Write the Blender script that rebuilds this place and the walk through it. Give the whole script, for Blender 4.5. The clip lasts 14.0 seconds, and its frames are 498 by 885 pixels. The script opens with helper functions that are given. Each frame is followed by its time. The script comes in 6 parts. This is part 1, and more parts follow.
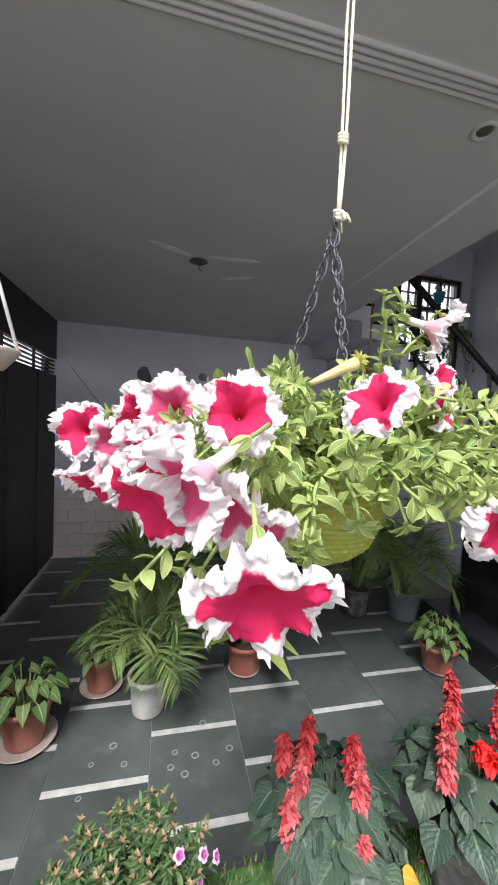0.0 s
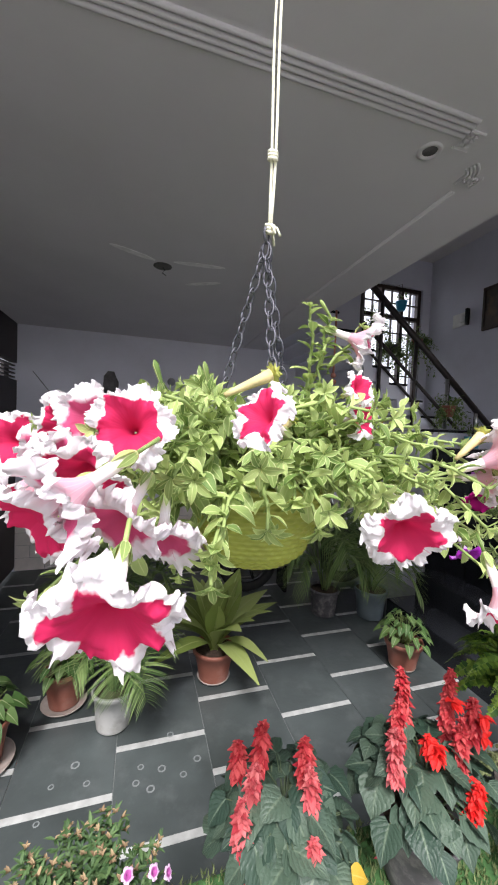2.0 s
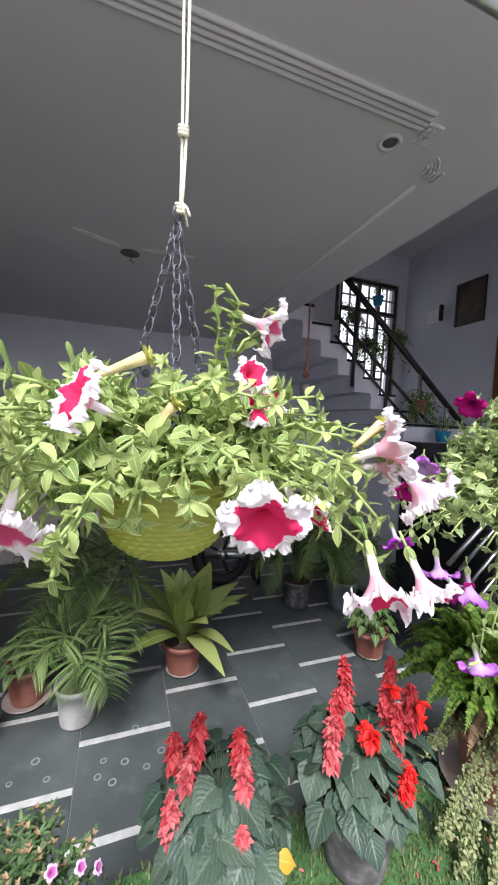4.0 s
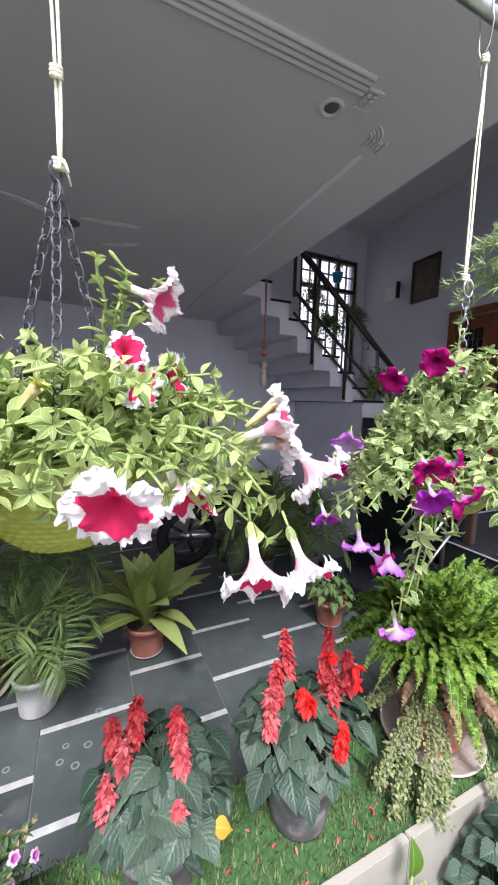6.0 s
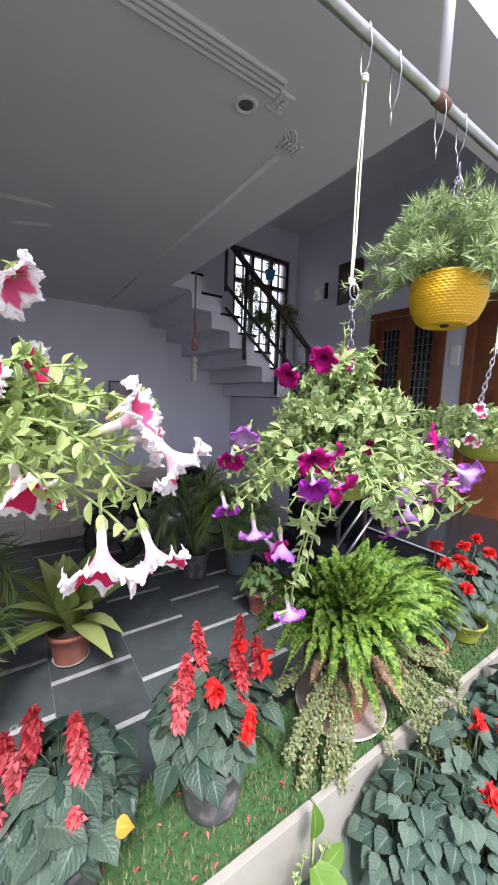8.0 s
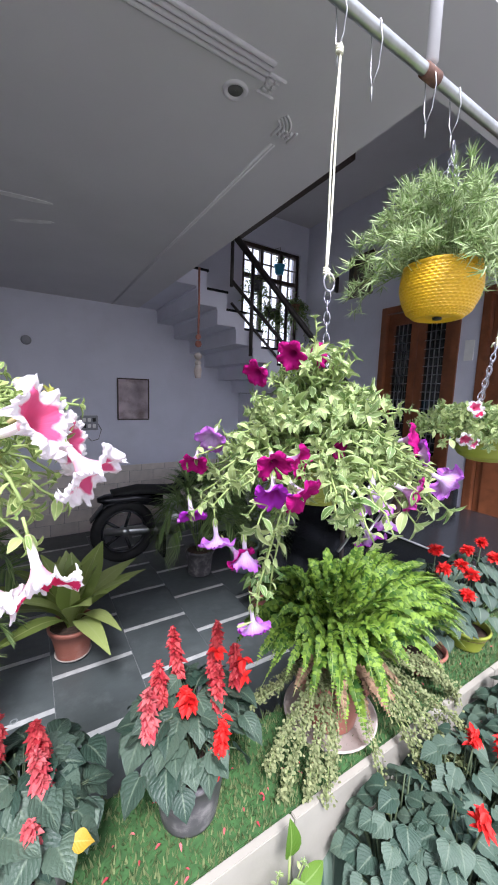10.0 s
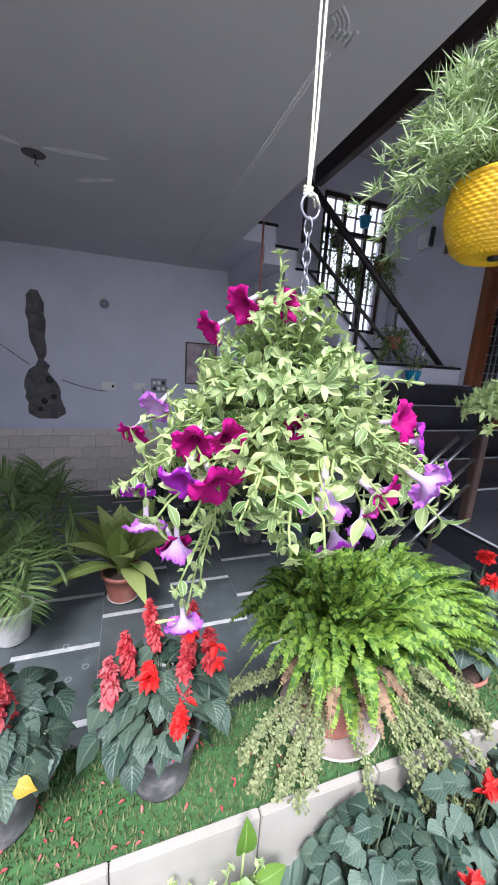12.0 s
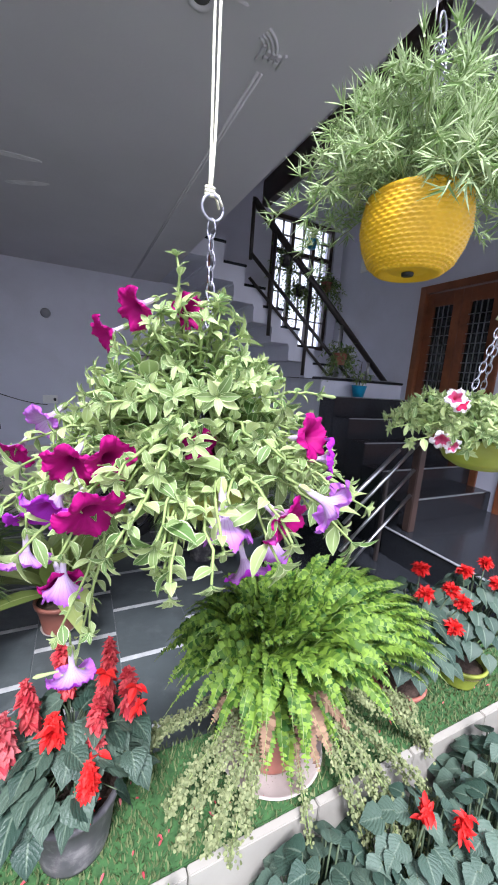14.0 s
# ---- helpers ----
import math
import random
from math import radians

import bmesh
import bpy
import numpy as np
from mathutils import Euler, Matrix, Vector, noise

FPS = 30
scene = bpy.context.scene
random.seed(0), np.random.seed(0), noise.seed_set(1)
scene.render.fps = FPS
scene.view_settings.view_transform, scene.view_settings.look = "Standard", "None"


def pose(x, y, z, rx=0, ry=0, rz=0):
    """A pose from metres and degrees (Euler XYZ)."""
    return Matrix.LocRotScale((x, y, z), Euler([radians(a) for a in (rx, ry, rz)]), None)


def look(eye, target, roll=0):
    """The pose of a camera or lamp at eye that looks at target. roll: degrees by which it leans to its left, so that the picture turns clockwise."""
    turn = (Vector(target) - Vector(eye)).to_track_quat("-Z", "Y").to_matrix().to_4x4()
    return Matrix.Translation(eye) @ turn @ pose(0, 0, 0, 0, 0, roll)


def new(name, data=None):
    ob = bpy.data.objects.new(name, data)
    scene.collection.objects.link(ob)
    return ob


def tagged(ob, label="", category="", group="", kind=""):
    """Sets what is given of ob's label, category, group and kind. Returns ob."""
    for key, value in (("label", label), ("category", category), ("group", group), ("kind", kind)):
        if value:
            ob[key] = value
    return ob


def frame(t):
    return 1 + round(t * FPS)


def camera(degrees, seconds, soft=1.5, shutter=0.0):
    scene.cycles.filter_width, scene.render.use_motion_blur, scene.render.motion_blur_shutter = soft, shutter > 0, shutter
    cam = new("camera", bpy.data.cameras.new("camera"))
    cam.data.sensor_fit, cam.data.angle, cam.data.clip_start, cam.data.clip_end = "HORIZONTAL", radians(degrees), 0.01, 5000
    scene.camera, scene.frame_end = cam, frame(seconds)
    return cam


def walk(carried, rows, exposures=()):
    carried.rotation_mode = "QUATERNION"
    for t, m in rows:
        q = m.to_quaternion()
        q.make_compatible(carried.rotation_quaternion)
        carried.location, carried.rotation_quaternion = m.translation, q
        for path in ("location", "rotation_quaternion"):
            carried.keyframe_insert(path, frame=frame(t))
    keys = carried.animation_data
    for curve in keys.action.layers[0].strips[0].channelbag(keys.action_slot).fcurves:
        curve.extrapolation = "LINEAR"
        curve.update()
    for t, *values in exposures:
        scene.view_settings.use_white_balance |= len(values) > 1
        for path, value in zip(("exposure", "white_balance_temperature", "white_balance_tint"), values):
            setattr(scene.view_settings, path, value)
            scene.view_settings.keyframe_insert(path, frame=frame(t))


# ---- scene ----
cam = camera(69.6, 14.0, 1.9)
ROWS = [
    (0.0, -0.000, -0.000, 1.532, -12.52, -3.35, -2.85),
    (0.5, 0.003, -0.006, 1.535, -12.82, -3.22, -3.29),
    (1.0, 0.011, -0.006, 1.540, -14.12, -2.95, -3.30),
    (1.5, 0.020, -0.010, 1.542, -14.83, -2.25, -2.60),
    (2.0, 0.041, -0.014, 1.539, -16.69, -2.48, -2.39),
    (2.5, 0.071, -0.023, 1.540, -18.02, -2.54, -2.40),
    (5.0, 0.152, -0.030, 1.535, -20.78, -5.53, -2.70),
    (5.5, 0.175, -0.029, 1.537, -22.57, -6.71, -2.07),
    (6.0, 0.194, -0.041, 1.539, -24.33, -6.42, -1.56),
    (6.5, 0.207, -0.047, 1.540, -25.89, -6.63, -1.33),
    (7.0, 0.223, -0.057, 1.539, -28.18, -6.67, -1.69),
    (7.5, 0.238, -0.068, 1.539, -31.74, -7.27, -1.85),
    (8.0, 0.252, -0.079, 1.539, -33.79, -6.90, -2.02),
    (8.5, 0.260, -0.085, 1.541, -34.75, -6.81, -2.07),
    (11.0, 0.422, -0.093, 1.552, -28.40, -9.39, -2.69),
    (11.5, 0.478, -0.076, 1.556, -26.30, -12.04, -4.69),
    (12.0, 0.547, -0.083, 1.545, -18.38, -13.13, -3.52),
    (12.5, 0.555, -0.086, 1.551, -18.11, -12.12, -3.19),
    (13.0, 0.563, -0.064, 1.553, -18.92, -11.11, -2.29),
    (13.5, 0.581, -0.054, 1.540, -22.61, -9.87, -1.32),
    (14.0, 0.623, -0.068, 1.545, -25.01, -10.48, -4.20),
]
walk(cam, [(t, pose(x, y, z, 90 + pitch, roll, yaw)) for t, x, y, z, yaw, pitch, roll in ROWS],
     exposures=[(0.0, 0.36, 6520, 14), (5.0, 0.52, 6200, 18), (8.5, 0.56, 6120, 19), (11.0, 0.68, 5900, 19), (14.0, 0.7, 5800, 19)])

# ---- sky and sun: a bright overcast day in front of the porch ----
world = bpy.data.worlds.new("sky")
scene.world = world
world.use_nodes = True
wn = world.node_tree.nodes
sky = wn.new("ShaderNodeTexSky")
sky.sky_type, sky.sun_disc = "NISHITA", False
sky.sun_elevation, sky.sun_rotation = radians(52), radians(205)
sky.air_density, sky.dust_density, sky.ozone_density = 1.0, 4.0, 1.0
haze = wn.new("ShaderNodeMix")
haze.data_type = "RGBA"
haze.inputs[0].default_value = 0.75
haze.inputs[7].default_value = (9.0, 9.3, 9.8, 1)
world.node_tree.links.new(sky.outputs[0], haze.inputs[6])
world.node_tree.links.new(haze.outputs[2], wn["Background"].inputs[0])
wn["Background"].inputs[1].default_value = SKY = 0.14
sun = new("sun", bpy.data.lights.new("sun", "SUN"))
sun.data.energy, sun.data.angle, sun.data.color = 4.6, radians(14), (1.0, 0.985, 0.96)
sun.matrix_world = look((-1.2, -3.0, 4.6), (0, 0, 0))

# ---- materials ----
def material(name, colour, rough=0.6, vary=0.12, scale=8.0, bump=0.0, bump_scale=60.0, metal=0.0,
             stain=None, stain_amount=0.0, stain_scale=2.5, spec=0.5, per_piece=0.0, coords="Object"):
    m = bpy.data.materials.new(name)
    m.use_nodes = True
    n, l = m.node_tree.nodes, m.node_tree.links
    p = n["Principled BSDF"]
    p.inputs["Roughness"].default_value, p.inputs["Metallic"].default_value = rough, metal
    p.inputs["Specular IOR Level"].default_value = spec
    tc = n.new("ShaderNodeTexCoord")
    a = n.new("ShaderNodeTexNoise")
    a.inputs["Scale"].default_value, a.inputs["Detail"].default_value = scale, 6
    l.new(tc.outputs[coords], a.inputs["Vector"])
    r = n.new("ShaderNodeMapRange")
    r.inputs[1].default_value, r.inputs[2].default_value = 0.3, 0.7
    r.inputs[3].default_value, r.inputs[4].default_value = 1 - vary, 1 + vary
    l.new(a.outputs[0], r.inputs[0])
    v = r.outputs[0]
    if per_piece:
        oi = n.new("ShaderNodeObjectInfo")
        pr = n.new("ShaderNodeMapRange")
        pr.inputs[3].default_value, pr.inputs[4].default_value = 1 - per_piece, 1 + per_piece
        l.new(oi.outputs["Random"], pr.inputs[0])
        mu = n.new("ShaderNodeMath")
        mu.operation = "MULTIPLY"
        l.new(v, mu.inputs[0]), l.new(pr.outputs[0], mu.inputs[1])
        v = mu.outputs[0]
    vm = n.new("ShaderNodeVectorMath")
    vm.operation = "SCALE"
    vm.inputs[0].default_value = colour[:3]
    l.new(v, vm.inputs["Scale"])
    col = vm.outputs[0]
    if stain:
        b = n.new("ShaderNodeTexNoise")
        b.inputs["Scale"].default_value, b.inputs["Detail"].default_value, b.inputs["Roughness"].default_value = stain_scale, 8, 0.65
        l.new(tc.outputs[coords], b.inputs["Vector"])
        br = n.new("ShaderNodeMapRange")
        br.inputs[1].default_value, br.inputs[2].default_value = 0.5, 0.68
        br.inputs[4].default_value = stain_amount
        l.new(b.outputs[0], br.inputs[0])
        mx = n.new("ShaderNodeMix")
        mx.data_type = "RGBA"
        mx.inputs[7].default_value = (*stain, 1)
        l.new(br.outputs[0], mx.inputs[0]), l.new(col, mx.inputs[6])
        col = mx.outputs[2]
    l.new(col, p.inputs["Base Color"])
    if bump:
        c = n.new("ShaderNodeTexNoise")
        c.inputs["Scale"].default_value, c.inputs["Detail"].default_value = bump_scale, 5
        l.new(tc.outputs[coords], c.inputs["Vector"])
        bp = n.new("ShaderNodeBump")
        bp.inputs["Strength"].default_value, bp.inputs["Distance"].default_value = min(1, bump), 0.004
        l.new(c.outputs[0], bp.inputs["Height"]), l.new(bp.outputs[0], p.inputs["Normal"])
    return m


def leaf_material(name, dark, light, vein=None, rough=0.5, trans=0.25, edge=None, edge_at=0.72, relief=0.3):
    """Leaf paint: tone varies from leaf to leaf, with a midrib and veins along the leaf's own u, v."""
    m = bpy.data.materials.new(name)
    m.use_nodes = True
    n, l = m.node_tree.nodes, m.node_tree.links
    p = n["Principled BSDF"]
    p.inputs["Roughness"].default_value = rough
    p.inputs["Specular IOR Level"].default_value = 0.35
    g = n.new("ShaderNodeNewGeometry")
    oi = n.new("ShaderNodeObjectInfo")
    add = n.new("ShaderNodeMath")
    add.operation = "ADD"
    l.new(g.outputs["Random Per Island"], add.inputs[0]), l.new(oi.outputs["Random"], add.inputs[1])
    fr = n.new("ShaderNodeMath")
    fr.operation = "FRACT"
    l.new(add.outputs[0], fr.inputs[0])
    mx = n.new("ShaderNodeMix")
    mx.data_type = "RGBA"
    mx.inputs[6].default_value, mx.inputs[7].default_value = (*dark, 1), (*light, 1)
    l.new(fr.outputs[0], mx.inputs[0])
    col = mx.outputs[2]
    uv = n.new("ShaderNodeUVMap")
    sp = n.new("ShaderNodeSeparateXYZ")
    l.new(uv.outputs[0], sp.inputs[0])
    off = n.new("ShaderNodeMath")
    off.operation = "SUBTRACT"
    off.inputs[1].default_value = 0.5
    l.new(sp.outputs[0], off.inputs[0])
    ab = n.new("ShaderNodeMath")
    ab.operation = "ABSOLUTE"
    l.new(off.outputs[0], ab.inputs[0])
    if vein:
        mid = n.new("ShaderNodeMapRange")
        mid.inputs[1].default_value, mid.inputs[2].default_value = 0.05, 0.015
        l.new(ab.outputs[0], mid.inputs[0])
        mv = n.new("ShaderNodeMix")
        mv.data_type = "RGBA"
        mv.inputs[7].default_value = (*vein, 1)
        l.new(mid.outputs[0], mv.inputs[0]), l.new(col, mv.inputs[6])
        col = mv.outputs[2]
    if edge:
        tn = n.new("ShaderNodeTexNoise")
        tn.inputs["Scale"].default_value = 9
        l.new(uv.outputs[0], tn.inputs["Vector"])
        ad = n.new("ShaderNodeMath")
        ad.operation = "MULTIPLY_ADD"
        ad.inputs[1].default_value, ad.inputs[2].default_value = 0.35, -0.17
        l.new(tn.outputs[0], ad.inputs[0])
        s2 = n.new("ShaderNodeMath")
        s2.operation = "MULTIPLY_ADD"
        s2.inputs[1].default_value = 2.0
        l.new(ab.outputs[0], s2.inputs[0]), l.new(ad.outputs[0], s2.inputs[2])
        em = n.new("ShaderNodeMapRange")
        em.inputs[1].default_value, em.inputs[2].default_value = edge_at, edge_at + 0.1
        l.new(s2.outputs[0], em.inputs[0])
        me = n.new("ShaderNodeMix")
        me.data_type = "RGBA"
        me.inputs[7].default_value = (*edge, 1)
        l.new(em.outputs[0], me.inputs[0]), l.new(col, me.inputs[6])
        col = me.outputs[2]
    l.new(col, p.inputs["Base Color"])
    # side veins as grooves, with a quilted surface between them
    w = n.new("ShaderNodeMath")
    w.operation = "MULTIPLY_ADD"
    w.inputs[1].default_value = -0.9
    l.new(ab.outputs[0], w.inputs[0]), l.new(sp.outputs[1], w.inputs[2])
    si = n.new("ShaderNodeMath")
    si.operation = "MULTIPLY"
    si.inputs[1].default_value = 19
    l.new(w.outputs[0], si.inputs[0])
    sn = n.new("ShaderNodeMath")
    sn.operation = "SINE"
    l.new(si.outputs[0], sn.inputs[0])
    bp = n.new("ShaderNodeBump")
    bp.inputs["Strength"].default_value, bp.inputs["Distance"].default_value = relief, 0.0008
    qn = n.new("ShaderNodeTexNoise")
    qn.inputs["Scale"].default_value, qn.inputs["Detail"].default_value = 15, 3
    l.new(uv.outputs[0], qn.inputs["Vector"])
    qa = n.new("ShaderNodeMath")
    qa.operation = "MULTIPLY_ADD"
    qa.inputs[1].default_value = 2.2
    sv = n.new("ShaderNodeMath")
    sv.operation = "ABSOLUTE"
    l.new(sn.outputs[0], sv.inputs[0])
    l.new(qn.outputs[0], qa.inputs[0]), l.new(sv.outputs[0], qa.inputs[2])
    l.new(qa.outputs[0], bp.inputs["Height"]), l.new(bp.outputs[0], p.inputs["Normal"])
    tr = n.new("ShaderNodeBsdfTranslucent")
    l.new(col, tr.inputs[0])
    ms = n.new("ShaderNodeMixShader")
    ms.inputs[0].default_value = trans
    l.new(p.outputs[0], ms.inputs[1]), l.new(tr.outputs[0], ms.inputs[2])
    l.new(ms.outputs[0], n["Material Output"].inputs["Surface"])
    return m


def petal_material(name, heart, rim, split=0.62, soft=0.06, jag=0.25, star=0.0, vein=None, trans=0.3):
    """Petal paint along the flower's own coordinates: u runs round, v from the throat to the rim."""
    m = bpy.data.materials.new(name)
    m.use_nodes = True
    n, l = m.node_tree.nodes, m.node_tree.links
    p = n["Principled BSDF"]
    p.inputs["Roughness"].default_value = 0.65
    p.inputs["Specular IOR Level"].default_value = 0.2
    uv = n.new("ShaderNodeUVMap")
    sp = n.new("ShaderNodeSeparateXYZ")
    l.new(uv.outputs[0], sp.inputs[0])
    oi = n.new("ShaderNodeObjectInfo")
    ang = n.new("ShaderNodeMath")
    ang.operation = "MULTIPLY"
    ang.inputs[1].default_value = 2 * math.pi * 5
    l.new(sp.outputs[0], ang.inputs[0])
    co = n.new("ShaderNodeMath")
    co.operation = "COSINE"
    l.new(ang.outputs[0], co.inputs[0])
    tn = n.new("ShaderNodeTexNoise")
    tn.noise_dimensions = "4D"
    tn.inputs["Scale"].default_value, tn.inputs["Detail"].default_value = 60, 3
    tc = n.new("ShaderNodeTexCoord")
    l.new(tc.outputs["Object"], tn.inputs["Vector"]), l.new(oi.outputs["Random"], tn.inputs["W"])
    j = n.new("ShaderNodeMath")
    j.operation = "MULTIPLY_ADD"
    j.inputs[1].default_value, j.inputs[2].default_value = jag, -jag / 2
    l.new(tn.outputs[0], j.inputs[0])
    s = n.new("ShaderNodeMath")
    s.operation = "MULTIPLY_ADD"
    s.inputs[1].default_value = star
    l.new(co.outputs[0], s.inputs[0]), l.new(j.outputs[0], s.inputs[2])
    t = n.new("ShaderNodeMath")
    t.operation = "ADD"
    l.new(sp.outputs[1], t.inputs[0]), l.new(s.outputs[0], t.inputs[1])
    r = n.new("ShaderNodeMapRange")
    r.inputs[1].default_value, r.inputs[2].default_value = split - soft, split + soft
    l.new(t.outputs[0], r.inputs[0])
    mx = n.new("ShaderNodeMix")
    mx.data_type = "RGBA"
    mx.inputs[6].default_value, mx.inputs[7].default_value = (*heart, 1), (*rim, 1)
    l.new(r.outputs[0], mx.inputs[0])
    col = mx.outputs[2]
    if vein:
        wv = n.new("ShaderNodeMath")
        wv.operation = "MULTIPLY"
        wv.inputs[1].default_value = 2 * math.pi * 20
        l.new(sp.outputs[0], wv.inputs[0])
        sn = n.new("ShaderNodeMath")
        sn.operation = "COSINE"
        l.new(wv.outputs[0], sn.inputs[0])
        vr = n.new("ShaderNodeMapRange")
        vr.inputs[1].default_value, vr.inputs[2].default_value, vr.inputs[4].default_value = 0.75, 1.0, 0.5
        l.new(sn.outputs[0], vr.inputs[0])
        mv = n.new("ShaderNodeMix")
        mv.data_type = "RGBA"
        mv.inputs[7].default_value = (*vein, 1)
        l.new(vr.outputs[0], mv.inputs[0]), l.new(col, mv.inputs[6])
        col = mv.outputs[2]
    l.new(col, p.inputs["Base Color"])
    # fine ribs that run from the throat to the rim
    rb = n.new("ShaderNodeMath")
    rb.operation = "MULTIPLY"
    rb.inputs[1].default_value = 2 * math.pi * 40
    l.new(sp.outputs[0], rb.inputs[0])
    rs = n.new("ShaderNodeMath")
    rs.operation = "COSINE"
    l.new(rb.outputs[0], rs.inputs[0])
    bp = n.new("ShaderNodeBump")
    bp.inputs["Strength"].default_value, bp.inputs["Distance"].default_value = 0.12, 0.0005
    l.new(rs.outputs[0], bp.inputs["Height"]), l.new(bp.outputs[0], p.inputs["Normal"])
    tr = n.new("ShaderNodeBsdfTranslucent")
    l.new(col, tr.inputs[0])
    ms = n.new("ShaderNodeMixShader")
    ms.inputs[0].default_value = trans
    l.new(p.outputs[0], ms.inputs[1]), l.new(tr.outputs[0], ms.inputs[2])
    l.new(ms.outputs[0], n["Material Output"].inputs["Surface"])
    return m


M_WALL = material("wall paint lilac white", (0.68, 0.685, 0.77), 0.75, 0.04, 3, 0.25, 90, stain=(0.55, 0.55, 0.6), stain_amount=0.35, stain_scale=1.6)
M_CEIL = material("ceiling paint", (0.66, 0.645, 0.665), 0.8, 0.04, 2, 0.15, 70, stain=(0.56, 0.545, 0.56), stain_amount=0.3, stain_scale=1.2)
M_SLATE = material("grey green slate", (0.07, 0.083, 0.083), 0.36, 0.25, 3.5, 0.35, 30, stain=(0.14, 0.155, 0.155), stain_amount=0.55, stain_scale=5, per_piece=0.16, spec=0.55)
M_STRIP = material("white marble strip", (0.44, 0.45, 0.44), 0.45, 0.18, 20, 0.2, 60, per_piece=0.1)
M_GROUT = material("cement joint", (0.2, 0.215, 0.21), 0.85, 0.2, 20, 0.3)
M_WTILE = material("glazed beige wall tile", (0.72, 0.65, 0.585), 0.35, 0.09, 12, 0.1, 40, per_piece=0.07)
M_WGROUT = material("tile joint", (0.36, 0.33, 0.31), 0.9, 0.1)
M_KERB = material("cream kerb tile", (0.37, 0.35, 0.3), 0.5, 0.08, 9, 0.3, 30, stain=(0.38, 0.36, 0.3), stain_amount=0.5, stain_scale=6, per_piece=0.04)
M_GATE = material("dark brown painted sheet", (0.022, 0.016, 0.017), 0.55, 0.2, 6, 0.15, 30)
M_GRANITE = material("black granite", (0.02, 0.022, 0.026), 0.18, 0.3, 120, 0.0)
M_NOSE = material("grey granite edge", (0.25, 0.26, 0.27), 0.4, 0.15, 60)
M_WOOD = material("varnished teak", (0.22, 0.075, 0.03), 0.38, 0.25, 5, 0.15, 40, stain=(0.12, 0.04, 0.016), stain_amount=0.6, stain_scale=9)
M_DARKWOOD = material("dark brown wood", (0.05, 0.03, 0.024), 0.45, 0.25, 8, 0.15, 40)
M_STEEL = material("brushed steel", (0.55, 0.55, 0.54), 0.28, 0.06, 40, metal=1.0)
M_RAILDARK = material("dark painted steel rail", (0.035, 0.028, 0.026), 0.4, 0.2, 20)
M_PIPE = material("galvanised pipe", (0.5, 0.52, 0.5), 0.33, 0.12, 25, 0.2, 50, metal=0.85, stain=(0.2, 0.15, 0.1), stain_amount=0.35, stain_scale=14)
M_PIPEPAINT = material("white painted pipe", (0.8, 0.8, 0.8), 0.45, 0.05, 10)
M_RUST = material("rusty coupling", (0.16, 0.08, 0.055), 0.75, 0.3, 60, 0.5, 80)
M_WIRE = material("galvanised wire", (0.5, 0.5, 0.5), 0.4, 0.1, 40, metal=0.7)
M_ROPE = material("cream cord", (0.82, 0.8, 0.62), 0.8, 0.15, 300, 0.5, 500)
M_CHAIN = material("dark plastic chain", (0.09, 0.09, 0.11), 0.45, 0.15, 40)
M_CHAINGREY = material("grey metal chain", (0.35, 0.35, 0.4), 0.38, 0.15, 40, metal=0.5)
M_LIME = material("lime green woven plastic", (0.3, 0.34, 0.045), 0.45, 0.08, 30)
M_YELLOW = material("yellow woven plastic", (0.8, 0.47, 0.012), 0.4, 0.06, 20, stain=(0.55, 0.3, 0.02), stain_amount=0.4, stain_scale=14)
M_TERRA = material("terracotta plastic", (0.36, 0.13, 0.09), 0.5, 0.12, 9, 0.15, 30, stain=(0.45, 0.27, 0.22), stain_amount=0.5, stain_scale=8)
M_WHITEPOT = material("dirty white bucket", (0.62, 0.62, 0.6), 0.5, 0.08, 8, 0.1, 30, stain=(0.3, 0.29, 0.25), stain_amount=0.6, stain_scale=7)
M_BLACKPOT = material("dusty black plastic", (0.1, 0.095, 0.1), 0.5, 0.35, 22, 0.2, 40, stain=(0.3, 0.28, 0.27), stain_amount=0.85, stain_scale=24)
M_GREYPOT = material("blue grey bucket", (0.16, 0.2, 0.22), 0.55, 0.15, 8)
M_SAUCER = material("dusty saucer", (0.5, 0.44, 0.4), 0.65, 0.15, 12, 0.2, 40, stain=(0.3, 0.22, 0.18), stain_amount=0.6, stain_scale=9)
M_SOIL = material("damp soil", (0.07, 0.045, 0.032), 0.95, 0.4, 60, 1.0, 120)
M_BED = material("garden soil", (0.09, 0.07, 0.05), 0.95, 0.4, 20, 1.0, 50)
M_BLUE = material("blue plastic", (0.02, 0.3, 0.5), 0.4, 0.1, 8)
M_PAINTBLACK = material("black motorcycle paint", (0.015, 0.015, 0.018), 0.22, 0.2, 10)
M_RUBBER = material("rubber", (0.02, 0.02, 0.02), 0.8, 0.2, 30, 0.3, 60)
M_CEMENT = material("raw cement patch", (0.13, 0.125, 0.125), 0.95, 0.3, 18, 1.0, 60, stain=(0.06, 0.06, 0.06), stain_amount=0.6, stain_scale=12)
M_PLASTIC = material("off white switch plastic", (0.82, 0.82, 0.8), 0.4, 0.05, 20)
M_SCAR = material("fresh plaster", (0.86, 0.85, 0.85), 0.9, 0.12, 30, 0.4, 60)
M_GREYPLATE = material("grey switch plate", (0.3, 0.3, 0.32), 0.5, 0.1, 20)
M_BLACKPLASTIC = material("black plastic", (0.015, 0.015, 0.015), 0.5, 0.2, 30)
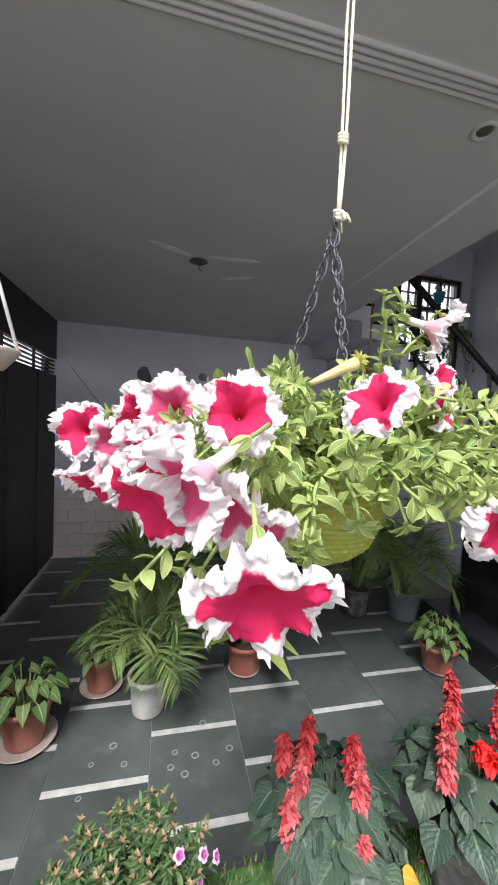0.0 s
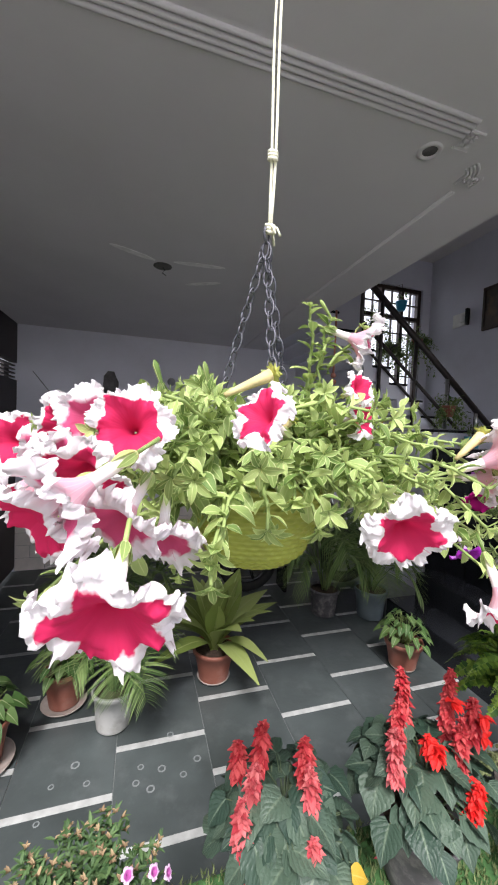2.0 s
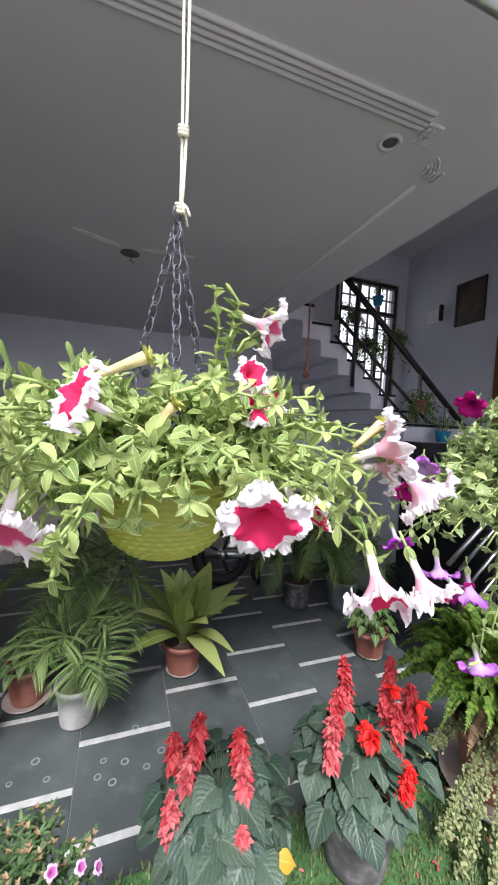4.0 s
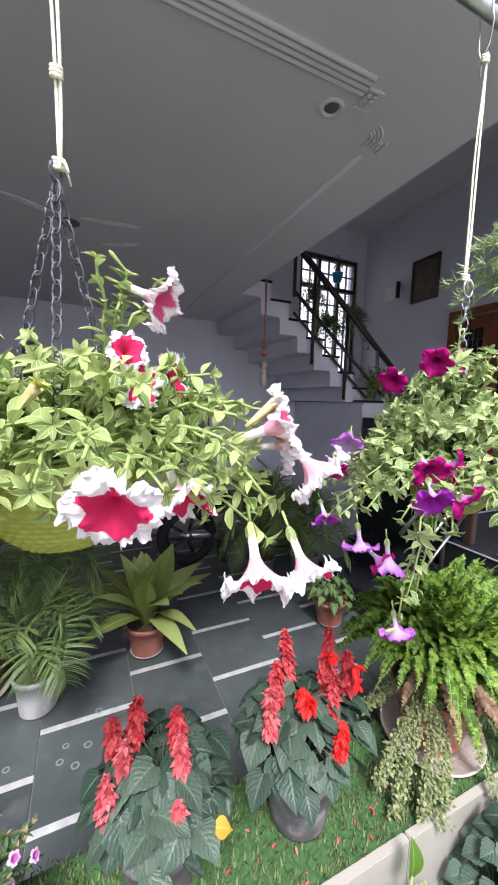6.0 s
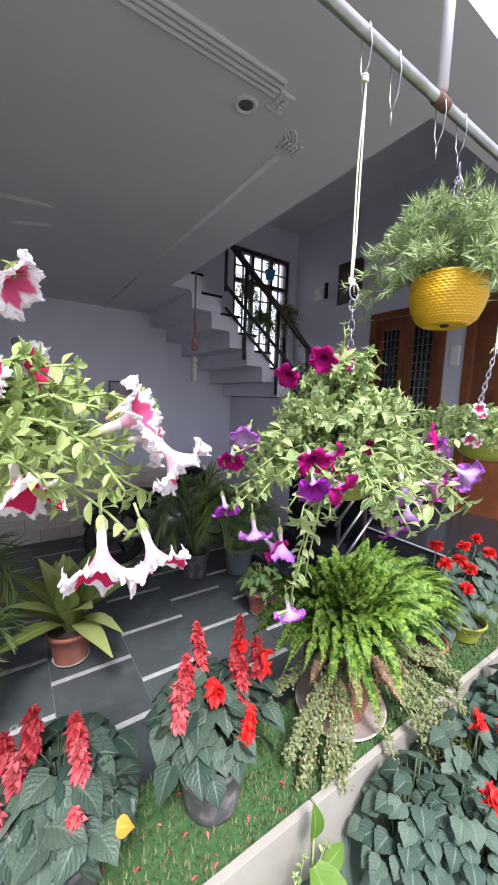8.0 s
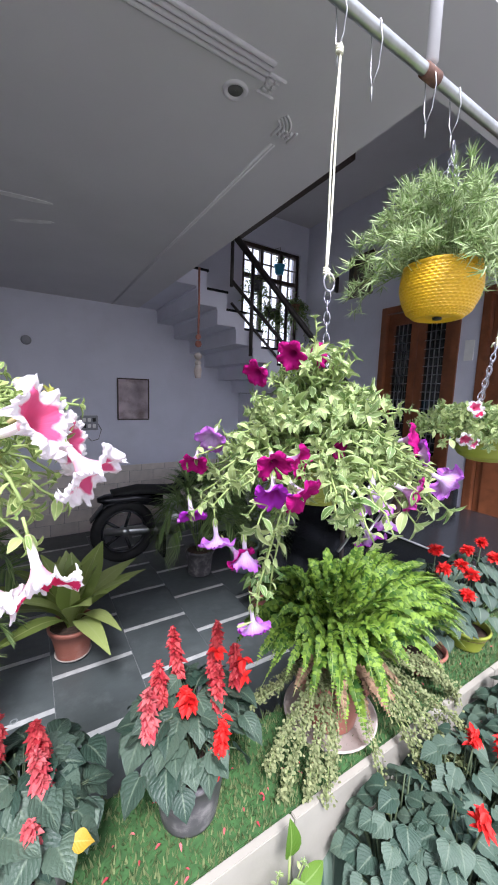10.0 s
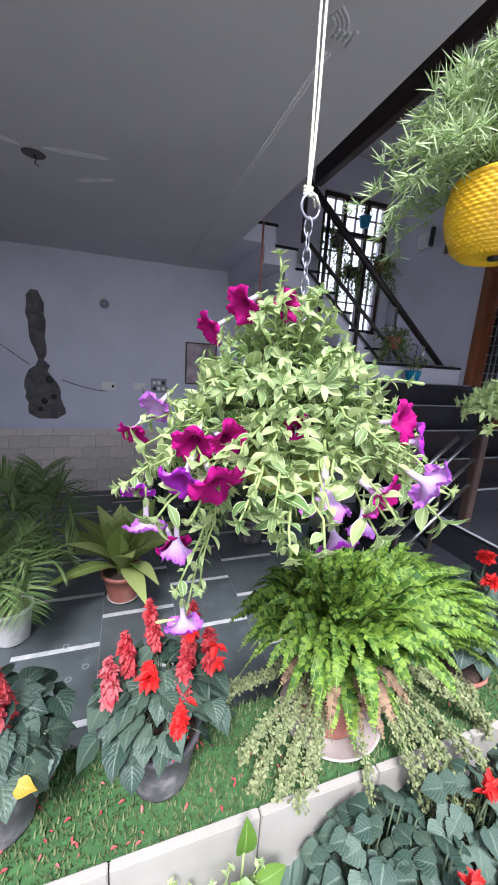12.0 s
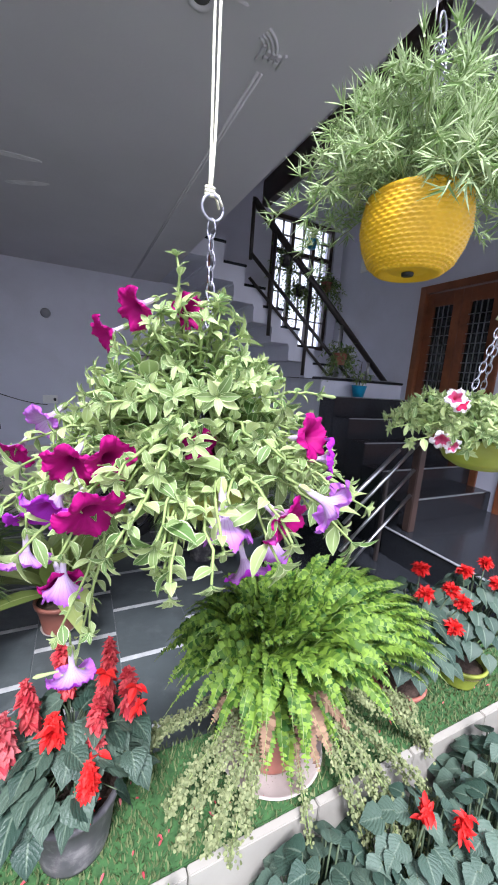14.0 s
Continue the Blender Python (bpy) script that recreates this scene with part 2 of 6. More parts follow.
M_TURF = leaf_material("artificial turf", (0.075, 0.115, 0.04), (0.2, 0.24, 0.1), rough=0.6, trans=0.15)
M_TURFBASE = material("turf mat", (0.04, 0.11, 0.03), 0.9, 0.3, 60, 0.5, 150)
M_GROUND = material("paved yard", (0.18, 0.175, 0.168), 0.85, 0.2, 3, 0.3, 30)
M_PETLEAF = leaf_material("petunia leaf", (0.15, 0.25, 0.06), (0.5, 0.61, 0.22), vein=(0.56, 0.64, 0.28), rough=0.45, trans=0.3, edge=(0.68, 0.74, 0.36), edge_at=0.86)
M_PETLEAF2 = leaf_material("dark petunia leaf", (0.12, 0.22, 0.06), (0.52, 0.62, 0.26), vein=(0.52, 0.62, 0.34), rough=0.42, trans=0.3, edge=(0.66, 0.74, 0.42), edge_at=0.84)
M_STEM = material("hairy green stem", (0.26, 0.34, 0.11), 0.7, 0.15, 60)
M_TANBUD = material("tan withered flower tube", (0.55, 0.46, 0.22), 0.75, 0.25, 60, 0.3, 150)
M_DARKSTEM = material("dark green stem", (0.07, 0.1, 0.05), 0.7, 0.2, 40)
M_SALVIALEAF = leaf_material("salvia leaf", (0.03, 0.06, 0.042), (0.09, 0.135, 0.095), vein=(0.13, 0.18, 0.125), rough=0.4, trans=0.12, relief=0.7)
M_FERN = leaf_material("boston fern", (0.03, 0.105, 0.015), (0.28, 0.44, 0.055), rough=0.5, trans=0.3)
M_FERNDRY = leaf_material("dry fern frond", (0.13, 0.075, 0.045), (0.36, 0.23, 0.14), rough=0.8, trans=0.15)
M_IVY = leaf_material("pale trailing leaf", (0.12, 0.155, 0.06), (0.33, 0.36, 0.17), rough=0.6, trans=0.2)
M_ASPAR = leaf_material("asparagus fern needle", (0.2, 0.33, 0.09), (0.62, 0.73, 0.42), rough=0.45, trans=0.3)
M_PALM = leaf_material("areca palm leaflet", (0.07, 0.15, 0.04), (0.3, 0.4, 0.15), rough=0.45, trans=0.2)
M_LILY = leaf_material("broad lance leaf", (0.2, 0.27, 0.06), (0.38, 0.45, 0.15), vein=(0.38, 0.44, 0.17), rough=0.42, trans=0.15)
M_SYNG = leaf_material("variegated arrowhead leaf", (0.07, 0.16, 0.04), (0.16, 0.26, 0.08), vein=(0.4, 0.47, 0.25), rough=0.5, trans=0.2)
M_CANNA = leaf_material("bright green leaf", (0.09, 0.19, 0.022), (0.15, 0.27, 0.04), vein=(0.22, 0.34, 0.09), rough=0.4, trans=0.3)
M_BEDLEAF = leaf_material("bed leaf", (0.035, 0.072, 0.05), (0.095, 0.145, 0.105), vein=(0.13, 0.18, 0.13), rough=0.52, trans=0.12, relief=0.6)
M_DIANLEAF = leaf_material("dianthus leaf", (0.045, 0.1, 0.035), (0.12, 0.2, 0.075), rough=0.5, trans=0.2)
M_DRYBUD = leaf_material("dry dianthus head", (0.2, 0.13, 0.075), (0.4, 0.3, 0.17), rough=0.8, trans=0.1)
M_YELLOWLEAF = leaf_material("yellowed leaf", (0.46, 0.29, 0.025), (0.54, 0.35, 0.04), vein=(0.55, 0.42, 0.1))
M_PICOTEE = petal_material("red petunia with white rim", (0.72, 0.035, 0.14), (0.93, 0.91, 0.92), 0.66, 0.02, 0.75, 0.14, vein=None, trans=0.45)
M_PINKP = petal_material("pale pink petunia", (0.72, 0.12, 0.27), (0.92, 0.88, 0.9), 0.56, 0.07, 0.7, 0.12, trans=0.45)
M_PINKTUBE = petal_material("pale veined tube", (0.6, 0.62, 0.3), (0.9, 0.85, 0.84), 0.35, 0.25, 0.1, vein=(0.78, 0.6, 0.62))
M_PINKBACK = petal_material("pale petal back", (0.85, 0.55, 0.64), (0.92, 0.88, 0.9), 0.5, 0.22, 0.6, vein=(0.86, 0.76, 0.8), trans=0.45)
M_MAGBACK = petal_material("magenta petal back", (0.6, 0.3, 0.6), (0.55, 0.06, 0.4), 0.5, 0.4, 0.3)
M_MAGENTA = petal_material("magenta petunia", (0.22, 0.0, 0.08), (0.42, 0.004, 0.17), 0.13, 0.1, 0.15)
M_PURPLE = petal_material("purple petunia", (0.3, 0.01, 0.25), (0.42, 0.03, 0.5), 0.3, 0.15, 0.3, 0.1)
M_LILAC = petal_material("lilac petunia back", (0.62, 0.45, 0.7), (0.5, 0.16, 0.62), 0.55, 0.3, 0.2, vein=(0.4, 0.15, 0.5))
M_LILACTUBE = petal_material("lilac tube", (0.6, 0.6, 0.5), (0.72, 0.6, 0.78), 0.4, 0.3, 0.1, vein=(0.5, 0.3, 0.6))
M_SALVIARED = leaf_material("salvia red bract", (0.46, 0.02, 0.035), (0.74, 0.13, 0.13), rough=0.6, trans=0.3)
M_SALVIAFADE = leaf_material("faded salvia bract", (0.5, 0.05, 0.07), (0.76, 0.22, 0.22), rough=0.65, trans=0.3)
M_BRIGHTRED = leaf_material("bright red floret", (0.66, 0.012, 0.012), (0.85, 0.045, 0.035), rough=0.55, trans=0.3)
M_DIANTHUS = petal_material("dianthus pink", (0.45, 0.1, 0.35), (0.74, 0.52, 0.72), 0.55, 0.1, 0.3)
M_RING = material("dried lime ring", (0.22, 0.24, 0.24), 0.6, 0.3, 60)
M_PISTIL = material("yellow green sepal", (0.5, 0.52, 0.14), 0.6, 0.1, 40)

# ---- mesh helpers ----
def rng(seed):
    return random.Random(seed)


def build(name, V, F, mat=None, UV=None, smooth=True):
    me = bpy.data.meshes.new(name)
    me.from_pydata([tuple(v) for v in V], [], [tuple(f) for f in F])
    if UV is not None:
        lay = me.uv_layers.new(name="UVMap")
        idx = np.zeros(len(me.loops), dtype=np.int32)
        me.loops.foreach_get("vertex_index", idx)
        lay.data.foreach_set("uv", np.asarray(UV, dtype=np.float32)[idx].ravel())
    if smooth:
        me.polygons.foreach_set("use_smooth", [True] * len(me.polygons))
    if mat:
        me.materials.append(mat)
    me.update()
    return me


def part(name, bm, mat, parent=None, label="", smooth=False):
    """Links a bmesh (or a ready mesh) as one object under parent."""
    if isinstance(bm, bpy.types.Mesh):
        me = bm
    else:
        bmesh.ops.recalc_face_normals(bm, faces=bm.faces[:])
        me = bpy.data.meshes.new(name)
        bm.to_mesh(me)
        bm.free()
        if smooth:
            me.polygons.foreach_set("use_smooth", [True] * len(me.polygons))
    if mat and not me.materials:
        me.materials.append(mat)
    ob = new(name, me)
    if parent:
        ob.parent = parent
    if label:
        ob["label"] = label
    return ob


def thing(name, label, category, group="", at=(0, 0, 0)):
    ob = new(name)
    ob.empty_display_size = 0.05
    ob.location = at
    return tagged(ob, label, category, group)


def box(x0, x1, y0, y1, z0, z1, bevel=0.0, bm=None):
    b = bmesh.new()
    bmesh.ops.create_cube(b, size=1, matrix=Matrix.Translation(((x0 + x1) / 2, (y0 + y1) / 2, (z0 + z1) / 2)) @ Matrix.Diagonal((abs(x1 - x0), abs(y1 - y0), abs(z1 - z0), 1)))
    if bevel:
        bmesh.ops.bevel(b, geom=b.edges[:], offset=bevel, segments=2, affect="EDGES")
    if bm is not None:
        me = bpy.data.meshes.new("tmp")
        b.to_mesh(me)
        b.free()
        bm.from_mesh(me)
        bpy.data.meshes.remove(me)
        return bm
    return b


def lathe(profile, seg=32, name="lathe", mat=None, wave=0.0, rows=0):
    """A turned body from (radius, height) rows."""
    V, F, UV = [], [], []
    k = len(profile)
    for i in range(seg + 1):
        a = 2 * math.pi * i / seg
        for j, (r, z) in enumerate(profile):
            V.append((r * math.cos(a), r * math.sin(a), z))
            UV.append((i / seg, j / max(1, k - 1)))
    for i in range(seg):
        for j in range(k - 1):
            F.append((i * k + j, (i + 1) * k + j, (i + 1) * k + j + 1, i * k + j + 1))
    return build(name, V, F, mat, UV)


def tube_data(path, radius, sides=6, taper=1.0):
    P = [Vector(p) for p in path]
    V, F, UV = [], [], []
    up = Vector((0, 0, 1))
    for i, p in enumerate(P):
        d = (P[min(i + 1, len(P) - 1)] - P[max(i - 1, 0)]).normalized()
        u = d.cross(up)
        u = u.normalized() if u.length > 1e-3 else Vector((1, 0, 0))
        w = d.cross(u)
        r = radius * (1 + (taper - 1) * i / max(1, len(P) - 1))
        for s in range(sides):
            a = 2 * math.pi * s / sides
            V.append(p + (u * math.cos(a) + w * math.sin(a)) * r)
            UV.append((s / sides, i / len(P)))
    for i in range(len(P) - 1):
        for s in range(sides):
            t = (s + 1) % sides
            F.append((i * sides + s, i * sides + t, (i + 1) * sides + t, (i + 1) * sides + s))
    F.append(tuple(range(sides))[::-1])
    F.append(tuple((len(P) - 1) * sides + s for s in range(sides)))
    return V, F, UV


class Batch:
    """Collects many small pieces into one mesh."""
    def __init__(self):
        self.V, self.F, self.UV, self.n = [], [], [], 0

    def add(self, V, F, UV=None):
        V = np.asarray([tuple(v) for v in V], dtype=float) if not isinstance(V, np.ndarray) else V
        self.V.append(V)
        self.F += [tuple(i + self.n for i in f) for f in F]
        self.UV.append(np.asarray(UV, dtype=float) if UV is not None else np.zeros((len(V), 2)))
        self.n += len(V)

    def put(self, tpl, m):
        V, F, UV = tpl
        A = np.array(m)
        self.add(V @ A[:3, :3].T + A[:3, 3], F, UV)

    def tube(self, path, r, sides=6, taper=1.0):
        self.add(*tube_data(path, r, sides, taper))

    def mesh(self, name, mat, smooth=True):
        return build(name, np.concatenate(self.V), self.F, mat, np.concatenate(self.UV), smooth)


def leaf_tpl(profile, fold=0.15, curl=0.25, wave=0.0):
    """A leaf along +y, one long; profile gives half widths at even steps."""
    n = len(profile)
    V, F, UV = [], [], []
    for i, w in enumerate(profile):
        t = i / (n - 1)
        z = -curl * t * t
        y = t * (1 - 0.25 * curl * t)
        for s in (-1, 0, 1):
            V.append((s * w, y - (0.0 if s == 0 else 0.02 * (1 - t)), z + abs(s) * w * fold * 2 + wave * s * math.sin(t * 9)))
            UV.append((0.5 + 0.5 * s, t))
    for i in range(n - 1):
        for s in (0, 1):
            a = i * 3 + s
            F.append((a, a + 1, a + 4, a + 3))
    return np.array(V), F, np.array(UV)


L_OVATE = leaf_tpl([0.05, 0.17, 0.25, 0.27, 0.2, 0.02], 0.2, 0.25)
L_PETUNIA = leaf_tpl([0.035, 0.09, 0.175, 0.225, 0.235, 0.2, 0.125, 0.012], 0.22, 0.32, 0.012)
L_LANCE = leaf_tpl([0.03, 0.09, 0.12, 0.11, 0.07, 0.005], 0.2, 0.3)
L_HEART = leaf_tpl([0.24, 0.38, 0.42, 0.35, 0.21, 0.09, 0.005], 0.14, 0.45, 0.015)
L_STRAP = leaf_tpl([0.03, 0.07, 0.095, 0.1, 0.085, 0.05, 0.004], 0.2, 0.7)
L_NEEDLE = (np.array([(-0.045, 0, 0), (0.045, 0, 0), (0, 1, 0), (0, 0.4, 0.05)]), [(0, 1, 3), (1, 2, 3), (2, 0, 3)], np.array([(0, 0), (1, 0), (0.5, 1), (0.5, 0.5)]))
L_PINNA = (np.array([(-0.24, 0, 0), (0.26, 0, 0), (0.32, 0.5, 0.14), (-0.24, 0.55, 0.02), (0.06, 1, -0.12)]), [(0, 1, 2, 3), (3, 2, 4)], np.array([(0, 0), (1, 0), (1, .5), (0, .5), (.5, 1)]))
L_BLADE = (np.array([(-0.09, 0, 0), (0.09, 0, 0), (0.1, 0.5, 0.06), (-0.06, 0.5, 0.06), (0.02, 1, 0.25)]), [(0, 1, 2, 3), (3, 2, 4)], np.array([(0, 0), (1, 0), (1, .5), (0, .5), (.5, 1)]))
L_BRACT = leaf_tpl([0.12, 0.3, 0.24, 0.02], 0.3, 0.2)


def frame_at(p, d, up=(0, 0, 1), size=1.0, width=1.0):
    """The pose of a leaf at p that runs along d with its face towards up."""
    y = Vector(d).normalized()
    x = y.cross(Vector(up))
    x = x.normalized() if x.length > 1e-3 else Vector((1, 0, 0))
    z = x.cross(y)
    m = Matrix.Identity(4)
    for i in range(3):
        m[i][0], m[i][1], m[i][2], m[i][3] = x[i] * size * width, y[i] * size, z[i] * size, p[i]
    return m


def curve(p0, p1, lift=0.0, n=7, wob=0.0, r=None):
    """An arched run of points from p0 to p1."""
    p0, p1 = Vector(p0), Vector(p1)
    out = []
    for i in range(n):
        t = i / (n - 1)
        q = p0.lerp(p1, t) + Vector((0, 0, lift * 4 * t * (1 - t)))
        if wob and r and 0 < i < n - 1:
            q += Vector((r.uniform(-wob, wob), r.uniform(-wob, wob), r.uniform(-wob, wob)))
        out.append(q)
    return out

# ---- the large structure ----
XL, XR, XE, YB, YF, ZC, ZTOP = -1.14, 3.75, 1.41, 4.03, 0.43, 2.45, 3.85
LEDGE = 0.63


def structure(name, bm, mat, label, category, smooth=False):
    return tagged(part(name, bm, mat, None, "", smooth), label, category, kind="structure")


floor = structure("floor", box(XL - 0.3, XR + 0.2, 0.3, YB + 0.2, -0.12, -0.006), M_GROUT, "dark grey slate porch floor with pale stone strips", "floor")
structure("ground", box(-300, 300, -300, 300, -0.3, -0.13), M_GROUND, "plain paved yard in front of the porch", "ground")
structure("pavement", box(-6, 6, -5, 0.05, -0.13, 0.0), M_GROUND, "grey paved path along the flower bed", "pavement")

# back wall, with the stair window cut through it
WX0, WX1, WZ0, WZ1 = 2.70, 3.62, 1.95, 3.47
wall = bmesh.new()
for x0, x1, z0, z1 in ((XL - 0.2, WX0, -0.1, ZTOP), (WX1, XR + 0.2, -0.1, ZTOP), (WX0, WX1, -0.1, WZ0), (WX0, WX1, WZ1, ZTOP)):
    box(x0, x1, YB, YB + 0.2, z0, z1, 0, wall)
wall_back = structure("wall_back", wall, M_WALL, "lilac white painted back wall with tiled lower part", "wall")

# right wall, with two doorways
D1, D2, DZ0, DZ1 = (1.80, 2.68), (0.75, 1.62), 0.44, 2.54
wall = bmesh.new()
for y0, y1, z0, z1 in ((D1[1], YB, -0.1, ZTOP), (D2[1], D1[0], -0.1, ZTOP), (0.3, D2[0], -0.1, ZTOP), (D1[0], D1[1], -0.1, DZ0), (D1[0], D1[1], DZ1, ZTOP), (D2[0], D2[1], -0.1, DZ0), (D2[0], D2[1], DZ1, ZTOP)):
    box(XR, XR + 0.2, y0, y1, z0, z1, 0, wall)
structure("wall_right", wall, M_WALL, "lilac white painted house wall with two doorways", "wall")
structure("wall_inside", box(XR + 1.2, XR + 1.3, 0, YB, 0, 3), M_WALL, "plain wall of the room behind the doors", "wall")

# left side: dark sheet gate with a slatted slot near its top
gate = bmesh.new()
box(XL - 0.06, XL, 0.3, YB, 0.03, 1.9, 0, gate)
box(XL - 0.06, XL, 0.3, YB, 2.07, ZC, 0, gate)
gate_ob = tagged(part("gate", gate, M_GATE), "dark brown sheet metal gate with a slatted slot", "gate", kind="structure")
for k in range(6):
    part("post", box(XL + 0.0005, XL + 0.01, 0.4 + k * 0.62, 0.44 + k * 0.62, 0.03, 1.9), M_GATE, gate_ob)
for k in range(4):
    part("slat", box(XL - 0.045, XL - 0.015, 0.3, YB, 1.925 + 0.037 * k, 1.935 + 0.037 * k), M_GATE, gate_ob)
for k in range(6):
    part("bar", box(XL - 0.04, XL - 0.02, 0.38 + k * 0.62, 0.40 + k * 0.62, 1.9, 2.07), M_GATE, gate_ob)
part("panel", box(XL - 0.1, XL - 0.07, 3.9, YB, 1.9, 2.07), M_GATE, gate_ob)

# ceiling slab of the porch and the roof over the stair well, lowered to darken it
ceiling = bmesh.new()
box(XL - 0.2, XE, YF, YB + 0.2, ZC, ZC + 0.16, 0, ceiling)
# assumed front strip, added to keep sky light out of the stair well
box(XE, XR + 0.3, YF, 0.66, ZC, ZC + 0.16, 0, ceiling)
structure("ceiling", ceiling, M_CEIL, "smooth grey white porch ceiling slab", "ceiling")
structure("roof_slab", box(XE - 0.5, XR + 0.3, YF, YB + 0.3, ZTOP, ZTOP + 0.15), M_CEIL, "grey white slab over the stair well", "ceiling")
# unseen wall, added to block sky light from the upper stair well
structure("stairwell_shade_wall", box(XE - 0.199, XR + 0.3, YF + 0.02, 0.56, ZC + 0.16, ZTOP), M_WALL, "plain wall added out of view to shade the stair well", "wall")
structure("upper_wall", box(XE - 0.32, XE - 0.2, 0.75, YB + 0.2, ZC + 0.16, ZTOP), M_WALL, "plain upper wall beside the stair well", "wall")


def moulding(name, p0, p1, ribs, pitch, axis):
    """Parallel plaster ribs on the ceiling."""
    ob = thing(name, "white plaster ribbed moulding on the ceiling", "moulding")
    ob["kind"] = "structure"
    for k in range(ribs):
        o = (k - (ribs - 1) / 2) * pitch
        a, b = Vector(p0), Vector(p1)
        if axis == "x":
            a.y += o
            b.y += o
        else:
            a.x += o
            b.x += o
        V, F, UV = tube_data([a, b], pitch * 0.42, 8)
        part("rib", build("rib", V, F, M_CEIL, UV), None, ob)
    return ob


ZM = ZC - 0.001
moulding("ceiling_moulding", (XL, 0.863, ZM), (0.955, 0.863, ZM), 4, 0.0185, "x")
moulding("ceiling_moulding", (1.13, 1.10, ZM), (1.13, YB, ZM), 2, 0.012, "y")
orn = thing("corner_ornament", "white plaster corner ornament on the ceiling", "moulding")
orn["kind"] = "structure"
for cx, cy, turn in ((0.985, 0.90, 0), (1.135, 1.035, 90)):
    m = pose(cx, cy, ZC, 0, 0, turn)
    for k in range(3):
        for j in range(2):
            b = box(-0.021 + 0.02 * j, -0.004 + 0.02 * j, -0.024 + 0.017 * k, -0.011 + 0.017 * k, -0.008, 0.004, 0.002)
            bmesh.ops.transform(b, matrix=m, verts=b.verts[:])
            part("block", b, M_CEIL, orn)
    for s in (-1, 1):
        b = box(-0.03, 0.03, s * 0.034 - 0.005, s * 0.034 + 0.005, -0.007, 0.004, 0.002)
        bmesh.ops.transform(b, matrix=m, verts=b.verts[:])
        part("fillet", b, M_CEIL, orn)
for k in range(4):
    r0 = 0.055 + 0.013 * k
    arc = [(1.16 - 0.01 + r0 * math.cos(a) * 0.9 - 0.09, 0.90 + 0.12 - r0 * math.sin(a) * 0.9 + 0.02, ZM) for a in np.linspace(0.15, 1.2, 9)]
    V, F, UV = tube_data(arc, 0.0045, 6)
    part("curved_rib", build("curved_rib", V, F, M_CEIL, UV), None, orn)

dl = thing("downlight", "round recessed ceiling downlight, switched off", "ceiling light", at=(0.905, 0.972, ZC))
part("trim", lathe([(0.0235, 0.002), (0.026, -0.005), (0.036, -0.006), (0.039, 0.001)], 32, "trim", M_CEIL), None, dl)
part("well", lathe([(0.0235, 0.001), (0.022, -0.001), (0.0005, -0.0008)], 32, "well", M_CEMENT), None, dl)
hook = thing("fan_hook", "bare ceiling fan hook box with wire stub", "ceiling hook", at=(0.134, 2.175, ZC))
part("box", lathe([(0.0005, -0.004), (0.04, -0.004), (0.052, -0.002), (0.055, 0.002)], 20, "box", M_CEMENT), None, hook)
V, F, UV = tube_data([(0.0, 0, 0), (0.012, 0, -0.02), (0.0, 0.01, -0.035), (0.02, 0, -0.05)], 0.003, 6)
part("wire", build("wire", V, F, M_BLACKPLASTIC, UV), None, hook)
# plaster scars round the hook
for k, (dx, dy, an, ln) in enumerate(((-0.16, -0.12, 25, 0.26), (0.2, -0.1, -6, 0.3), (0.26, 0.16, -28, 0.24))):
    b = bmesh.new()
    bmesh.ops.create_circle(b, cap_ends=True, radius=1, segments=14, matrix=pose(0.134 + dx, 2.175 + dy, ZC - 0.0015, 0, 0, an) @ Matrix.Diagonal((ln / 2, 0.022, 1, 1)))
    bmesh.ops.solidify(b, geom=b.faces[:], thickness=0.002)
    tagged(part("plaster_scar", b, M_SCAR), "pale plaster scar on the ceiling", "plaster", kind="structure")

# raised planter wall with turf on top and a cream tiled face
structure("planter_wall", box(-3.0, 4.6, 0.425, 0.645, -0.12, LEDGE - 0.012), M_CEMENT, "low cement planter wall with a turf top", "wall")
turf_mat = structure("turf_mat", box(-3.0, 4.6, 0.427, 0.655, LEDGE - 0.012, LEDGE, 0.003), M_TURFBASE, "green artificial turf strip", "turf")
kerb = thing("kerb", "cream tiled front face of the planter wall", "kerb")
kerb["kind"] = "structure"
me = None
for k in range(26):
    for j in range(3):
        x0 = -3.0 + 0.292 * k
        if me is None:
            ob = part("tile", box(0, 0.289, 0, 0.018, 0, 0.206, 0.002), M_KERB, kerb)
            me = ob.data
        else:
            ob = new("tile", me)
            ob.parent = kerb
        ob.location = (x0, 0.405, LEDGE + 0.002 - 0.2085 * (j + 1) + (0.006 if j == 0 else 0))

# flower bed soil
structure("flower_bed", box(-3.0, 4.6, 0.05, 0.404, 0.0, 0.35, 0.01), M_BED, "dark flower bed soil below the kerb", "soil")

